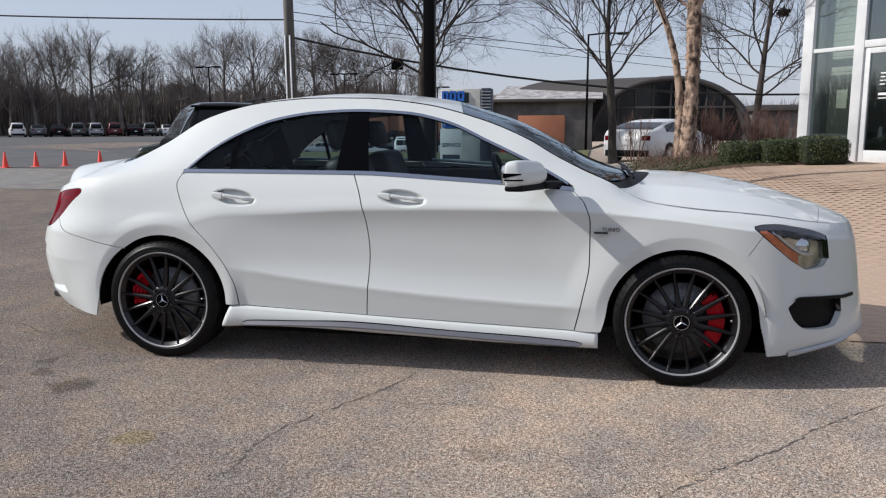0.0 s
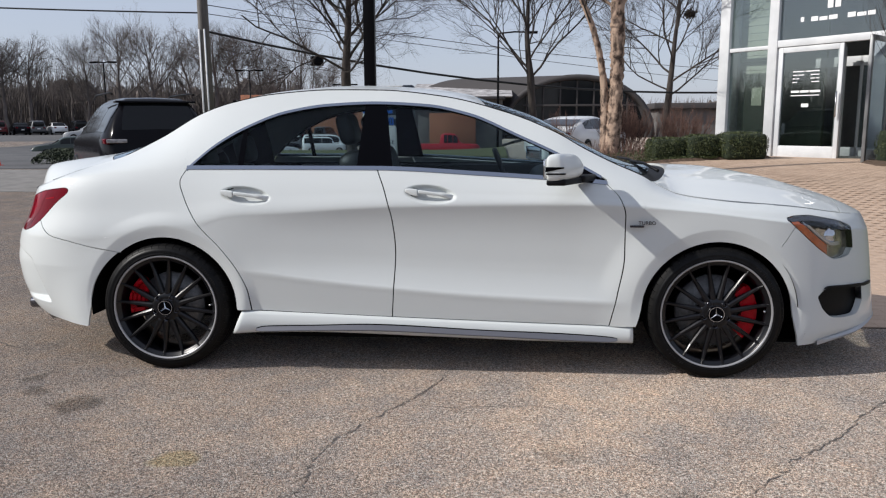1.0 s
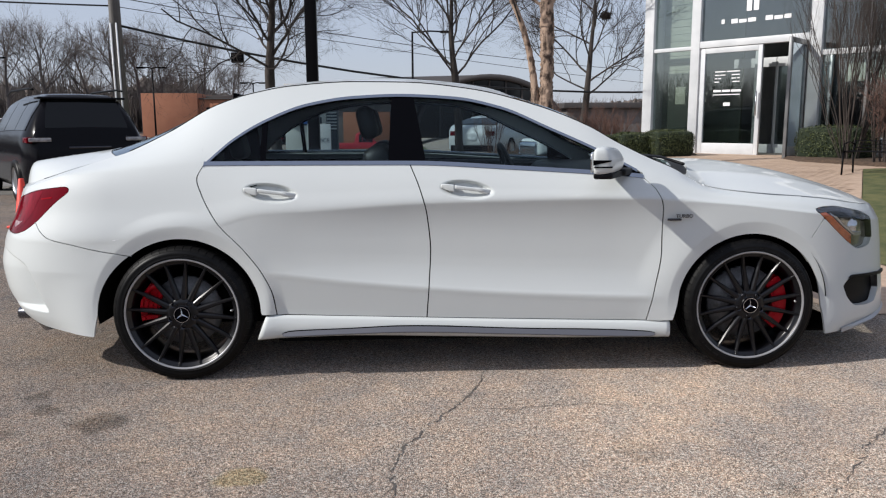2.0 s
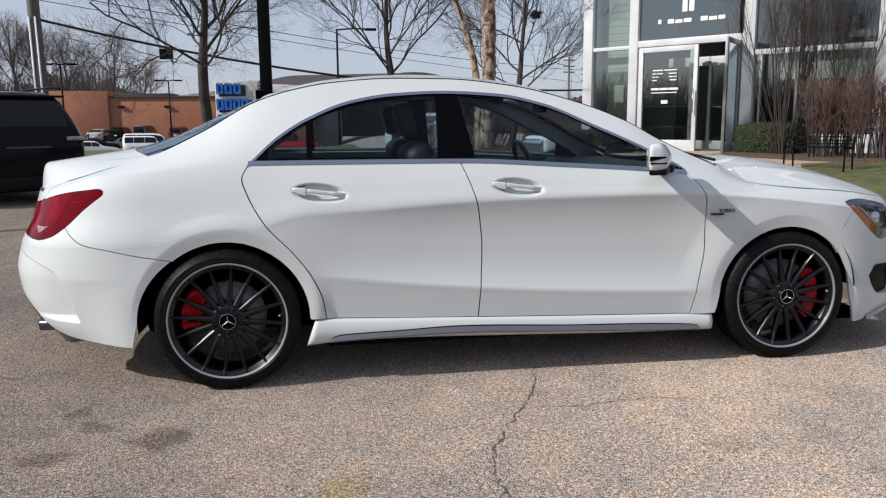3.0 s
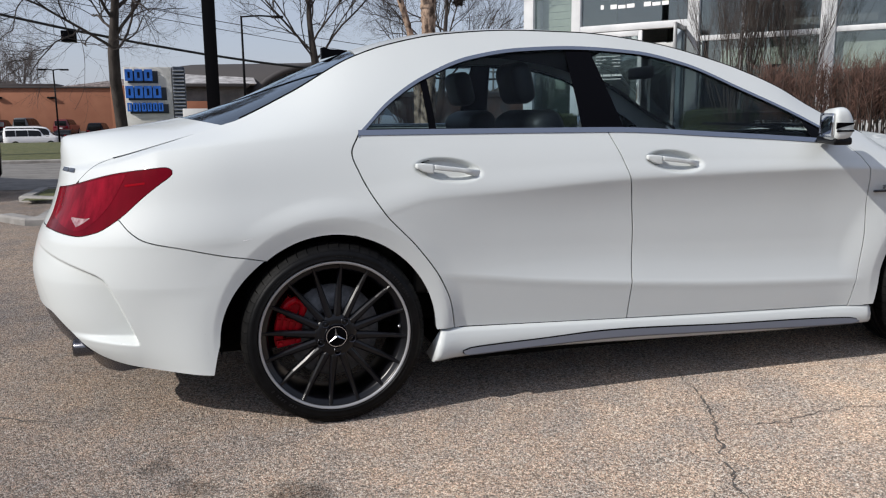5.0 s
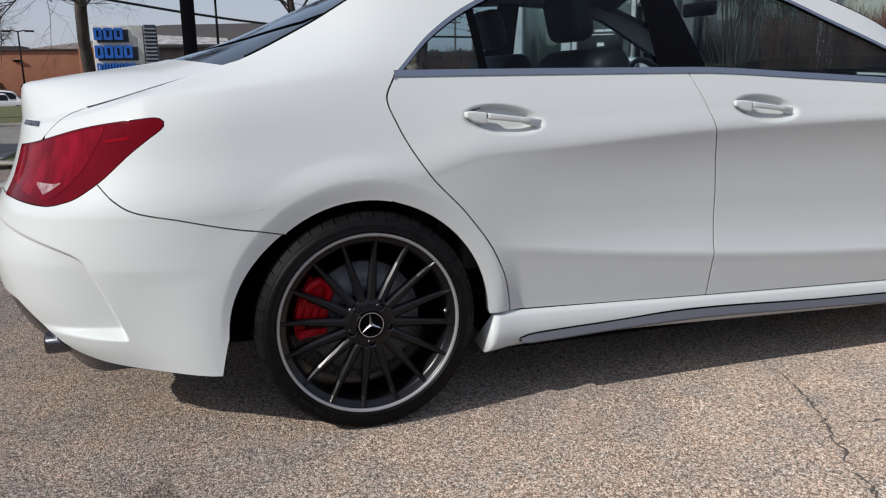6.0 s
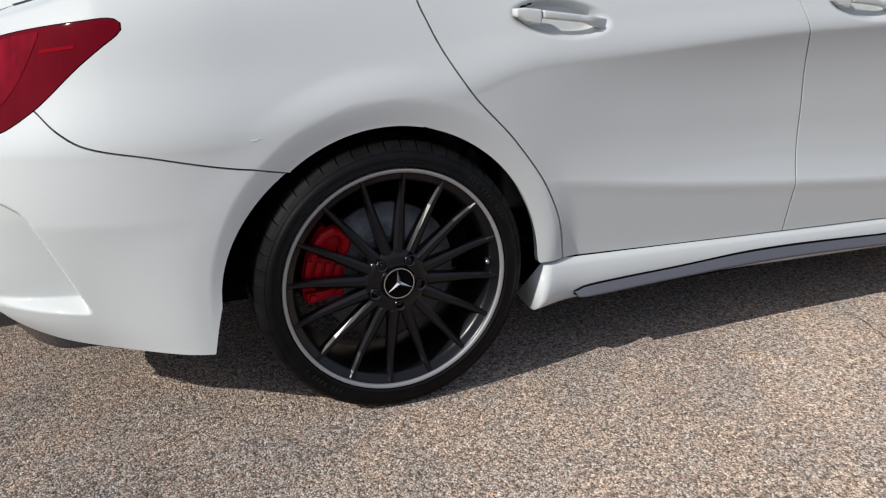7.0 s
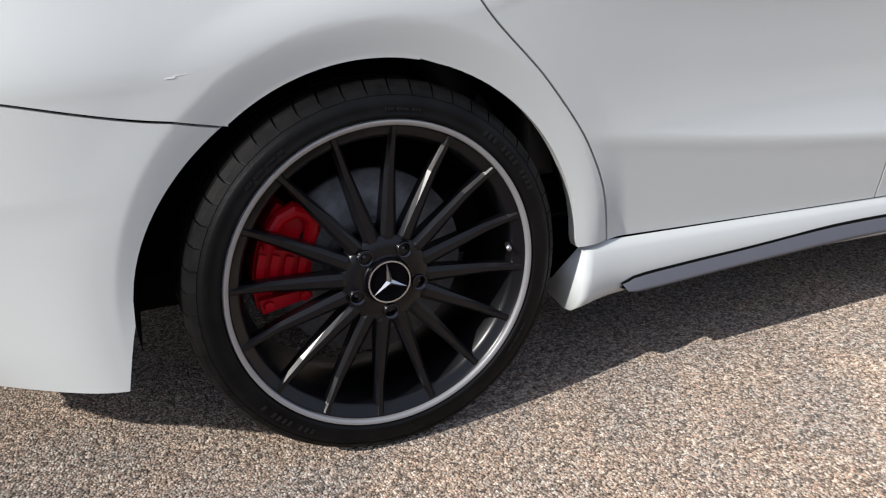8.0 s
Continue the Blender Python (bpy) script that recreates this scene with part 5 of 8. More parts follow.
def brake(cx, front, left):
    r = 0.175 if front else 0.165
    prof = [(0.085, 0.045), (0.085, 0.088), (0.090, 0.090), (r, 0.090), (r, 0.118), (0.09, 0.118)]
    v, f = lathe(prof, 72)
    v = [(x + cx, y, z + 0.320) for x, y, z in v]
    vf = (v, f) if not left else mirrored((v, f))
    disc = part("brake_disc", mesh_of("brake_disc", *vf), DISC_IRON, car, "grey iron brake disc")
    hat = lathe([(0.0, 0.044), (0.083, 0.044), (0.086, 0.05)], 48)
    hv = [(x + cx, y, z + 0.320) for x, y, z in hat[0]]
    vf = (hv, hat[1]) if not left else mirrored((hv, hat[1]))
    part("disc_hat", mesh_of("disc_hat", *vf), DARK, disc)
    # caliper: a body beside the disc that carries a bridge, ribs, clip and bolts
    def ring_block(b0, b1, r0, r1, y0, y1):
        n = 12
        th = [math.radians(b0 + (b1 - b0) * k / n) for k in range(n + 1)]
        outline = [(r1 * math.cos(t), r1 * math.sin(t)) for t in th] + [(r0 * math.cos(t), r0 * math.sin(t)) for t in th[::-1]]
        return prism(outline, y0, y1)

    def knob(r, degrees, prof, n):
        t = math.radians(degrees)
        v, f = lathe(prof, n)
        return [(x + r * math.cos(t), y, z + r * math.sin(t)) for x, y, z in v], f
    if front:
        body = ring_block(-42, 44, 0.128, 0.188, 0.047, 0.082)
        extras = [("bridge", ring_block(-38, 40, 0.176, 0.205, 0.060, 0.135))]
        extras += [("piston_cap", knob(0.156, -42 + 86 * (k + 0.5) / 5, [(0.0, 0.044), (0.017, 0.045), (0.020, 0.055)], 16)) for k in range(5)]
    else:
        body = ring_block(158, 180, 0.116, 0.205, 0.054, 0.090)
        extras = [("bridge", ring_block(138, 190, 0.178, 0.208, 0.066, 0.135)), ("mounting_lug", ring_block(184, 191, 0.118, 0.203, 0.050, 0.080)), ("mounting_lug", ring_block(135, 154, 0.148, 0.182, 0.064, 0.090))]
        extras += [("rib", ring_block(159 + 0.8 * k, 179 - 0.8 * k, 0.128 + 0.022 * k, 0.140 + 0.022 * k, 0.046, 0.056)) for k in range(4)]
        clip = [(0.192, 165), (0.197, 157), (0.194, 149), (0.183, 142), (0.166, 139), (0.148, 140), (0.138, 146), (0.133, 154), (0.130, 163)]
        pts = [(q * math.cos(math.radians(t - 6)), 0.056, q * math.sin(math.radians(t - 6))) for q, t in clip]
        extras.append(("clip", tube(pts, [0.010, 0.012, 0.013, 0.014, 0.015, 0.015, 0.013, 0.011, 0.009], 12)))
        extras += [("bolt", knob(q, 187.5, [(0.0, 0.042), (0.008, 0.043), (0.010, 0.052)], 14)) for q in (0.130, 0.190)]
    holder = None
    for name, (v, f) in [("brake_caliper", body)] + extras:
        v = [(x + cx, y, z + 0.320) for x, y, z in v]
        me = mesh_of(name, *((v, f) if not left else mirrored((v, f))), smooth=False)
        if holder is None:
            holder = part(name, me, RED_CALIPER, car, "red painted brake caliper")
        else:
            part(name, me, RED_CALIPER, holder)


for cx, phase, front in ((0.0, 84, False), (2.699, 78, True)):
    make_wheel(Matrix.Translation((cx, 0.0, 0.320)), phase, front)
    make_wheel(Matrix.Translation((cx, 2 * HW, 0.320)) @ Matrix.Rotation(math.pi, 4, "Z"), phase, front)
    for left in (False, True):
        brake(cx, front, left)

# ---- cabin ----
def seat(x, y, w=0.50, bench=False):
    base = part("seat_cushion", box_bm(x - 0.05, y - w / 2, 0.44, x + 0.47, y + w / 2, 0.60, 0.06, 3), LEATHER, car, "black leather seat")
    bm = box_bm(-0.075, y - w / 2, 0.0, 0.075, y + w / 2, 0.62 if not bench else 0.50, 0.06, 3)
    bmesh.ops.transform(bm, matrix=Matrix.Translation((x - 0.02, 0, 0.50)) @ Matrix.Rotation(radians(-20 if not bench else -24), 4, "Y"), verts=bm.verts)
    back = part("seat_back", bm, LEATHER, base)
    for dy in ((0,) if not bench else (-0.36, 0.36)):
        bm = box_bm(-0.045, y + dy - 0.12, 0.0, 0.045, y + dy + 0.12, 0.17, 0.04, 3)
        dx, dz = (-0.245, 1.115) if not bench else (-0.24, 0.985)
        bmesh.ops.transform(bm, matrix=Matrix.Translation((x + dx, 0, dz)) @ Matrix.Rotation(radians(-14), 4, "Y"), verts=bm.verts)
        part("head_restraint", bm, LEATHER, base)


seat(1.12, 0.50)
seat(1.12, 2 * HW - 0.50)
seat(0.30, HW, 1.25, True)
part("cabin_floor", box_bm(-0.30, 0.12, 0.32, 2.45, 2 * HW - 0.12, 0.42, 0.02), DARK, car)
part("dashboard", box_bm(1.86, 0.13, 0.62, 2.36, 2 * HW - 0.13, 0.955, 0.09, 4), LEATHER, car, "black dashboard")
part("centre_console", box_bm(0.95, HW - 0.12, 0.40, 1.95, HW + 0.12, 0.66, 0.04), LEATHER, car)
part("parcel_shelf", box_bm(-0.42, 0.28, 0.93, 0.02, 2 * HW - 0.28, 0.965, 0.012), LEATHER, car)
for y0 in (0.105, 2 * HW - 0.165):
    part("door_card", box_bm(0.30, y0, 0.42, 2.10, y0 + 0.06, 0.955, 0.02), LEATHER, car)
v, f = lathe([(0.165, -0.012), (0.178, -0.016), (0.188, 0.0), (0.178, 0.016), (0.165, 0.012), (0.165, -0.012)], 40)
v2, f2 = merged((v, f), tube([(-0.17, 0, 0), (0.17, 0, 0)], 0.022), tube([(0, 0, 0), (0, 0, -0.17)], 0.02), lathe([(0.0, -0.02), (0.06, -0.015), (0.065, 0.02)], 24))
put = Matrix.Translation((1.70, 2 * HW - 0.50, 0.90)) @ Matrix.Rotation(radians(-22), 4, "Y") @ Matrix.Rotation(radians(-90), 4, "Z")
part("steering_wheel", mesh_of("steering_wheel", [put @ Vector(p) for p in v2], f2), LEATHER, car, "black steering wheel")
part("inner_mirror", box_bm(1.66, HW - 0.11, 1.235, 1.685, HW + 0.11, 1.295, 0.012), PLASTIC, car)
lining = Panel().over(lambda w: glass_high(w) + 0.02, lambda w: screen_high(w) - 0.02, 24, 16, "", 0.02, 1.0, -0.03)
part("headlining", lining.mesh("headlining", both=True), LINING, car)


# ---- trees ----
BARK = varied(material("grey_bark", (0.12, 0.10, 0.085), 0.9), (0.024, 0.019, 0.017), (0.07, 0.057, 0.05), 7, bump=0.6, bump_scale=40, stretch=(1, 1, 0.25))
TWIG = varied(material("bare_twig", (0.10, 0.08, 0.07), 0.9), (0.030, 0.024, 0.021), (0.075, 0.058, 0.050), 3)
# the next two far colours are made paler, with the air's haze mixed in
HAZED_TWIG = varied(material("hazed_far_wood", (0.13, 0.10, 0.085), 0.95), (0.088, 0.076, 0.070), (0.185, 0.158, 0.145), 0.3)
HAZED_THICKET = varied(material("thicket", (0.1, 0.08, 0.07), 0.95), (0.078, 0.064, 0.056), (0.160, 0.132, 0.114), 0.5)
BIRCH = varied(material("peeling_birch_bark", (0.4, 0.28, 0.2), 0.85), (0.06, 0.038, 0.028), (0.38, 0.27, 0.20), 9, bump=1.0, bump_scale=22, low=0.40, high=0.56, stretch=(1, 1, 0.55))
RED_TWIG = varied(material("red_brown_twig", (0.16, 0.08, 0.06), 0.9), (0.075, 0.042, 0.033), (0.18, 0.10, 0.078), 4)
LEAF = varied(material("box_leaf", (0.06, 0.09, 0.02), 0.55), (0.022, 0.034, 0.008), (0.066, 0.080, 0.020), 14)
LEAF_DARK = material("hedge_inside", (0.010, 0.018, 0.006), 0.9)
JUNIPER = varied(material("juniper", (0.04, 0.06, 0.03), 0.8), (0.012, 0.019, 0.010), (0.034, 0.048, 0.021), 5)


def grow(rng, base, way, length, radius, levels, out, sides=6, kids=(4, 6), spread=(28, 55), up=0.25, wob=0.10, shrink=(0.55, 0.75), first=0.3, end=0.35):
    """Adds a branch and all that grows from it to out, a list per level of (verts, faces)."""
    n = max(3, min(8, int(length / 0.35) + 2)) if levels > 0 else 3
    pts, rad = [Vector(base)], [radius]
    d = Vector(way).normalized()
    for i in range(n):
        d = (d + Vector((rng.gauss(0, wob), rng.gauss(0, wob), rng.gauss(0, wob) + up * 0.12))).normalized()
        pts.append(pts[-1] + d * (length / n))
        rad.append(radius * (1 - (1 - end) * (i + 1) / n))
    out[levels].append(tube(pts, rad, max(3, sides), caps=False))
    if levels == 0:
        return
    for k in range(rng.randint(*kids)):
        f = first + (1 - first) * (k + rng.random()) / kids[1]
        f = min(f, 0.98)
        i = min(int(f * n), n - 1)
        p = pts[i].lerp(pts[i + 1], f * n - i)
        ax = (pts[i + 1] - pts[i]).normalized()
        turn = Matrix.Rotation(rng.uniform(0, 2 * math.pi), 3, ax) @ ax.orthogonal().normalized()
        a = math.radians(rng.uniform(*spread))
        w = ax * math.cos(a) + turn * math.sin(a) + Vector((0, 0, up))
        r = rad[i] * rng.uniform(0.5, 0.7)
        grow(rng, p, w, length * rng.uniform(*shrink) * (1.15 - 0.5 * f), r, levels - 1, out, max(3, sides - 1), kids, spread, up, wob * 1.15, shrink, 0.15, end)


def quick_mesh(name, pieces):
    """Joins many tubes quickly."""
    vs, fs, k = [], [], 0
    for v, f in pieces:
        vs.append(np.array([tuple(p) for p in v]))
        fs += [tuple(i + k for i in q) for q in f]
        k += len(v)
    return mesh_of(name, np.concatenate(vs), fs)


def bare_tree(name, x, y, height, radius, seed, label, levels=3, limbs=16, kids=(6, 9), trunk=0.25, bark=None, spread=(40, 68), up=0.30, stems=1, group="", lean=0.03, twig=None, reach=0.42, fine=1.0):
    """A leafless tree: a leader that tapers to the top, limbs along it, and branches and twigs on those."""
    rng = random.Random(seed)
    tree = thing(name, label, "tree", group)
    out = {k: [] for k in range(levels + 1)}
    leaders = []
    for s in range(stems):
        a = rng.uniform(0, 6.28)
        d = Vector((lean * math.cos(a + s * 3.1), lean * math.sin(a + s * 3.1), 1))
        p = Vector((x + 0.30 * s, y + 0.10 * s, gz(x, y) - 0.05))
        pts, rad = [p], [radius * (1.25 if s == 0 else 0.9)]
        n = 16
        r0 = radius * (1 if s == 0 else 0.72)
        for i in range(n):
            d = (d + Vector((rng.gauss(0, 0.035), rng.gauss(0, 0.035), 0.05))).normalized()
            pts.append(pts[-1] + d * (height * (1 if s == 0 else 0.85) / n))
            rad.append(r0 * (1 - 0.93 * ((i + 1) / n) ** 0.9))
        leaders.append(tube(pts, rad, 14, caps=False))
        turn = rng.uniform(0, 6.28)
        for k in range(limbs):
            f = trunk + (0.97 - trunk) * (k + rng.random() * 0.8) / limbs
            i = min(int(f * n), n - 1)
            q = pts[i].lerp(pts[i + 1], f * n - i)
            turn += 2.4 + rng.gauss(0, 0.4)
            a = math.radians(rng.uniform(*spread)) * (1 - 0.35 * f)
            w = Vector((math.cos(turn) * math.sin(a), math.sin(turn) * math.sin(a), math.cos(a)))
            grow(rng, q, w, height * reach * (1.05 - 0.75 * f) * rng.uniform(0.75, 1.15), min(rad[i] * 0.55, r0 * 0.42) * rng.uniform(0.6, 1.0), levels - 1, out, 7, kids, (28, 58), up, 0.13, (0.42, 0.66), 0.18, 0.22 * fine)
    part("trunk", quick_mesh("trunk", leaders), bark or BARK, tree)
    part("limb_work", quick_mesh("limb_work", [p for k in range(1, levels) for p in out[k]]), bark or BARK, tree)
    part("crown", quick_mesh("crown", out[0]), twig or TWIG, tree)
    return tree


def spread_tree(name, x, y, height, fork, radius, seed, label, limbs=7, levels=3, kids=(4, 6), open_=(30, 65), up=0.22, bark=None, twig=None, group="", fine=0.45, at_ground=True):
    """A leafless broad-crowned tree: a short trunk that divides into spreading limbs, branches and twigs."""
    rng = random.Random(seed)
    tree = thing(name, label, "tree", group)
    out = {k: [] for k in range(levels + 2)}
    z = gz(x, y) if at_ground else 0.0
    pts, rad, n = [Vector((x, y, z - 0.1))], [radius * 1.35], 10
    d, span = Vector((0, 0, 1)), height * 0.82
    for i in range(n):
        d = (d + Vector((rng.gauss(0, 0.07), rng.gauss(0, 0.07), 0.08))).normalized()
        pts.append(pts[-1] + d * (span / n))
        f = (i + 1) / n
        rad.append(radius * (1 - 0.12 * f / (fork / span)) if f * span < fork else radius * 0.88 * (1 - (f - fork / span) / (1 - fork / span)) ** 0.8 * 0.8 + 0.008)
    trunk = tube(pts, rad, 14, caps=False)
    turn = rng.uniform(0, 6.28)
    for k in range(limbs):
        g = fork * 0.92 + (span * 0.93 - fork) * (k / limbs) ** 1.25
        i = min(int(g / span * n), n - 1)
        q = pts[i].lerp(pts[i + 1], g / span * n - i)
        turn += 2.4 + rng.gauss(0, 0.35)
        a = math.radians(rng.uniform(*open_)) * (1 - 0.30 * k / limbs)
        w = Vector((math.cos(turn) * math.sin(a), math.sin(turn) * math.sin(a), math.cos(a)))
        grow(rng, q, w, (height - g) * rng.uniform(0.62, 0.88) * 0.85, min(rad[i] * 0.50, radius * 0.32) * rng.uniform(0.7, 1.0), levels, out, 7, kids, (24, 52), up, 0.12, (0.5, 0.78), 0.16, fine)
    part("trunk", quick_mesh("trunk", [trunk]), bark or BARK, tree)
    part("limb_work", quick_mesh("limb_work", [p for k in range(1, levels + 1) for p in out[k]]), bark or BARK, tree)
    part("crown", quick_mesh("crown", out[0]), twig or TWIG, tree)
    return tree


spread_tree("street_tree", -2.47, 18.58, 8.2, 2.9, 0.15, 5, "leafless street tree with dark spreading branches on the verge", 13, 4, (5, 7), (46, 80), 0.14)
spread_tree("street_tree", 2.83, 21.06, 8.0, 2.7, 0.13, 11, "leafless young tree with upswept branches by the road", 11, 4, (5, 6), (28, 60), 0.26)
spread_tree("street_tree", 7.50, 25.25, 8.2, 2.4, 0.14, 23, "leafless tree holding a small dark bird nest", 11, 4, (5, 6), (42, 75), 0.2)


def shaggy(x, y, z, way, height, r0, r1, rng, bend, curl=0.0):
    """A stem whose bark peels in ragged curls."""
    n, k = 70, 18
    v, f = [], []
    for i in range(n + 1):
        t = i / n
        c = Vector((x, y, z)) + Vector(way) * (height * t) + Vector((bend[0] * math.sin(3.1 * t) + curl * t ** 3, bend[1] * math.sin(4.2 * t), 0))
        for j in range(k):
            a = 2 * math.pi * j / k
            r = (r0 + (r1 - r0) * t) * (1 + rng.gauss(0, 0.085) + 0.06 * math.sin(9 * t + 2 * a))
            v.append((c.x + r * math.cos(a), c.y + r * math.sin(a), c.z))
    f = [(i * k + j, i * k + (j + 1) % k, (i + 1) * k + (j + 1) % k, (i + 1) * k + j) for i in range(n) for j in range(k)]
    return v, f


birch = thing("river_birch", "river birch with two stems of peeling tan bark", "tree")
rng = random.Random(31)
bz = gz(4.2, 14.4)
stems = [((4.26, 14.42, bz - 0.05), (0.010, 0.0, 1.0), 3.45, 0.160, 0.145, 0.0), ((4.10, 14.50, bz - 0.05), (-0.02, 0.01, 1.0), 4.1, 0.105, 0.055, -0.85)]
out = {k: [] for k in range(5)}
for (x, y, z), way, h, r0, r1, curl in stems:
    part("stem", mesh_of("stem", *shaggy(x, y, z, way, h, r0, r1, rng, (0.05, 0.03), curl)), BIRCH, birch)
topz = Vector((4.29, 14.42, bz + 3.35))
for way, h, r in (((-0.95, 0.1, 0.62), 3.0, 0.060), ((-0.25, 0.25, 1), 4.6, 0.085), ((0.42, 0.05, 1), 4.8, 0.120), ((0.10, -0.3, 1), 3.8, 0.075)):
    w = Vector(way).normalized()
    part("stem", mesh_of("stem", *shaggy(topz.x, topz.y, topz.z - 0.1, w, h, r, r * 0.35, rng, (0.08, 0.05))), BIRCH, birch)
    for k in range(7):
        a = rng.uniform(0, 6.28)
        grow(rng, topz + w * h * (0.15 + 0.8 * k / 7), (math.cos(a), math.sin(a), 0.8), 1.7, 0.025, 3, out, 6, (4, 6), (24, 50), 0.3, 0.12, (0.5, 0.75), 0.2, 0.25)
for k in range(5):
    a = rng.uniform(0, 6.28)
    t = 0.72 + 0.07 * k
    grow(rng, Vector((4.04 - 0.85 * t ** 3, 14.5, bz + 4.1 * t)), (math.cos(a) - 0.5, math.sin(a), 1.0), 1.6, 0.022, 3, out, 6, (4, 6), (24, 50), 0.3, 0.12, (0.5, 0.75), 0.2, 0.25)
part("limb_work", quick_mesh("limb_work", [p for k in range(1, 4) for p in out[k]]), BARK, birch)
part("crown", quick_mesh("crown", out[0]), TWIG, birch)
rng = random.Random(4)
nest = [tube([(rng.gauss(0, 0.10), rng.gauss(0, 0.10), rng.gauss(0, 0.08)) for _ in range(3)], 0.014, 3) for _ in range(90)]
nv, nf = merged(*nest)
tagged(part("bird_nest", mesh_of("bird_nest", [(a + 8.35, b + 25.0, c + 5.0) for a, b, c in nv], nf), TWIG), "dark bird nest of twigs high in the bare tree", "nest")

# far bare trees across the car park, each its own shape: x, y, height
FAR = [(-71.5, 84.5, 10.5), (-69.1, 86.4, 12.5), (-67.0, 88.1, 14), (-63.7, 90.4, 15), (-60.6, 92.6, 13), (-58.4, 93.9, 12.5), (-52.7, 97.3, 12.5), (-48.9, 99.3, 16), (-45.1, 101, 15.5), (-41.5, 106, 14), (-37.9, 104, 16), (-34.2, 105.3, 15),
       (-31.1, 106.3, 14.5), (-27.2, 107.4, 15.5), (-74.5, 86, 13), (-78, 82, 13), (-55.5, 99, 9), (-24, 112, 12)]
base_trees = []
for k in range(6):
    base_trees.append(spread_tree("bare_tree", 0, 0, 14.0, 3.0 + 0.5 * k, 0.24, 60 + k, "tall leafless broad-crowned tree beyond the far parking row", 10, 3, (5, 7), (25 + 3 * k, 60), 0.22, HAZED_TWIG, HAZED_TWIG, "far bare trees", 0.45, False))
for i, (x, y, h) in enumerate(FAR):
    m_ = Matrix.Translation((x, y, gz(x, y))) @ Matrix.Rotation(i * 1.7, 4, "Z") @ Matrix.Scale(h / 13.0, 4)
    if i < 6:
        base_trees[i].matrix_world = m_
    else:
        c_ = copy_thing(base_trees[i % 6], m_)
        c_.scale = (h / 13.0,) * 3

# woods and brush behind them: a dark mass of thickets with twigs standing out of it
rng = random.Random(8)
v, f = [], []
n_, k_w = 900, 6
for i in range(n_ + 1):
    a = math.radians(40 + 125 * i / n_)
    for j in range(k_w + 1):
        t = j / k_w
        d = 138 + 10 * t + rng.uniform(-1.5, 1.5)
        tall = (6.6 + 0.9 * math.sin(a * 31) + 0.5 * math.sin(a * 97 + 1) + 0.4 * math.sin(a * 211)) * (0.62 if 2 + d * math.cos(a) > -28 else 1.0)
        v.append((2 + d * math.cos(a), -4 + d * math.sin(a), -2.0 if j in (0, k_w) else tall * (0.75 + 0.35 * math.sin(math.pi * t)) + rng.uniform(-0.35, 0.35)))
f = [(i * (k_w + 1) + j, i * (k_w + 1) + j + 1, (i + 1) * (k_w + 1) + j + 1, (i + 1) * (k_w + 1) + j) for i in range(n_) for j in range(k_w)]
tagged(part("thicket", mesh_of("thicket", v, f, smooth=False), HAZED_THICKET), "dark brown leafless thicket on the horizon", "woods", kind="stuff")
pieces = []
for k in range(5200):
    a = rng.uniform(math.radians(44), math.radians(160))
    d = rng.uniform(118, 142)
    x, y = 2 + d * math.cos(a), -4 + d * math.sin(a)
    h = (rng.uniform(4.5, 8.6) + 1.5 * math.sin(a * 23) ** 2) if x < -28 else rng.uniform(2.5, 5.0)
    z = 0.1
    for _ in range(4):
        tx, ty = rng.gauss(0, 1.0), rng.gauss(0, 1.0)
        pieces.append(tube([(x, y, z), (x + tx * 0.4, y + ty * 0.4, z + h * 0.55), (x + tx, y + ty, z + h * rng.uniform(0.8, 1.1))], [0.07, 0.055, 0.015], 3, caps=False))
tagged(part("woods", quick_mesh("woods", pieces), HAZED_TWIG), "brown leafless brush and woods before the horizon", "woods", kind="stuff")
# woods out of view, added to block low skylight and darken side reflections
rng = random.Random(9)
pieces = []
for k in range(9000):
    a = rng.uniform(math.radians(165), math.radians(400))
    d = rng.uniform(100, 130)
    x, y = d * math.cos(a), -4 + d * math.sin(a)
    h = rng.uniform(3, 10)
    for _ in range(3):
        tx, ty = rng.gauss(0, 1.8), rng.gauss(0, 1.8)
        pieces.append(tube([(x, y, -0.2), (x + tx * 0.4, y + ty * 0.4, h * 0.55), (x + tx, y + ty, h)], [0.07, 0.05, 0.012], 3, caps=False))
tagged(part("woods", quick_mesh("woods", pieces), HAZED_TWIG), "unseen brown leafless woods added behind the lot to hold back low skylight", "woods", kind="stuff")


# ---- posts, lamps and cables ----
WOOD_POLE = varied(material("weathered_pole", (0.2, 0.18, 0.16), 0.9), (0.09, 0.082, 0.076), (0.19, 0.178, 0.168), 6, bump=0.5, bump_scale=30, stretch=(1, 1, 0.08))
BLACK_PAINT = material("black_paint", (0.005, 0.005, 0.006), 0.4, spec=0.06)
CABLE = material("cable", (0.02, 0.02, 0.02), 0.7)
ALU = material("white_aluminium", (0.74, 0.75, 0.76), 0.4)

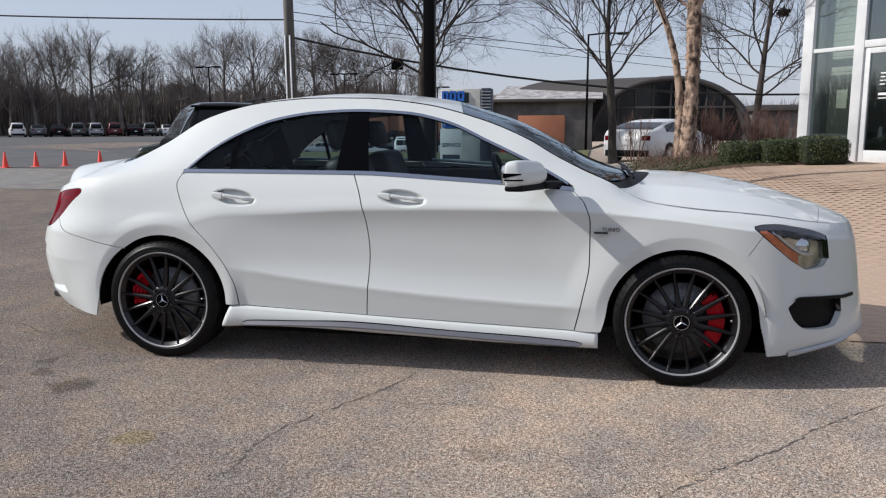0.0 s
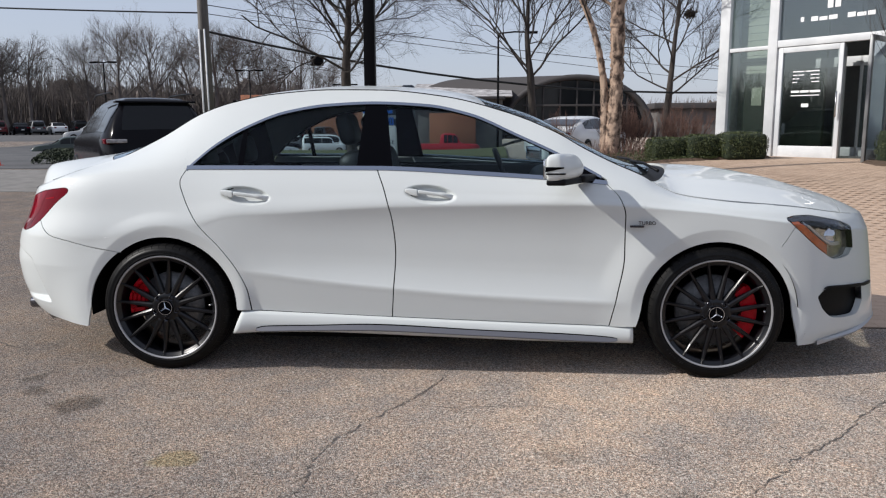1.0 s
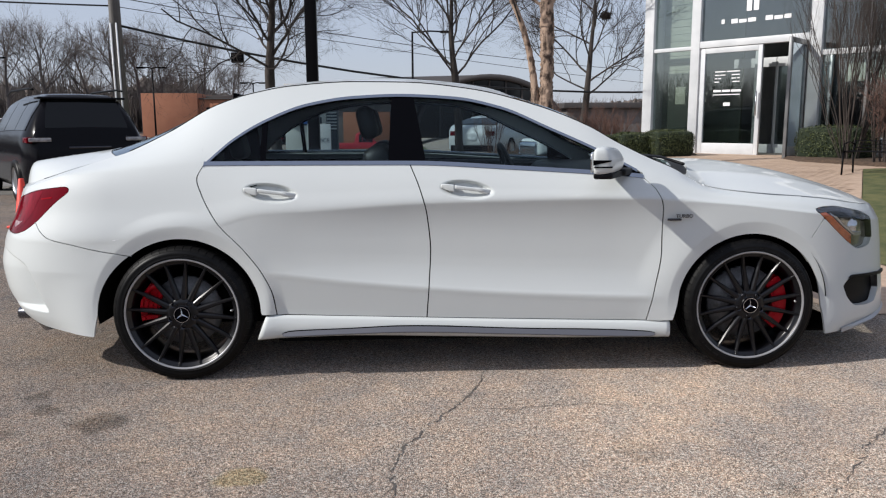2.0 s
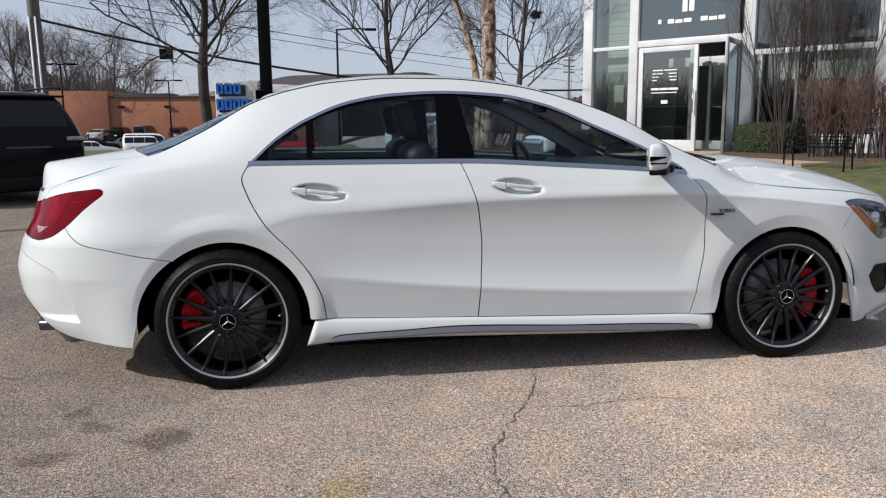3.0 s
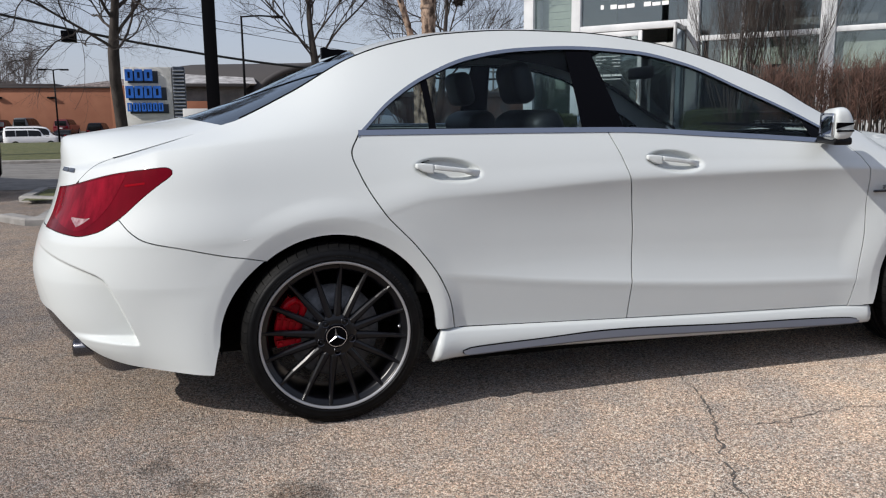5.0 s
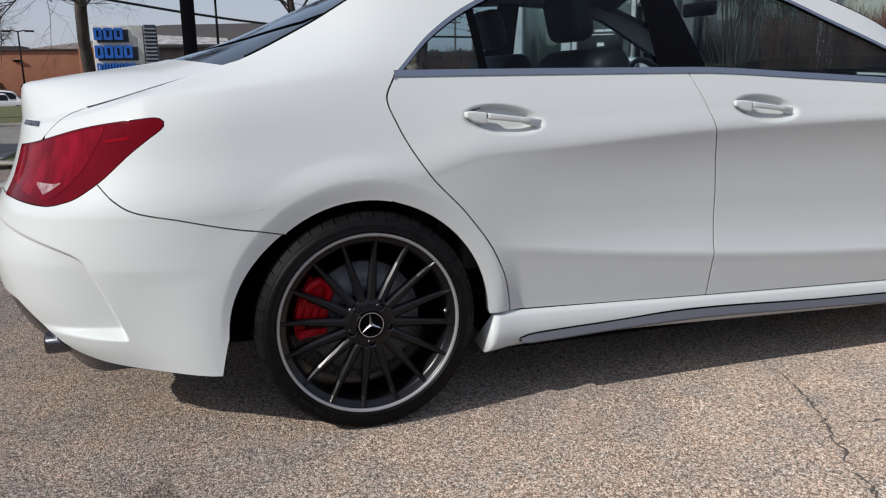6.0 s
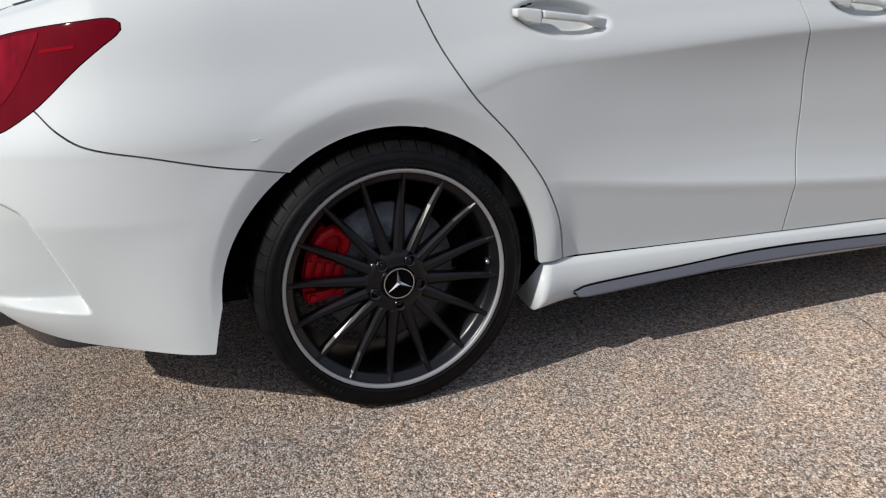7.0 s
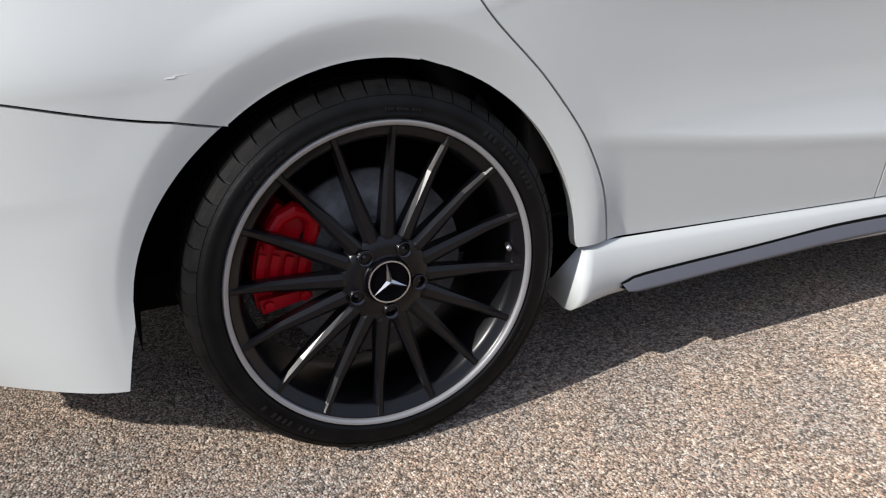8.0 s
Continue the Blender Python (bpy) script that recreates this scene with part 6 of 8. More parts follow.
post = thing("lamp_post", "square black lamp post beside the car lot", "lamp post")
z0 = gz(-0.33, 8.57)
part("pole", box_bm(-0.415, 8.485, z0 - 0.05, -0.245, 8.655, z0 + 7.6, 0.012), BLACK_PAINT, post)
part("base", mesh_of("base", *[[(x - 0.33, y + 8.57, z + z0 - 0.1) for x, y, z in lathe([(0.0, 0.75), (0.28, 0.75), (0.30, 0.70), (0.30, 0.0)], 32, axis="z")[0]], lathe([(0.0, 0.75), (0.28, 0.75), (0.30, 0.70), (0.30, 0.0)], 32, axis="z")[1]]), CONCRETE, post, "round concrete base")
part("lamp_head", box_bm(-1.05, 8.38, z0 + 7.5, 0.39, 8.76, z0 + 7.68, 0.03), BLACK_PAINT, post)

util = thing("utility_pole", "weathered wooden utility pole carrying the overhead cables", "pole")
z0 = gz(-6.91, 19.17)
v, f = tube([(-6.88, 19.17, z0 - 0.2), (-6.94, 19.17, z0 + 5), (-7.02, 19.17, z0 + 10.5)], [0.175, 0.15, 0.115], 20)
part("pole", mesh_of("pole", v, f), WOOD_POLE, util)
part("crossarm", box_bm(-8.2, 19.07, z0 + 9.3, -5.7, 19.19, z0 + 9.45, 0.01), WOOD_POLE, util)
for dx in (-0.09, 0.07):
    v, f = tube([(-6.88 + dx, 18.99, z0), (-6.925 + dx, 19.0, z0 + 3.9)], 0.024, 10)
    part("conduit", mesh_of("conduit", v, f), ALU, util, "pale conduit up the pole")


def street_light(x, y, h, arm, label, double=False):
    ob = thing("street_lamp", label, "street lamp", "car park lamps")
    z = gz(x, y)
    v, f = tube([(x, y, z - 0.1), (x, y, z + h)], [0.09, 0.06], 12)
    part("pole", mesh_of("pole", v, f), BLACK_PAINT, ob)
    for s in ((-1, 1) if double else (1,)):
        v, f = tube([(x, y, z + h - 0.05), (x + s * arm * 0.5, y, z + h + 0.04), (x + s * arm, y, z + h)], 0.05, 8)
        part("arm", mesh_of("arm", v, f), BLACK_PAINT, ob)
        part("head", box_bm(x + s * arm - 0.35, y - 0.18, z + h - 0.08, x + s * arm + 0.35, y + 0.18, z + h + 0.06, 0.03), BLACK_PAINT, ob)


street_light(1.67, 46.58, 7.2, 2.1, "tall black street lamp with one long arm")
street_light(-13.5, 74.2, 6.85, 0.9, "black twin-headed lamp in the far car park", True)
street_light(-19.9, 64.0, 7.6, 0.9, "black twin-headed lamp by the brick building", True)
street_light(-34.0, 66.0, 6.9, 0.9, "black twin-headed lamp before the bare trees", True)


def cable(a, b, sag, r, label):
    pts = [Vector(a).lerp(Vector(b), t) - Vector((0, 0, sag * 4 * t * (1 - t))) for t in np.linspace(0, 1, 24)]
    v, f = tube(pts, r, 6)
    tagged(part("overhead_cable", mesh_of("overhead_cable", v, f), CABLE), label, "cable", "overhead cables")


cable((-6.95, 19.17, 4.45), (-30, 14.2, 5.35), 0.22, 0.022, "thick black cable hung from the utility pole")
cable((-6.97, 19.17, 5.30), (-30, 14.2, 6.7), 0.22, 0.010, "thin wire hung from the utility pole")
cable((-6.95, 19.17, 3.95), (30, 30, 5.9), 2.6, 0.034, "heavy black cable sagging past the bare trees")
cable((-6.97, 19.17, 4.70), (24, 46, 4.2), 0.6, 0.012, "thin wire sagging behind the bare trees")
cable((-6.97, 19.17, 4.45), (24, 46, 3.0), 0.3, 0.010, "thin lower wire behind the bare trees")
part_box = thing("cable_box", "small grey splice box hanging on the cable", "cable box")
part("case", box_bm(-3.98, 20.00, 2.98, -3.62, 20.16, 3.27, 0.02), BLACK_PAINT, part_box)
v, f = tube([(-3.8, 20.08, 3.25), (-3.8, 20.09, 3.33)], 0.02, 8)
part("hanger", mesh_of("hanger", v, f), BLACK_PAINT, part_box)

# ---- the roadside sign ----
SIGN_WHITE = varied(material("sign_white", (0.72, 0.71, 0.68), 0.5), (0.62, 0.61, 0.58), (0.76, 0.75, 0.72), 2)
SIGN_BLUE = material("sign_blue", (0.03, 0.16, 0.62), 0.35)
SIGN_DARK = material("sign_dark_and_shadow", (0.03, 0.04, 0.06), 0.5)
sign = thing("roadside_sign", "white sign box with raised blue lettering shapes and dark end", "sign")
z0 = gz(-2, 21.5)
part("cabinet", box_bm(-2.68, 21.4, z0 - 0.05, -1.40, 21.9, 2.44, 0.012), SIGN_WHITE, sign)
part("end_panel", box_bm(-1.396, 21.38, z0, -1.04, 21.92, 2.46, 0.05), SIGN_DARK, sign)
for k in range(14):
    part("louvre", box_bm(-1.375, 21.345, 1.02 + 0.1 * k, -1.06, 21.385, 1.065 + 0.1 * k, 0.004), SATIN_METAL, sign)


def glyph(a, b_, za, zb, t, sides):
    """A hollow raised shape of plain bars: l, r, t, b, m say which bars it has."""
    bars = {"l": (a, a + t, za, zb), "r": (b_ - t, b_, za, zb), "t": (a, b_, zb - t, zb), "b": (a, b_, za, za + t), "m": (a, b_, 0.5 * (za + zb) - t / 2, 0.5 * (za + zb) + t / 2)}
    bits = [prism([(x0, z_0), (x1, z_0), (x1, z_1), (x0, z_1)], 21.30 - 0.001 * i, 21.37) for i, (x0, x1, z_0, z_1) in enumerate(bars[k] for k in sides)]
    return merged(*bits)


for za, zb, t, glyphs in ((2.05, 2.37, 0.075, ((-2.64, -2.43, "lrtb"), (-2.39, -2.17, "lrtb"), (-2.13, -1.91, "lrtb"))),
                          (1.57, 1.91, 0.075, ((-2.65, -2.44, "lrtb"), (-2.41, -2.19, "lrtb"), (-2.16, -1.95, "lrtb"), (-1.92, -1.70, "lrtb"))),
                          (1.20, 1.44, 0.045, ((-2.63, -2.51, "lrtb"), (-2.48, -2.36, "lrtb"), (-2.33, -2.28, "l"), (-2.25, -2.13, "lrtb"), (-2.10, -1.98, "lrtb"), (-1.95, -1.83, "lrtb"), (-1.80, -1.67, "lrtb")))):
    # a dark sheet set right and down paints the shadow of each letter row
    part("letter_shadow", box_bm(glyphs[0][0] + 0.06, 21.375, za - 0.06, glyphs[-1][1] + 0.14, 21.399, zb - 0.04, 0.004), SIGN_DARK, sign)
    for a, b_, sides in glyphs:
        part("raised_shape", mesh_of("raised_shape", *glyph(a, b_, za, zb, t, sides), smooth=False), SIGN_BLUE, sign)

# ---- far buildings ----
BRICK = varied(material("orange_brick", (0.42, 0.17, 0.085), 0.85), (0.29, 0.115, 0.064), (0.34, 0.142, 0.08), 0.5, bump=0.2, bump_scale=20)
ROOF_PALE = varied(material("pale_shingle", (0.4, 0.38, 0.36), 0.85), (0.14, 0.13, 0.125), (0.52, 0.50, 0.49), 1.6, stretch=(1, 1, 4))
ROOF_DARK = material("dark_roof", (0.05, 0.045, 0.045), 0.8)
DARK_GLASS = material("dark_window", (0.012, 0.014, 0.016), 0.08)
DULL_WALL = varied(material("grey_wall", (0.2, 0.19, 0.185), 0.85), (0.09, 0.085, 0.083), (0.16, 0.15, 0.145), 1.0)
brick_house = thing("brick_building", "long low orange brick building behind the far car park", "building")
part("wall", box_bm(-24.6, 96.7, -2.0, 3.0, 112.0, 4.30, 0.03), BRICK, brick_house)
part("wall", box_bm(-31.5, 96.3, -2.0, -24.6, 112.0, 5.05, 0.03), BRICK, brick_house, "taller brick end bay")
part("coping", box_bm(-24.5, 96.5, 4.28, 3.05, 97.0, 4.45, 0.02), ROOF_DARK, brick_house, "dark roof edge")
part("roof_unit", box_bm(-24.2, 99.0, 4.3, -17.5, 104.0, 4.85, 0.05), ROOF_DARK, brick_house, "dark flat equipment on the roof")
v, f = prism([(-17.2, 4.55), (-10.2, 5.45), (-3.2, 6.15), (8.0, 6.5), (8.0, 4.4), (-17.2, 4.4)], 99.5, 110.0)
part("rear_roof", mesh_of("rear_roof", v, f, smooth=False), ROOF_PALE, brick_house, "pale sloping shingle roof")
for x in (-23.2, -17.8):
    part("wall_lamp", box_bm(x - 0.4, 96.42, 3.1, x + 0.4, 96.72, 3.3, 0.06), BLACK_PAINT, brick_house, "dark wall lamp on the brick")
part("base_course", box_bm(-31.4, 96.25, -2.0, 3.0, 96.7, -0.65, 0.02), DULL_WALL, brick_house)

vault = thing("vaulted_building", "dark-fronted building under a dark barrel roof", "building")
ax = Vector((-0.93, 0.37, 0))
n_ = 24
c0 = Vector((7.6, 56.0, 0.1))
rt = Vector((0.97, 0.06, 0))
arc = []
for k in range(n_ + 1):
    a = math.pi * k / n_
    arc.append((6.0 * math.cos(a), 4.70 * math.sin(a) ** 0.85))
v, f = [], []
for s in (0.0, 9.0):
    for a, h in arc:
        p = c0 + rt * a + ax * s + Vector((0, 0, h))
        v.append(tuple(p))
for k in range(n_):
    f.append((k, k + 1, k + n_ + 2, k + n_ + 1))
part("roof", mesh_of("roof", v, f), ROOF_DARK, vault, "dark brown barrel roof")
ins = [c0 + rt * (a * 0.94) + Vector((0, 0.3, h * 0.93)) for a, h in arc]
part("front_wall", mesh_of("front_wall", [tuple(p) for p in ins], [tuple(range(n_ + 1))], smooth=False), DARK_GLASS, vault, "dark glazed arch front")
rim = [tube([c0 + rt * (a * 0.97) + Vector((0, -0.1, h * 0.965)) for a, h in arc], 0.22, 6)]
part("arch_rim", quick_mesh("arch_rim", rim), ROOF_DARK, vault)
for k in range(7):
    x = -3.9 + 1.3 * k
    h = 4.70 * (1 - (x / 6.0) ** 2) ** 0.42 * 0.93
    p = c0 + rt * x
    part("mullion", box_bm(p.x - 0.06, p.y + 0.1, 0.2, p.x + 0.06, p.y + 0.25, 0.1 + h, 0.01), ROOF_DARK, vault)
p = c0 + rt * -4.2
part("crossbar", box_bm(p.x, p.y + 0.08, 2.5, p.x + 8.4, p.y + 0.22, 2.65, 0.01), ROOF_DARK, vault)

wing = thing("low_building", "low grey building with a brick panel and a pale shingle roof", "building")
part("wall", box_bm(-5.2, 52.5, -1.0, 2.0, 60, 2.95, 0.03), DULL_WALL, wing)
part("brick_panel", box_bm(-3.2, 52.3, -1.0, 0.1, 52.55, 2.0, 0.02), BRICK, wing)
part("roof_edge", box_bm(-5.4, 52.0, 2.92, 2.2, 60, 3.15, 0.03), ROOF_DARK, wing)
v, f = prism([(0, 0), (9, 1.35), (9, 0)], 0, 14)
v = [(-5.0 + y * 0.55, 52.4 + x, 3.15 + z) for x, y, z in v]
part("roof", mesh_of("roof", v, f, smooth=False), ROOF_PALE, wing)
part("brick_pier", box_bm(-6.5, 52.2, -1.5, -5.1, 53, 3.0, 0.02), BRICK, wing)
low2 = thing("low_building", "long low dark building behind the bare shrubs", "building")
part("wall", box_bm(14.0, 58.0, 0.0, 30, 66, 2.3, 0.03), DULL_WALL, low2)
part("roof", box_bm(13.6, 57.5, 2.3, 30.4, 66, 2.75, 0.05), ROOF_DARK, low2)
mast = thing("pylon", "distant utility mast with short crossarms", "mast")
for k, (x, h) in enumerate(((22.0, 6.6), (23.6, 5.9))):
    v, f = tube([(x, 63, 0.0), (x, 63, h)], 0.09, 6)
    part("mast_pole", mesh_of("mast_pole", v, f), WOOD_POLE, mast)
    for dz in (0.3, 0.8, 1.3):
        part("crossarm", box_bm(x - 0.5, 62.95, h - dz - 0.05, x + 0.5, 63.05, h - dz + 0.05), WOOD_POLE, mast)


# ---- the glass-fronted showroom ----
FRAME = varied(material("white_frame", (0.72, 0.72, 0.72), 0.45), (0.50, 0.515, 0.53), (0.66, 0.67, 0.68), 1.2)
GLASS_BLD = pane("facade_glass", (0.70, 0.74, 0.73), 3.6)
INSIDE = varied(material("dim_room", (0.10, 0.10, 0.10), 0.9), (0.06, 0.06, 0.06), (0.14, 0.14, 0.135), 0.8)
BLIND = varied(material("pale_blind", (0.42, 0.46, 0.38), 0.8), (0.36, 0.40, 0.33), (0.47, 0.51, 0.43), 1.5)
LEAF_METAL = varied(material("grey_door_metal", (0.2, 0.2, 0.21), 0.4, metal=0.4), (0.13, 0.135, 0.14), (0.24, 0.245, 0.25), 2.0)
BOARD = material("dark_board", (0.035, 0.05, 0.04), 0.6)
WHITE_MARK = material("white_lettering", (0.8, 0.8, 0.8), 0.6)
FM = Matrix(((0.63, 0.776, 0, 7.4), (-0.776, 0.63, 0, 13.3), (0, 0, 1, -0.13), (0, 0, 0, 1)))
Z0, ZT = 0.60, 6.4


def fbox(name, a0, y0, z0, a1, y1, z1, mat, parent, bevel=0.006, label=""):
    return part(name, box_bm(a0, y0, z0, a1, y1, z1, bevel), mat, parent, label)


hall = thing("showroom", "glass-fronted showroom with white metal framing", "building", at=FM)
fbox("base_wall", -1.30, 0.02, 0.0, 12.0, 0.25, Z0 + 0.02, CONCRETE, hall)
fbox("corner_post", -1.32, -0.06, 0.0, -1.08, 0.30, ZT, FRAME, hall)
fbox("mullion", -0.15, -0.05, Z0, 0.06, 0.14, ZT, FRAME, hall)
fbox("post", 2.39, -0.06, 0.0, 2.62, 0.16, ZT, FRAME, hall)
fbox("post", 4.83, -0.06, 0.0, 5.09, 0.16, ZT, FRAME, hall)
fbox("post", 8.2, -0.06, 0.0, 8.45, 0.16, ZT, FRAME, hall)
fbox("transom", -1.08, -0.03, 2.86, -0.15, 0.09, 2.94, FRAME, hall)
fbox("transom", -1.08, -0.03, 4.6, 12, 0.09, 4.72, FRAME, hall)
fbox("transom", 0.06, -0.04, 2.88, 2.39, 0.11, 3.02, FRAME, hall)
fbox("transom", 2.62, -0.02, 2.58, 4.83, 0.09, 2.68, FRAME, hall)
fbox("transom", 5.09, -0.02, 2.60, 12, 0.09, 2.70, FRAME, hall)
fbox("sill", -1.08, -0.03, Z0 - 0.02, -0.15, 0.12, Z0 + 0.14, FRAME, hall)
fbox("sill", 2.62, -0.04, Z0 - 0.1, 12.0, 0.12, Z0 + 0.42, FRAME, hall)
for a in (3.42, 6.2, 7.2, 9.4, 10.6):
    fbox("mullion", a, 0.0, Z0 + 0.3, a + 0.06, 0.08, ZT, FRAME if a > 5 else SATIN_METAL, hall)
for a0, a1, z0, z1 in ((-1.08, -0.15, Z0 + 0.14, 2.86), (-1.08, -0.15, 2.94, 4.6), (0.06, 2.39, 3.02, 4.6), (2.62, 4.83, Z0 + 0.42, 2.58), (2.62, 4.83, 2.68, 4.6), (5.09, 8.2, Z0 + 0.42, 2.6), (5.09, 8.2, 2.7, 4.6), (8.45, 12, Z0 + 0.42, 2.6), (8.45, 12, 2.7, 4.6), (-1.08, 12, 4.72, ZT)):
    clear = fbox("pane", a0 + 0.002, 0.03, z0 + 0.002, a1 - 0.002, 0.042, z1 - 0.002, GLASS_BLD, hall, 0)
    clear.visible_shadow = False
fbox("side_wall", -1.30, 0.30, 0.0, -1.08, 9.0, ZT, FRAME, hall)
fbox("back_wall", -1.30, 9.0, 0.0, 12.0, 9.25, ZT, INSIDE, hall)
fbox("end_wall", 12.0, 0.0, 0.0, 12.25, 9.25, ZT, FRAME, hall)
fbox("roof", -1.5, -0.25, ZT, 12.4, 9.4, ZT + 0.5, FRAME, hall)
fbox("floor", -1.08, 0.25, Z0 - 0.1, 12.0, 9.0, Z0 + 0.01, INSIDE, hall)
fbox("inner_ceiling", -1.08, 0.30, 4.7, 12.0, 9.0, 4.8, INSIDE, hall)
fbox("partition", -0.95, 1.6, Z0, 0.2, 1.7, 4.7, BLIND, hall, label="pale green inner wall")
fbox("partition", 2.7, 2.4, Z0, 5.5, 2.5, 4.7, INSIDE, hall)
for k in range(24):
    fbox("blind_slat", -1.06, 0.36, 0.90 + 0.158 * k, -0.17, 0.375, 0.90 + 0.158 * k + 0.150, BLIND, hall, 0)
fbox("roller_blind", 3.0, 0.22, 2.08, 4.80, 0.235, 2.57, BLIND, hall, 0, "pale green roller blind half lowered")
fbox("roller_blind", 5.10, 0.22, 1.95, 8.18, 0.235, 2.59, BLIND, hall, 0, "pale green roller blind half lowered")
fbox("notice_board", -0.82, 0.20, Z0 + 0.10, -0.20, 0.23, 2.40, BOARD, hall)
fbox("notice", -0.62, 0.185, 1.72, -0.38, 0.198, 2.10, BLIND, hall, 0, "sheet of paper with a printed square")
# doors
door = part("door", box_bm(0.10, -0.02, Z0 + 0.02, 0.19, 0.05, 2.87, 0.006), FRAME, hall, "closed white-framed glass door leaf")
fbox("stile", 1.36, -0.02, Z0 + 0.02, 1.45, 0.05, 2.87, FRAME, door)
fbox("top_rail", 0.19, -0.02, 2.76, 1.36, 0.05, 2.87, FRAME, door)
fbox("bottom_rail", 0.19, -0.02, Z0 + 0.02, 1.36, 0.05, Z0 + 0.28, FRAME, door)
fbox("door_pane", 0.19, 0.01, Z0 + 0.28, 1.36, 0.022, 2.76, GLASS_BLD, door, 0)
v, f = tube([(1.40, -0.09, 1.45), (1.40, -0.09, 1.95)], 0.015, 10)
part("door_handle", mesh_of("door_handle", v, f), SATIN_METAL, door)
leaf = part("door", box_bm(2.30, -1.05, Z0 + 0.02, 2.36, -0.96, 2.87, 0.006), LEAF_METAL, hall, "glass door leaf standing open")
fbox("stile", 2.30, -0.10, Z0 + 0.02, 2.36, -0.02, 2.87, LEAF_METAL, leaf)
fbox("top_rail", 2.30, -0.96, 2.78, 2.36, -0.10, 2.87, LEAF_METAL, leaf)
fbox("bottom_rail", 2.30, -0.96, Z0 + 0.02, 2.36, -0.10, Z0 + 0.26, FRAME, leaf)
fbox("door_pane", 2.325, -0.96, Z0 + 0.26, 2.337, -0.10, 2.78, GLASS_BLD, leaf, 0)
inner = part("inner_door", box_bm(2.28, 1.20, Z0 + 0.02, 2.34, 1.26, 2.70, 0.006), SATIN_METAL, hall, "inner glass vestibule door in metal framing")
fbox("stile", 1.16, 1.20, Z0 + 0.02, 1.22, 1.26, 2.70, FRAME, inner)
fbox("bottom_rail", 0.2, 1.20, Z0 + 0.02, 2.28, 1.26, Z0 + 0.24, FRAME, inner)
fbox("top_rail", 0.2, 1.20, 2.50, 2.28, 1.26, 2.70, FRAME, inner)
fbox("vestibule_post", 0.92, 0.75, Z0, 1.06, 0.85, 2.86, FRAME, hall)
fbox("door_pane", 1.22, 1.22, Z0 + 0.24, 2.28, 1.232, 2.50, GLASS_BLD, inner, 0)
fbox("door_frame", 2.33, 0.0, Z0, 2.39, 0.10, 2.88, FRAME, hall)
fbox("door_frame", 0.06, 0.0, Z0, 0.10, 0.10, 2.88, FRAME, hall)
# lettering shapes
for a0, a1, z0, z1 in ((1.04, 1.15, 3.56, 3.80), (1.19, 1.30, 3.56, 3.80), (0.50, 0.57, 3.35, 3.44), (0.72, 0.86, 3.34, 3.43), (0.89, 1.05, 3.34, 3.41), (1.08, 1.25, 3.34, 3.42), (1.45, 1.60, 3.34, 3.43), (1.63, 1.80, 3.34, 3.41), (1.83, 1.97, 3.34, 3.42)):
    fbox("lettering_bar", a0, 0.018, z0, a1, 0.029, z1, WHITE_MARK, hall, 0)
for z0, h, words in ((2.36, 0.022, ((0.42, 0.66), (0.69, 0.98))), (2.29, 0.020, ((0.42, 0.52), (0.54, 0.66), (0.80, 0.98))), (2.22, 0.020, ((0.42, 0.48), (0.50, 0.56), (0.80, 0.90), (0.92, 0.98))), (2.15, 0.020, ((0.42, 0.52), (0.82, 0.98))), (1.95, 0.045, ((0.40, 0.58), (0.60, 0.78), (0.80, 1.02))), (1.885, 0.018, ((0.40, 1.00),)), (1.66, 0.07, ((0.64, 0.79),))):
    for a0, a1 in words:
        fbox("lettering_bar", a0, 0.000, z0, a1, 0.008, z0 + h, WHITE_MARK, door, 0)
hinge = Vector((2.34, -0.02, 0))
leaf.matrix_local = Matrix.Translation(hinge) @ Matrix.Rotation(radians(8), 4, "Z") @ Matrix.Translation(-hinge)

# ---- planting by the entrance ----
def leaf_cards(rng, n, where, size):
    """Many small leaves; where gives a point and the way out of the bush."""
    v, f = [], []
    for _ in range(n):
        p, o = where(rng)
        s = size * rng.uniform(0.6, 1.3)
        d = (Vector(o) + Vector((rng.gauss(0, 0.7), rng.gauss(0, 0.7), rng.gauss(0, 0.7)))).normalized()
        a = d.orthogonal().normalized()
        a = Matrix.Rotation(rng.uniform(0, 6.28), 3, d) @ a
        b = d.cross(a)
        p = Vector(p)
        k = len(v)
        v += [p - a * s, p + b * s * 0.55 + d * s * 0.2, p + a * s, p - b * s * 0.55 + d * s * 0.2]
        f.append((k, k + 1, k + 2, k + 3))
    return v, f


def box_hedge(x, y, w, d, h, turn, seed, label):
    rng = random.Random(seed)
    ob = thing("box_hedge", label, "hedge", "clipped hedges", at=Matrix.Translation((x, y, gz(x, y))) @ Matrix.Rotation(turn, 4, "Z"))

    def where(r):
        q = Vector((r.gauss(0, 1), r.gauss(0, 1), r.gauss(0, 1)))
        m = (abs(q.x) ** 4 + abs(q.y) ** 4 + abs(q.z) ** 4) ** 0.25
        q = q / m
        s = r.uniform(0.90, 1.03) + 0.03 * math.sin(q.x * 7 + seed) * math.cos(q.y * 6)
        return (q.x * w / 2 * s, q.y * d / 2 * s, h / 2 + q.z * h / 2 * s), (q.x ** 3, q.y ** 3, q.z ** 3)
    part("foliage", mesh_of("foliage", *leaf_cards(rng, 5200, where, 0.017), smooth=False), LEAF, ob)
    part("core", box_bm(-w * 0.43, -d * 0.43, 0.0, w * 0.43, d * 0.43, h * 0.93, 0.08, 3), LEAF_DARK, ob, "dark twiggy inside")


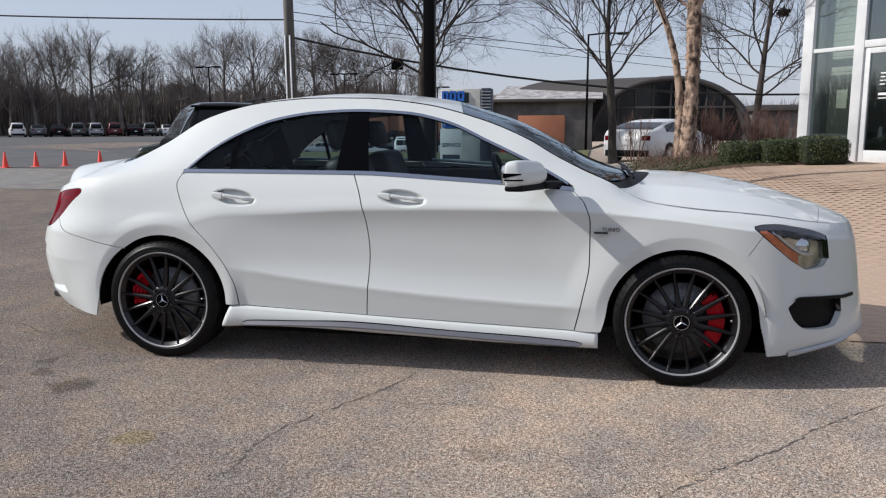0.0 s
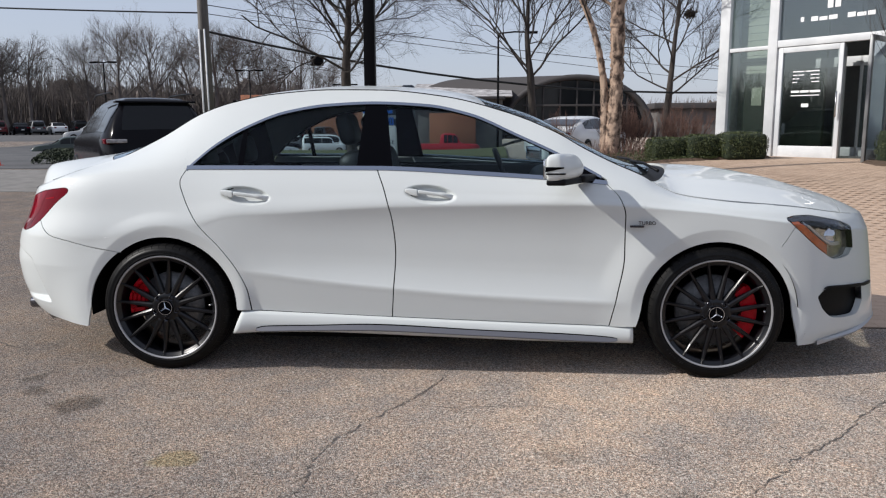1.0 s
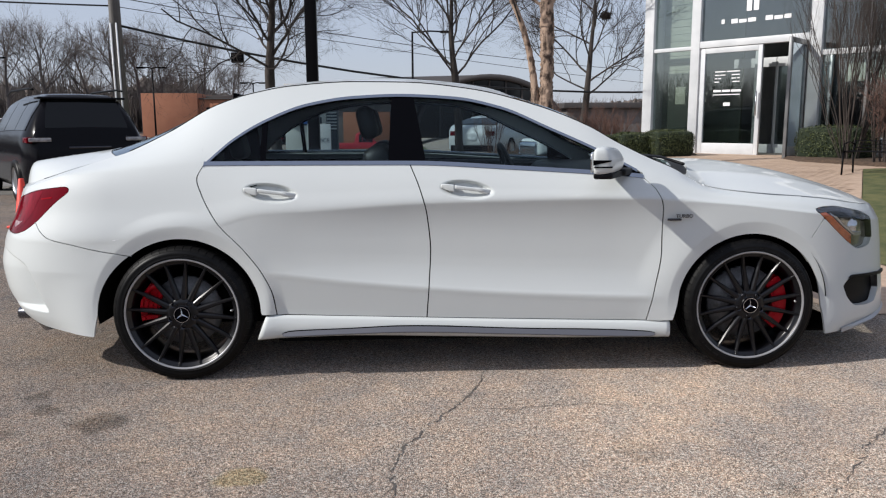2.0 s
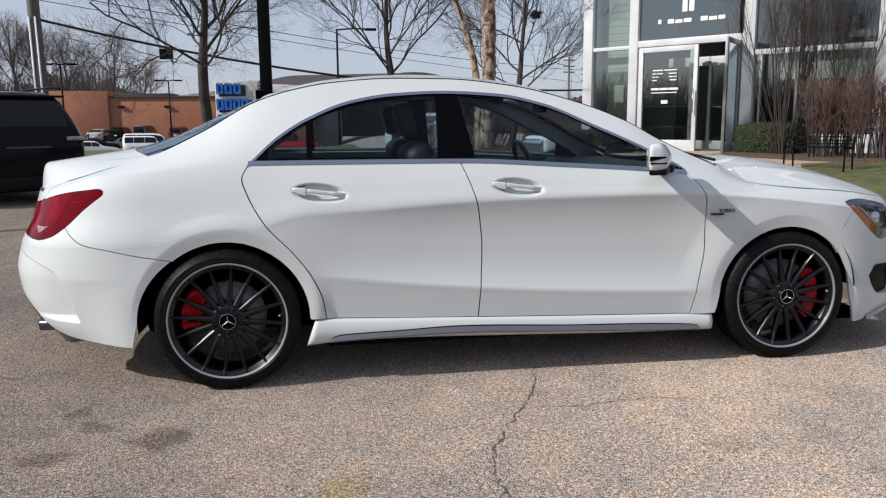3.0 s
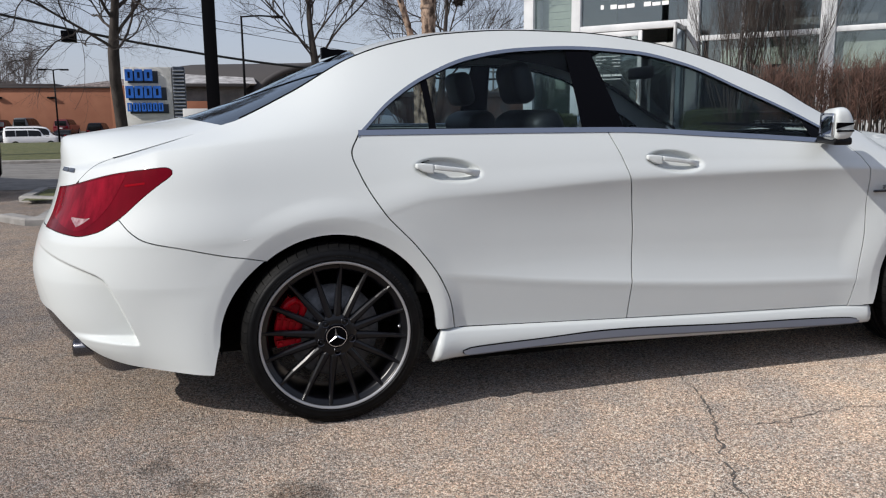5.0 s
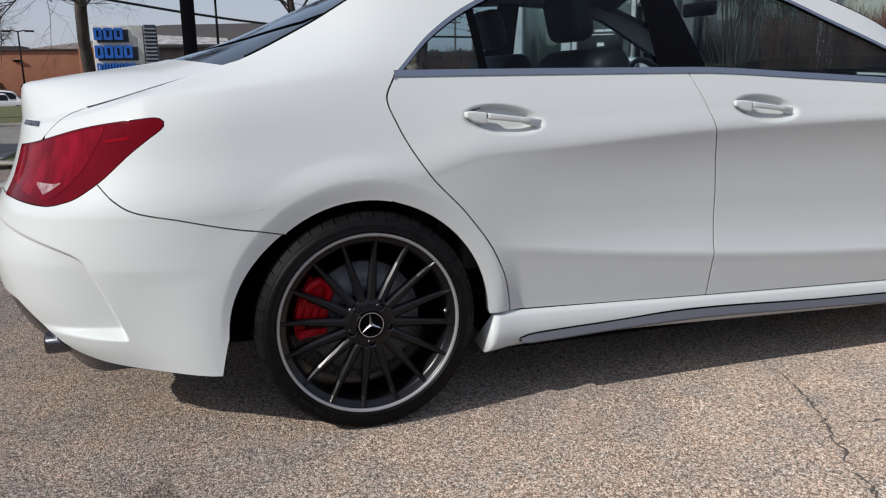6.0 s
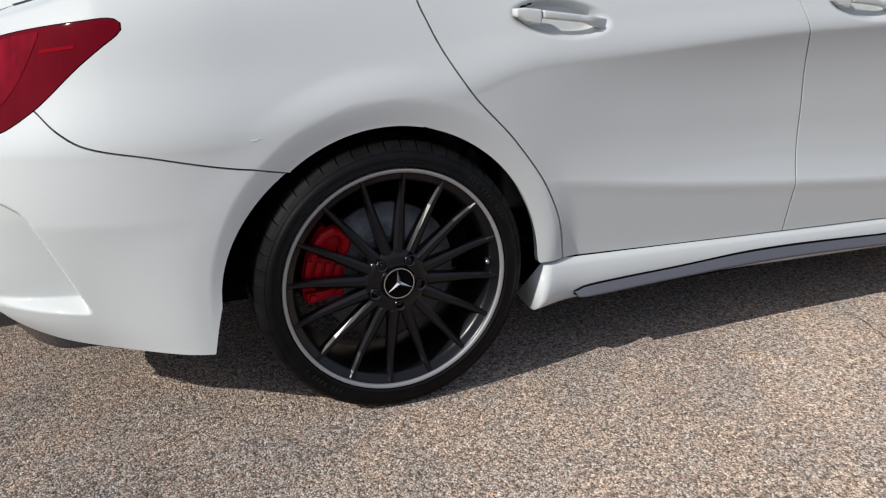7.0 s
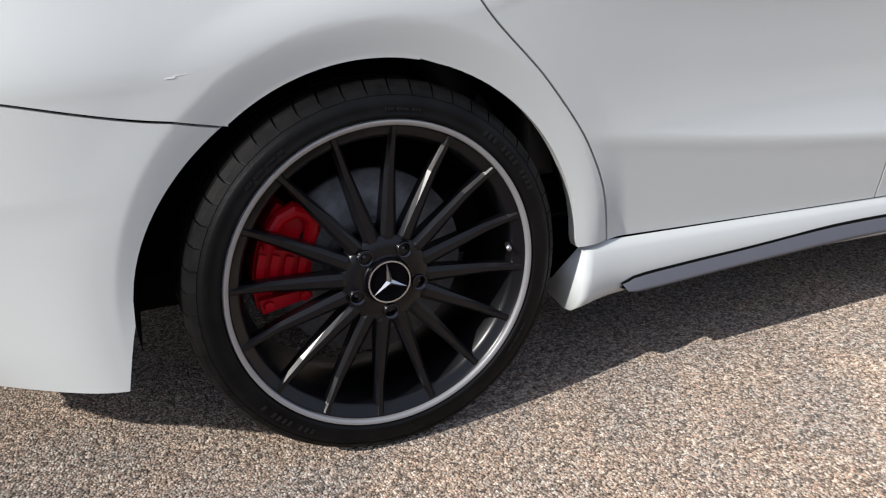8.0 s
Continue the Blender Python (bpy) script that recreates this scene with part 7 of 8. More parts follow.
TURN = -0.888
box_hedge(5.10, 12.62, 0.78, 0.75, 0.46, 0.1, 1, "small clipped box hedge beside the planting bed")
box_hedge(5.77, 12.52, 0.76, 0.75, 0.50, 0.1, 2, "middle one of the clipped box hedges")
box_hedge(6.50, 12.36, 0.94, 0.85, 0.54, 0.1, 3, "clipped box hedge close to the showroom corner")
box_hedge(8.95, 10.35, 1.30, 0.95, 0.62, TURN, 4, "wide clipped box hedge beside the open door")


def stem_bush(name, x, y, n, height, spread, seed, label, mat, levels=3, thick=0.016, up=0.5, at_line=None, kids=(4, 6)):
    rng = random.Random(seed)
    ob = thing(name, label, "shrub")
    out = {k: [] for k in range(levels + 1)}
    for i in range(n):
        a = rng.uniform(0, 6.28)
        s = rng.uniform(0.1, 1) * spread
        bx, by = (x + 0.12 * math.cos(a), y + 0.12 * math.sin(a)) if at_line is None else at_line(rng)
        grow(rng, (bx, by, gz(bx, by) - 0.03), (s * math.cos(a), s * math.sin(a), 1), height * rng.uniform(0.55, 0.8), thick * rng.uniform(0.7, 1.2), levels, out, 5, kids, (14, 32), up, 0.07, (0.42, 0.62), 0.35, 0.4)
    part("stem_work", quick_mesh("stem_work", [p for k in range(1, levels + 1) for p in out[k]]), mat, ob)
    part("twig_mass", quick_mesh("twig_mass", out[0]), mat, ob)


stem_bush("bare_shrub", 8.85, 9.75, 30, 4.4, 0.42, 5, "tall bare vase-shaped shrub against the glass front", TWIG, 4, 0.011, kids=(3, 5))
stem_bush("bare_shrub", 9.55, 9.10, 14, 3.9, 0.36, 15, "thin bare shrub beside the showroom posts", TWIG, 4, 0.010, kids=(3, 5))
stem_bush("bare_shrub", 3.2, 15.6, 12, 1.3, 0.6, 7, "low bare reddish shrub behind the birch", RED_TWIG, 2, 0.010)
for i, (x, y) in enumerate(((5.2, 18.5), (7.0, 19.5), (9.0, 20.0), (11.0, 21.0))):
    stem_bush("bare_shrub", x, y, 34, 1.9, 0.9, 40 + i, "bare reddish brown shrub beyond the hedges", RED_TWIG, 3, 0.014, kids=(4, 6))


def clipped_hedge(a0, a1, out, seed, label):
    """A tall bare hedge sheared flat on top, along the showroom."""
    rng = random.Random(seed)
    ob = thing("clipped_hedge", label, "hedge")
    stems, twigs = [], []
    top_z = 2.05
    for i in range(int((a1 - a0) * 64)):
        a, y = rng.uniform(a0, a1), -out + rng.uniform(-0.35, 0.35)
        p = FM @ Vector((a, y, 0))
        z = gz(p.x, p.y)
        q = p + Vector((rng.gauss(0, 0.12), rng.gauss(0, 0.12), 0))
        h = top_z - rng.uniform(0.2, 0.6)
        stems.append(tube([(p.x, p.y, z), ((p.x + q.x) / 2 + rng.gauss(0, 0.03), (p.y + q.y) / 2, (z + h) / 2), (q.x, q.y, h)], [0.011, 0.008, 0.004], 4, caps=False))
        for _ in range(26):
            f_ = rng.uniform(0.35, 1)
            b = Vector((p.x + (q.x - p.x) * f_, p.y + (q.y - p.y) * f_, z + (h - z) * f_))
            e = b + Vector((rng.gauss(0, 0.13), rng.gauss(0, 0.13), rng.uniform(0.06, 0.34)))
            e.z = min(e.z, top_z + rng.gauss(0, 0.02))
            twigs.append(tube([b, b.lerp(e, 0.5) + Vector((rng.gauss(0, 0.02), rng.gauss(0, 0.02), 0)), e], [0.0038, 0.003, 0.0022], 3, caps=False))
    part("stem_work", quick_mesh("stem_work", stems), TWIG, ob)
    part("twig_mass", quick_mesh("twig_mass", twigs), RED_TWIG, ob)


clipped_hedge(4.3, 8.6, 1.5, 3, "reddish leafless hedge sheared flat in front of the glass")


def bed(name, pts, label, mat, lift=0.03):
    """A flat planting bed with an uneven edge."""
    c = np.mean(np.array(pts), axis=0)
    v, f = [(c[0], c[1], gz(*c) + lift + 0.04)], []
    ring = []
    for i in range(len(pts)):
        p, q = np.array(pts[i]), np.array(pts[(i + 1) % len(pts)])
        for t in np.linspace(0, 1, 8, endpoint=False):
            ring.append(p + (q - p) * t)
    for r in (0.33, 0.66, 0.94, 1.0):
        for p in ring:
            w = c + (np.array(p) - c) * r
            v.append((w[0], w[1], gz(*w) + (lift + 0.03 if r < 0.95 else -0.02)))
    n = len(ring)
    for i in range(n):
        f.append((0, 1 + i, 1 + (i + 1) % n))
        for r in range(3):
            f.append((1 + r * n + i, 1 + (r + 1) * n + i, 1 + (r + 1) * n + (i + 1) % n, 1 + r * n + (i + 1) % n))
    return tagged(part(name, mesh_of(name, v, f), mat), label, "planting bed", kind="structure")


bed("planting_bed", [(2.9, 12.4), (4.2, 11.9), (5.6, 12.0), (7.2, 12.4), (7.3, 13.2), (6.2, 14.4), (5.0, 15.6), (3.2, 16.2)], "mulched bed with ground cover under the birch", MULCH)
bed("planting_bed", [(8.1, 10.9), (8.0, 10.0), (8.6, 8.6), (10.6, 6.4), (12.5, 4.2), (13.6, 5.4), (11.4, 7.8), (9.2, 10.6)], "mulched bed under the hedges along the glass", MULCH)
rng = random.Random(12)
v, f = leaf_cards(rng, 7000, lambda r: ((x := r.uniform(2.9, 6.0), y := 12.1 + r.random() ** 2 * 3.0, gz(x, y) + 0.04 + r.uniform(0, 0.05)), (0, 0, 1)), 0.022)
tagged(part("ground_cover", mesh_of("ground_cover", v, f, smooth=False), LEAF), "low green ground cover at the bed's edge", "ground cover", kind="stuff")
rng = random.Random(13)
pcs = []
for _ in range(260):
    x, y = rng.uniform(3.2, 5.2), rng.uniform(13.2, 15.0)
    z = gz(x, y)
    pcs.append(tube([(x, y, z), (x + rng.gauss(0, 0.08), y + rng.gauss(0, 0.08), z + rng.uniform(0.15, 0.42))], [0.006, 0.003], 3, caps=False))
tagged(part("dry_stalks", quick_mesh("dry_stalks", pcs), RED_TWIG), "dry reddish stalks round the birch", "dry plants", kind="stuff")

# bench of thin metal bars
bench = thing("bench", "dark metal garden bench of thin bars by the lawn", "bench", at=Matrix.Translation((7.95, 7.45, gz(7.95, 7.45))) @ Matrix.Rotation(-0.95, 4, "Z") @ Matrix.Scale(0.80, 4))
for x in (-0.55, 0.55):
    v, f = merged(tube([(x, -0.22, 0), (x, -0.20, 0.42), (x, 0.20, 0.42), (x, 0.25, 0.64)], 0.018, 8), tube([(x, 0.24, 0), (x, 0.20, 0.42)], 0.018, 8), tube([(x, -0.22, 0.42), (x, -0.20, 0.57), (x, 0.0, 0.61), (x, 0.22, 0.57)], 0.014, 8))
    part("leg_frame", mesh_of("leg_frame", v, f), BLACK_PAINT, bench)
for k in range(7):
    v, f = tube([(-0.55, -0.18 + 0.06 * k, 0.44), (0.55, -0.18 + 0.06 * k, 0.44)], 0.009, 6)
    part("seat_bar", mesh_of("seat_bar", v, f), BLACK_PAINT, bench)
for k in range(3):
    v, f = tube([(-0.55, 0.21 + 0.018 * k, 0.50 + 0.065 * k), (0.55, 0.21 + 0.018 * k, 0.50 + 0.065 * k)], 0.009, 6)
    part("back_bar", mesh_of("back_bar", v, f), BLACK_PAINT, bench)

# ---- other cars ----
PAINTS = {n: material("paint_" + n, c, 0.3 if n != "black" else 0.14, coat=0.5 if n != "black" else 0.0, spec=0.4 if n != "black" else 0.1) for n, c in (("black", (0.006, 0.006, 0.008)), ("white", (0.75, 0.75, 0.74)), ("silver", (0.36, 0.37, 0.38)), ("red", (0.42, 0.012, 0.02)), ("grey", (0.10, 0.105, 0.11)), ("maroon", (0.12, 0.012, 0.016)), ("green", (0.018, 0.03, 0.022)))}
PALE_LAMP = varied(material("pale_lamp", (0.4, 0.4, 0.4), 0.2, spec=0.4), (0.16, 0.16, 0.17), (0.42, 0.41, 0.41), 12)
TINTED = material("tinted_glass", (0.006, 0.007, 0.008), 0.05, spec=0.3)
SHAPES = {   # along the length from the tail: belt height, roof height
    "saloon": ((0, .62, .62), (.03, .70, .70), (.16, .70, .72), (.27, .68, .97), (.40, .67, 1), (.55, .66, .98), (.72, .65, .68), (.95, .55, .56), (1, .42, .42)),
    "hatch": ((0, .52, .52), (.015, .64, .66), (.05, .70, .745), (.16, .69, .86), (.30, .67, .965), (.44, .66, 1), (.57, .65, .96), (.75, .63, .67), (.95, .53, .54), (1, .42, .42)),
    "big_suv": ((0, .52, .53), (.012, .60, .64), (.04, .63, .80), (.075, .64, .955), (.10, .64, .985), (.20, .64, 1), (.45, .63, 1), (.62, .62, .965), (.74, .61, .64), (.95, .56, .57), (1, .40, .40)),
    "suv": ((0, .55, .88), (.02, .58, .97), (.10, .60, 1), (.40, .60, 1), (.60, .60, .97), (.72, .59, .62), (.94, .55, .56), (1, .40, .40)),
    "van": ((0, .50, .90), (.02, .55, .98), (.10, .55, 1), (.50, .55, 1), (.70, .55, .94), (.85, .54, .56), (.97, .45, .46), (1, .35, .35)),
    "pickup": ((0, .55, .55), (.01, .60, .60), (.40, .60, .60), (.41, .60, .95), (.50, .60, 1), (.62, .60, .97), (.72, .60, .62), (.96, .56, .56), (1, .40, .40))}


def parked_car(name, label, kind, L, W, H, paint, at, group="parked cars", rear_lights=True):
    ob = thing(name, label, "car", group, at=at)
    st = SHAPES[kind]
    fx = [s[0] for s in st]
    belt, roof = pchip(fx, [s[1] * H for s in st]), pchip(fx, [s[2] * H for s in st])
    low = 0.13 * H

    def sec(u):
        b, r = float(belt(u)), float(roof(u))
        r = max(r, b + 0.004)
        hw = W / 2 * (1 - 0.16 * max(0, (0.10 - u) / 0.10) ** 2 - 0.22 * max(0, (u - 0.86) / 0.14) ** 2)
        tilt = 0.22 * (r - b) / (0.35 * H)
        top_hw = hw * (0.93 - tilt * (1.5 if kind == "big_suv" else 1.0))
        mid = 0.5 * (low + b)
        return [(0, low), (hw * 0.90, low), (hw * 0.985, low + 0.10), (hw, mid), (hw * 0.985, b - 0.08), (hw * 0.94, b), (hw * 0.94 + (top_hw - hw * 0.94) * 0.5, b + (r - b) * 0.5), (top_hw, r - min(0.06, (r - b) * 0.25)), (top_hw * 0.80, r), (0, r + 0.012)]
    us = np.unique(np.concatenate([np.linspace(0, 1, 45), [0.005, 0.015, 0.025, 0.985, 0.995]]))
    ring = [sec(u) for u in us]
    m = len(ring[0])
    v = []
    for u, r in zip(us, ring):
        x = u * L
        v += [(x, -y, z) for y, z in r] + [(x, y, z) for y, z in r[::-1][1:-1]]
    c = 2 * m - 2
    f = [(i * c + j, (i + 1) * c + j, (i + 1) * c + (j + 1) % c, i * c + (j + 1) % c) for i in range(len(us) - 1) for j in range(c)]
    f += [tuple(range(c)), tuple(range((len(us) - 1) * c, len(us) * c))[::-1]]
    part("body", mesh_of("body", v, f), paint, ob)
    cab = [u for u in np.linspace(0.0, 1, 120) if roof(u) - belt(u) > 0.14 * H]
    c0, c1 = cab[0] + 0.02, cab[-1]

    def glass(u0, u1, j0, j1, side, name_):
        q = np.linspace(u0, u1, 14)
        gv, gf = [], []
        for u in q:
            s = sec(u)
            for k in range(5):
                t = j0 + (j1 - j0) * k / 4
                i = min(int(t), m - 2)
                y = s[i][0] + (s[i + 1][0] - s[i][0]) * (t - i)
                z = s[i][1] + (s[i + 1][1] - s[i][1]) * (t - i)
                gv.append((u * L, side * (y + 0.008), z + 0.003))
        for i in range(len(q) - 1):
            for k in range(4):
                gf.append((i * 5 + k, i * 5 + k + 1, (i + 1) * 5 + k + 1, (i + 1) * 5 + k))
        part(name_, mesh_of(name_, gv, gf), TINTED, ob)
    for s in (-1, 1):
        cuts = [c0 + 0.02, c0 + (c1 - c0) * 0.30, c0 + (c1 - c0) * 0.62, c1 - 0.02]
        for a, b in zip(cuts, cuts[1:]):
            glass(a + 0.004, b - 0.004, 5.15, 6.85, s, "side_window")

    def screen(u0, u1, name_):
        q = np.linspace(u0, u1, 10)
        gv, gf = [], []
        for u in q:
            s = sec(u)
            w = s[7][0] * 0.86
            for k in range(7):
                y = -w + 2 * w * k / 6
                gv.append((u * L, y, s[9][1] + 0.006 - 0.012 * abs(k - 3) / 3))
        for i in range(len(q) - 1):
            for k in range(6):
                gf.append((i * 7 + k, (i + 1) * 7 + k, (i + 1) * 7 + k + 1, i * 7 + k + 1))
        part(name_, mesh_of(name_, gv, gf), TINTED, ob)
    screen(c1 - 0.01, min(1, c1 + 0.11), "windscreen")
    if kind == "big_suv":
        screen(0.018, 0.074, "rear_window")
        spoiler = part("roof_spoiler", box_bm(0.24, -0.62, 0.945 * H, 0.50, 0.62, 0.965 * H, 0.012), paint, ob)
        for s in (-1, 1):
            y0, y1 = sorted((s * W * 0.30, s * W * 0.47))
            part("light_bar", box_bm(-0.012, y0, 0.565 * H, 0.10, y1, 0.600 * H, 0.012), PALE_LAMP, ob, "pale light bar across the tailgate")
            y0, y1 = sorted((s * W * 0.44, s * W * 0.485))
            part("tail_light", box_bm(0.02, y0, 0.555 * H, 0.30, y1, 0.605 * H, 0.012), RED_LENS, ob)
            rv, rf = tube([(0.10 * L, s * W * 0.36, 1.03 * H), (0.16 * L, s * W * 0.36, 1.045 * H), (0.48 * L, s * W * 0.36, 1.045 * H), (0.55 * L, s * W * 0.36, 1.01 * H)], 0.016, 8)
            part("roof_rail", mesh_of("roof_rail", rv, rf), BLACK_PAINT, ob)
        part("tailgate_strip", box_bm(-0.020, -0.30, 0.50 * H, 0.02, 0.30, 0.52 * H, 0.006), DARK_CHROME, ob, "dark chrome strip on the tailgate")
    elif kind in ("saloon", "hatch"):
        screen(max(0.03, c0 - 0.10), c0 + 0.07, "rear_window")
    else:
        b, r = float(belt(0.01)), float(roof(0.01))
        gw = sec(0.01)[6][0] * 0.90
        part("rear_window", box_bm(-0.012, -gw, b + 0.03, 0.03, gw, r - 0.06, 0.008), TINTED, ob)
    for k, x in enumerate((0.20 * L, 0.80 * L)):
        for s in (-1, 1):
            r = 0.235 * H if H < 1.6 else 0.20 * H
            wv, wf = lathe([(0.0, 0.0), (r * 0.66, 0.0), (r * 0.70, -0.02), (r * 0.97, -0.02), (r, 0.03), (r, 0.18), (0.0, 0.2)], 28)
            wh = part("wheel", mesh_of("wheel", [(a, (b if s < 0 else -b), c_) for a, b, c_ in wv], wf), RUBBER, ob)
            wh.location = (x, s * (W / 2 + 0.002), r)
            rv, rf = lathe([(0.0, -0.012), (r * 0.2, -0.014), (r * 0.60, -0.008), (r * 0.64, -0.024)], 20)
            part("hub_cap", mesh_of("hub_cap", [(a, (b if s < 0 else -b), c_) for a, b, c_ in rv], rf), SATIN_METAL, wh)
    hw = W / 2
    for s in (-1, 1):
        y0, y1 = sorted((s * hw * 0.50, s * hw * 0.80))
        if kind != "big_suv":
            part("tail_light", box_bm(-0.015, y0, float(belt(0.02)) - 0.20, 0.10, y1, float(belt(0.02)) - 0.05, 0.015), RED_LENS, ob)
        part("headlight", box_bm(L - 0.10, y0, 0.40 * H - 0.04, L + 0.004, y1, 0.40 * H + 0.06, 0.015), SATIN_METAL, ob)
    part("bumper", box_bm(-0.03, -hw * 0.78, low + 0.02, 0.12, hw * 0.78, low + 0.22, 0.03), PLASTIC, ob)
    if rear_lights:
        part("plate", box_bm(-0.026, -0.16, 0.40 * H, 0.0, 0.16, 0.40 * H + 0.11, 0.004), WHITE_MARK, ob)
    return ob


def spot(x, y, heading):
    """A pose on the ground, facing that many degrees from the x axis."""
    return Matrix.Translation((x, y, gz(x, y))) @ Matrix.Rotation(radians(heading), 4, "Z")


parked_car("suv", "large black sport utility car with its tail to the lot", "big_suv", 4.4, 1.76, 1.64, PAINTS["black"], spot(-3.66, 8.43, 125.5), rear_lights=False)
parked_car("hatchback", "white electric hatchback parked beyond the birch", "hatch", 4.97, 1.96, 1.38, PAINTS["white"], spot(3.25, 21.76, 60))
ROW = [(-57.65, 68.7, "suv", "white"), (-56.2, 69.9, "saloon", "grey"), (-54.7, 71.0, "saloon", "black"), (-53.3, 72.1, "suv", "grey"), (-51.9, 73.1, "suv", "silver"), (-50.4, 74.1, "suv", "maroon"), (-48.7, 75.2, "saloon", "black"), (-47.5, 76.0, "suv", "grey"),
       (-45.9, 77.2, "saloon", "white"), (-44.2, 78.2, "suv", "black"), (-59.6, 67.2, "saloon", "black"), (-61.4, 65.6, "suv", "grey")]
for x, y, kind, col in ROW:
    parked_car("parked_car", col + " parked car in the far row, facing the lot", kind, 4.6, 1.8, 1.45 if kind == "saloon" else 1.68, PAINTS[col], spot(2.3 + (x + 0.7) * 1.16, -3.7 + (y + 0.3) * 1.16, 131), "far row of parked cars")
OTHERS = [(-18.6, 77.3, 6, "van", "white", "white van near the brick building"), (-21.5, 82.5, 12, "saloon", "grey", "grey saloon near the brick building"), (-19.6, 84.0, 80, "suv", "silver", "silver sport utility car near the brick building"),
          (-15.2, 84.0, 80, "saloon", "black", "dark saloon near the brick building"), (-12.2, 86.5, 85, "suv", "black", "black sport utility car by the brick wall"), (-24.4, 80.2, 15, "saloon", "black", "dark saloon by the far lamp"),
          (-22.6, 72.0, 190, "saloon", "silver", "silver saloon in the far lot"), (-4.1, 50.3, 2, "pickup", "red", "red pickup truck before the low building"), (-18.0, 74.2, 12, "suv", "white", "white sport utility car across the road"),
          (-21.0, 66.0, 25, "saloon", "white", "white saloon in the far lot"), (-27.0, 74.0, 20, "saloon", "grey", "grey saloon in the far lot"), (-37.0, 70.0, 20, "suv", "white", "white sport utility car before the woods"), (-33.0, 66.0, 200, "saloon", "silver", "silver saloon before the woods")]
OTHERS.append((-24.4, 47.0, 213, "saloon", "green", "dark green-grey saloon parked beyond the juniper"))
OTHERS += [(-25.2, 91.4, 84, "hatch", "silver", "silver hatchback in the row along the brick wall"), (-22.8, 91.4, 84, "suv", "black", "black sport utility car in the row along the brick wall"),
           (-20.2, 91.3, 84, "van", "grey", "grey van in the row along the brick wall"), (-16.2, 91.4, 84, "suv", "maroon", "dark maroon sport utility car in the row along the brick wall")]
for x, y, head, kind, col, label in OTHERS:
    parked_car("parked_car", label, kind, 4.6 if kind != "van" else 4.9, 1.85, {"saloon": 1.45, "hatch": 1.5, "suv": 1.7, "van": 1.9, "pickup": 1.75}[kind], PAINTS[col], spot(x, y, head))

# ---- cones, juniper, notice post ----
ORANGE = material("cone_orange", (0.85, 0.06, 0.035), 0.5)


def cone(x, y, size):
    ob = thing("traffic_cone", "orange traffic cone on the asphalt", "cone", "traffic cones", at=Matrix.Translation((x, y, gz(x, y))) @ Matrix.Scale(size, 4))
    part("base", box_bm(-0.18, -0.18, 0, 0.18, 0.18, 0.035, 0.012), ORANGE, ob)
    part("body", mesh_of("body", *lathe([(0.14, 0.03), (0.13, 0.06), (0.035, 0.70), (0.028, 0.71), (0.0, 0.71)], 24, axis="z")), ORANGE, ob)
    return ob


for x, y in ((-15.02, 16.61), (-14.39, 17.13), (-13.76, 17.62), (-12.96, 18.2), (-3.42, 5.72)):
    cone(x, y, 0.66 if x < -5 else 0.8)

rng = random.Random(21)
ob = thing("juniper", "low dark green juniper on the traffic island", "shrub", at=Matrix.Translation((-10.9, 19.7, gz(-10.9, 19.7))) @ Matrix.Scale(0.85, 4))
v, f = leaf_cards(rng, 8000, lambda r: (((a := r.uniform(-1.75, 1.75)), (b := r.uniform(-1.0, 1.0)), max(0.02, (0.75 + 0.2 * math.sin(a * 2.3)) * (1 - (a / 1.85) ** 2) ** 0.5 * (1 - b * b) ** 0.5 * r.uniform(0.6, 1.05))), (0, -0.3, 1)), 0.055)
part("foliage", mesh_of("foliage", v, f, smooth=False), JUNIPER, ob)

notice = thing("notice_post", "white notice with dark lettering bars on a thin post", "sign", at=Matrix.Translation((-0.62, 12.0, gz(-0.62, 12.0))) @ Matrix.Scale(1.2, 4))
part("panel", box_bm(-0.19, -0.012, 0.12, 0.19, 0.012, 0.96, 0.004), SIGN_WHITE, notice)
part("post", box_bm(-0.02, 0.013, -0.05, 0.02, 0.05, 0.9, 0.004), ALU, notice)
word = bpy.data.curves.new("word", "FONT")
word.body, word.size, word.extrude = "SERVICE", 0.092, 0.001
word.align_x = "CENTER"
word.materials.append(SIGN_DARK)
wo = new("word", word)
wo.parent = notice
wo.matrix_local = Matrix.Translation((0, -0.0145, 0.66)) @ Euler((math.pi / 2, 0, 0)).to_matrix().to_4x4()
for z, w in ((0.455, 0.15), (0.30, 0.14)):
    part("lettering_bar", box_bm(-w, -0.0165, z, w, -0.0125, z + 0.07), SIGN_DARK, notice)


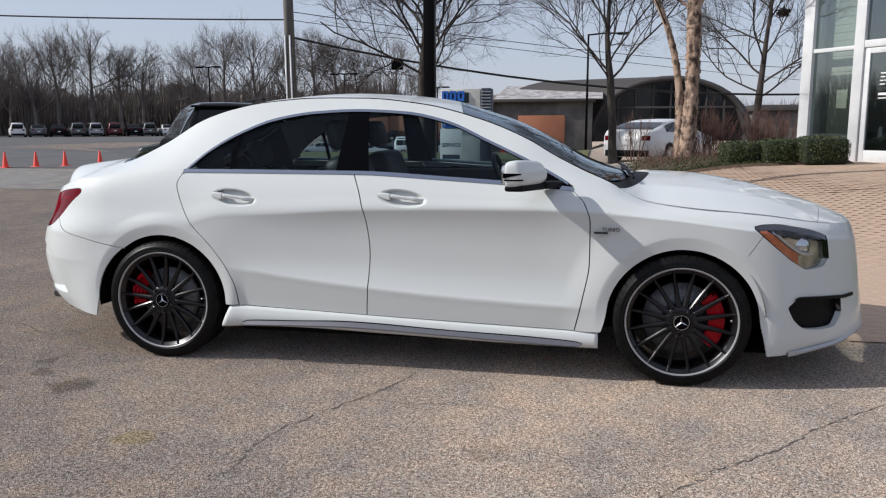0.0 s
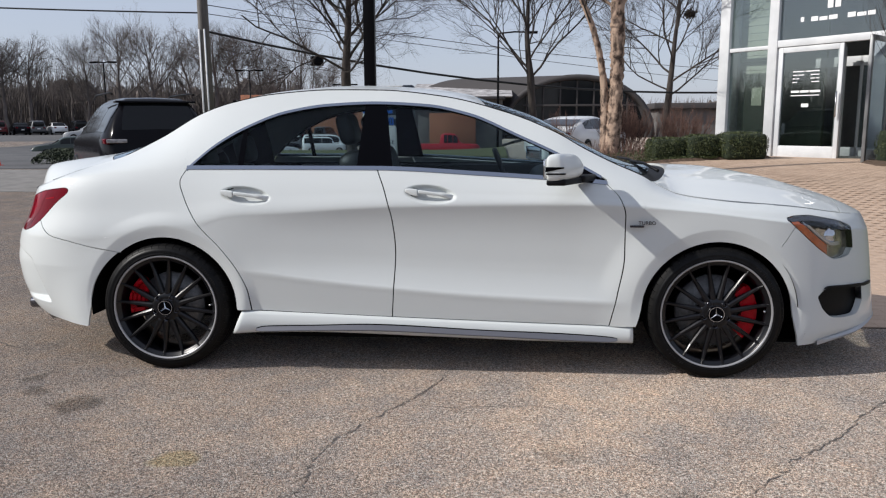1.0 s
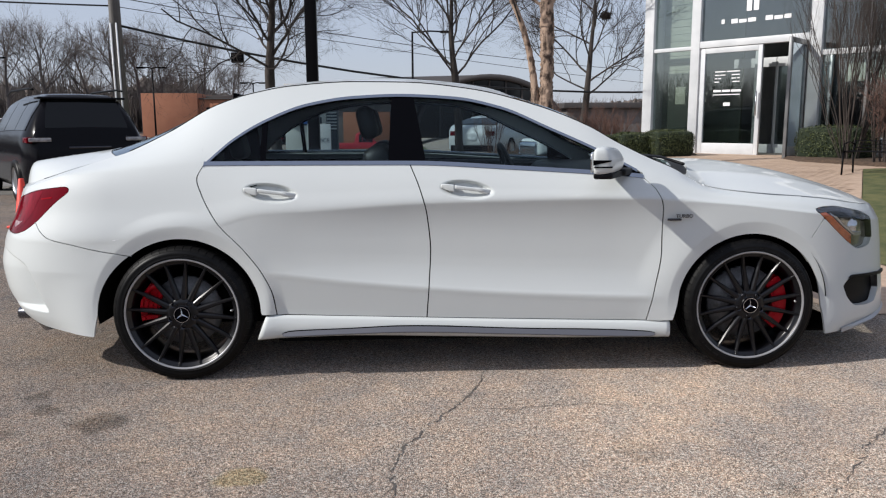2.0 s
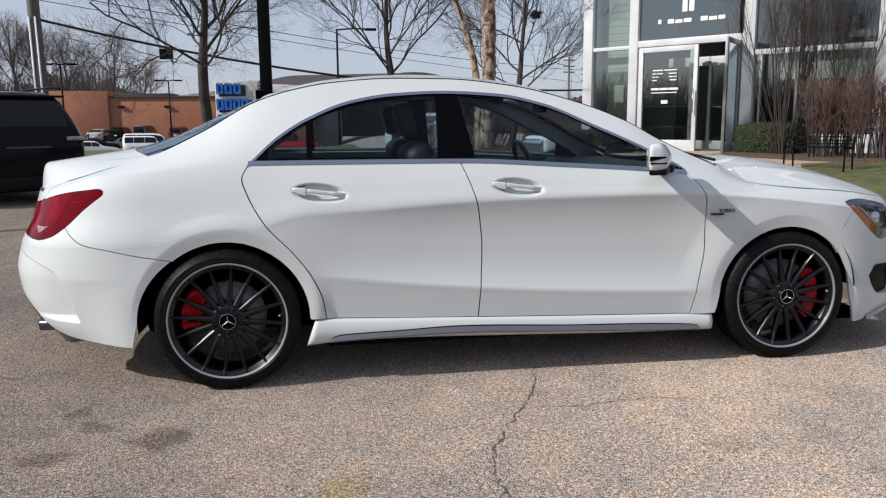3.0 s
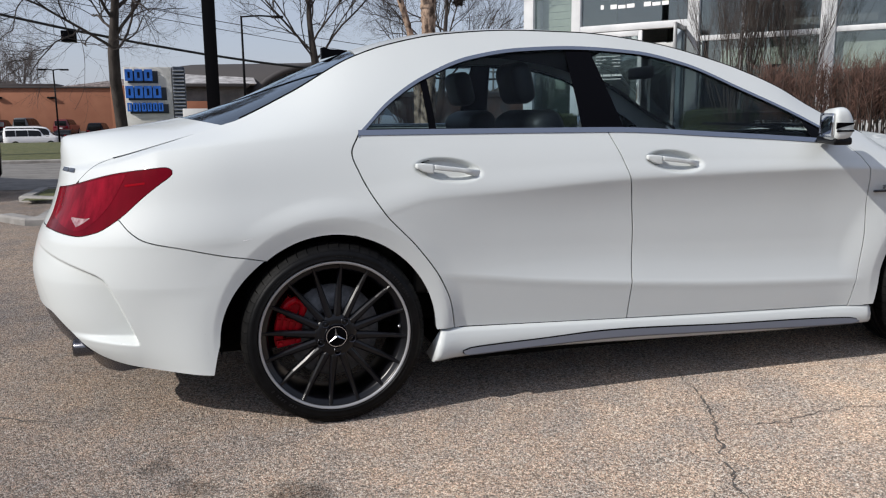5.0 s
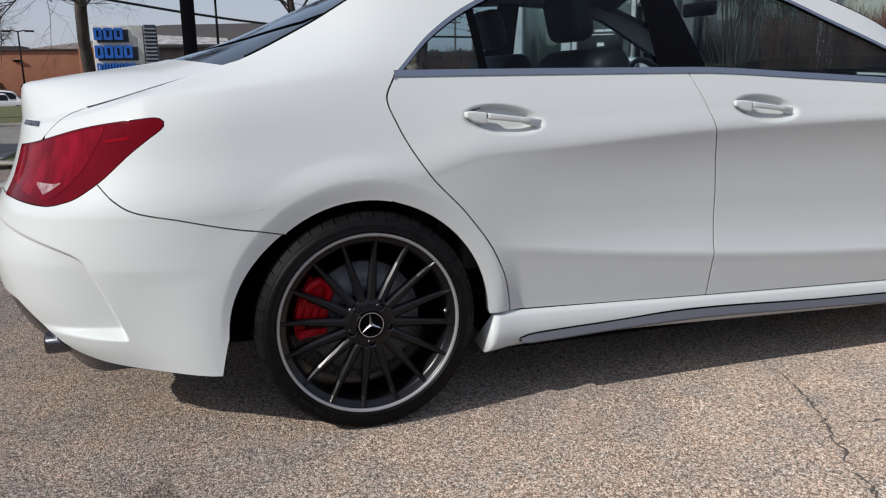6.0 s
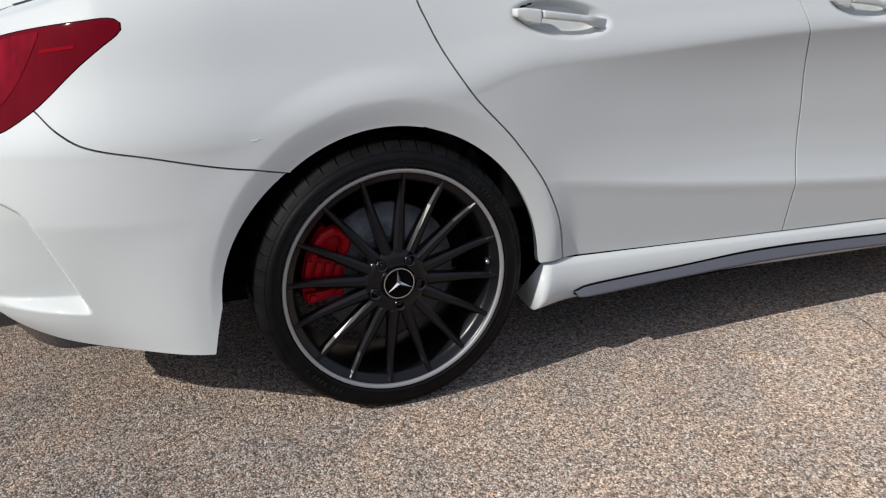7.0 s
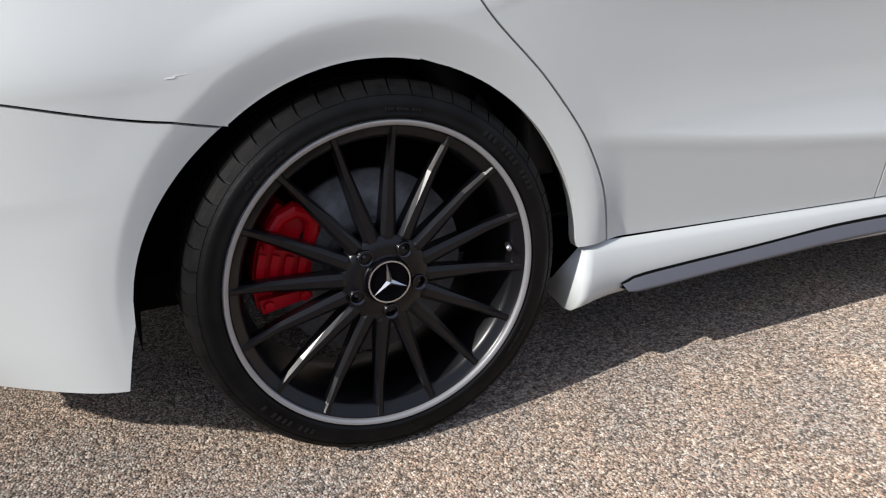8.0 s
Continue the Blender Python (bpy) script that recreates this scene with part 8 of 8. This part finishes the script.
# ---- tan brick paving in front of the entrance ----
def paving_end(y):
    return lawn_edge(y) - 0.01 if y < 8.3 else 7.4 + (13.3 - y) * 0.812 + 0.3


pv, pf = sheet(0, 1, 1.0, 14.2, 10, 50)
pv = [(3.75 + u * (max(paving_end(y), 4.0) - 3.75), y) for u, y, _ in pv]
apron = tagged(part("paving_bed", mesh_of("paving_bed", [(x, y, gz(x, y) + 0.0070) for x, y in pv], pf), PAVER_JOINT), "sandy joints under the tan brick paving", "paving", kind="structure")
brick = mesh_of("brick", [(-0.0985, -0.0485, 0), (0.0985, -0.0485, 0), (0.0985, 0.0485, 0), (-0.0985, 0.0485, 0), (-0.0965, -0.0465, 0.0018), (0.0965, -0.0465, 0.0018), (0.0965, 0.0465, 0.0018), (-0.0965, 0.0465, 0.0018)],
                [(0, 1, 5, 4), (1, 2, 6, 5), (2, 3, 7, 6), (3, 0, 4, 7), (4, 5, 6, 7)], smooth=False)
brick.materials.append(PAVER)
rng = random.Random(2)
singles, rest_v, rest_f = 0, [], []
for j in range(132):
    y = 1.05 + 0.1 * j
    xa, xb = 3.85, (lawn_edge(y) - 0.1 if y < 8.3 else 7.4 + (13.3 - y) * 0.812)
    i = 0
    while xa + 0.2 * i + (0.1 if j % 2 else 0) < xb:
        x = xa + 0.2 * i + (0.1 if j % 2 else 0)
        i += 1
        z = gz(x, y) + 0.006 + rng.uniform(0, 0.0012)
        sl = (gz(x, y + 0.05) - gz(x, y - 0.05)) / 0.1
        if singles < 300 and 1.3 < y < 5.0:
            ob = part("brick", brick, None, apron)
            ob.matrix_local = Matrix.Translation((x, y, z)) @ Matrix.Rotation(math.atan(sl), 4, "X")
            singles += 1
        else:
            k = len(rest_v)
            rest_v += [(p.co.x + x, p.co.y + y, p.co.z + z + sl * p.co.y) for p in brick.vertices]
            rest_f += [tuple(q + k for q in f.vertices) for f in brick.polygons]
tagged(part("brick_field", mesh_of("brick_field", rest_v, rest_f, smooth=False), PAVER, apron), kind="stuff")
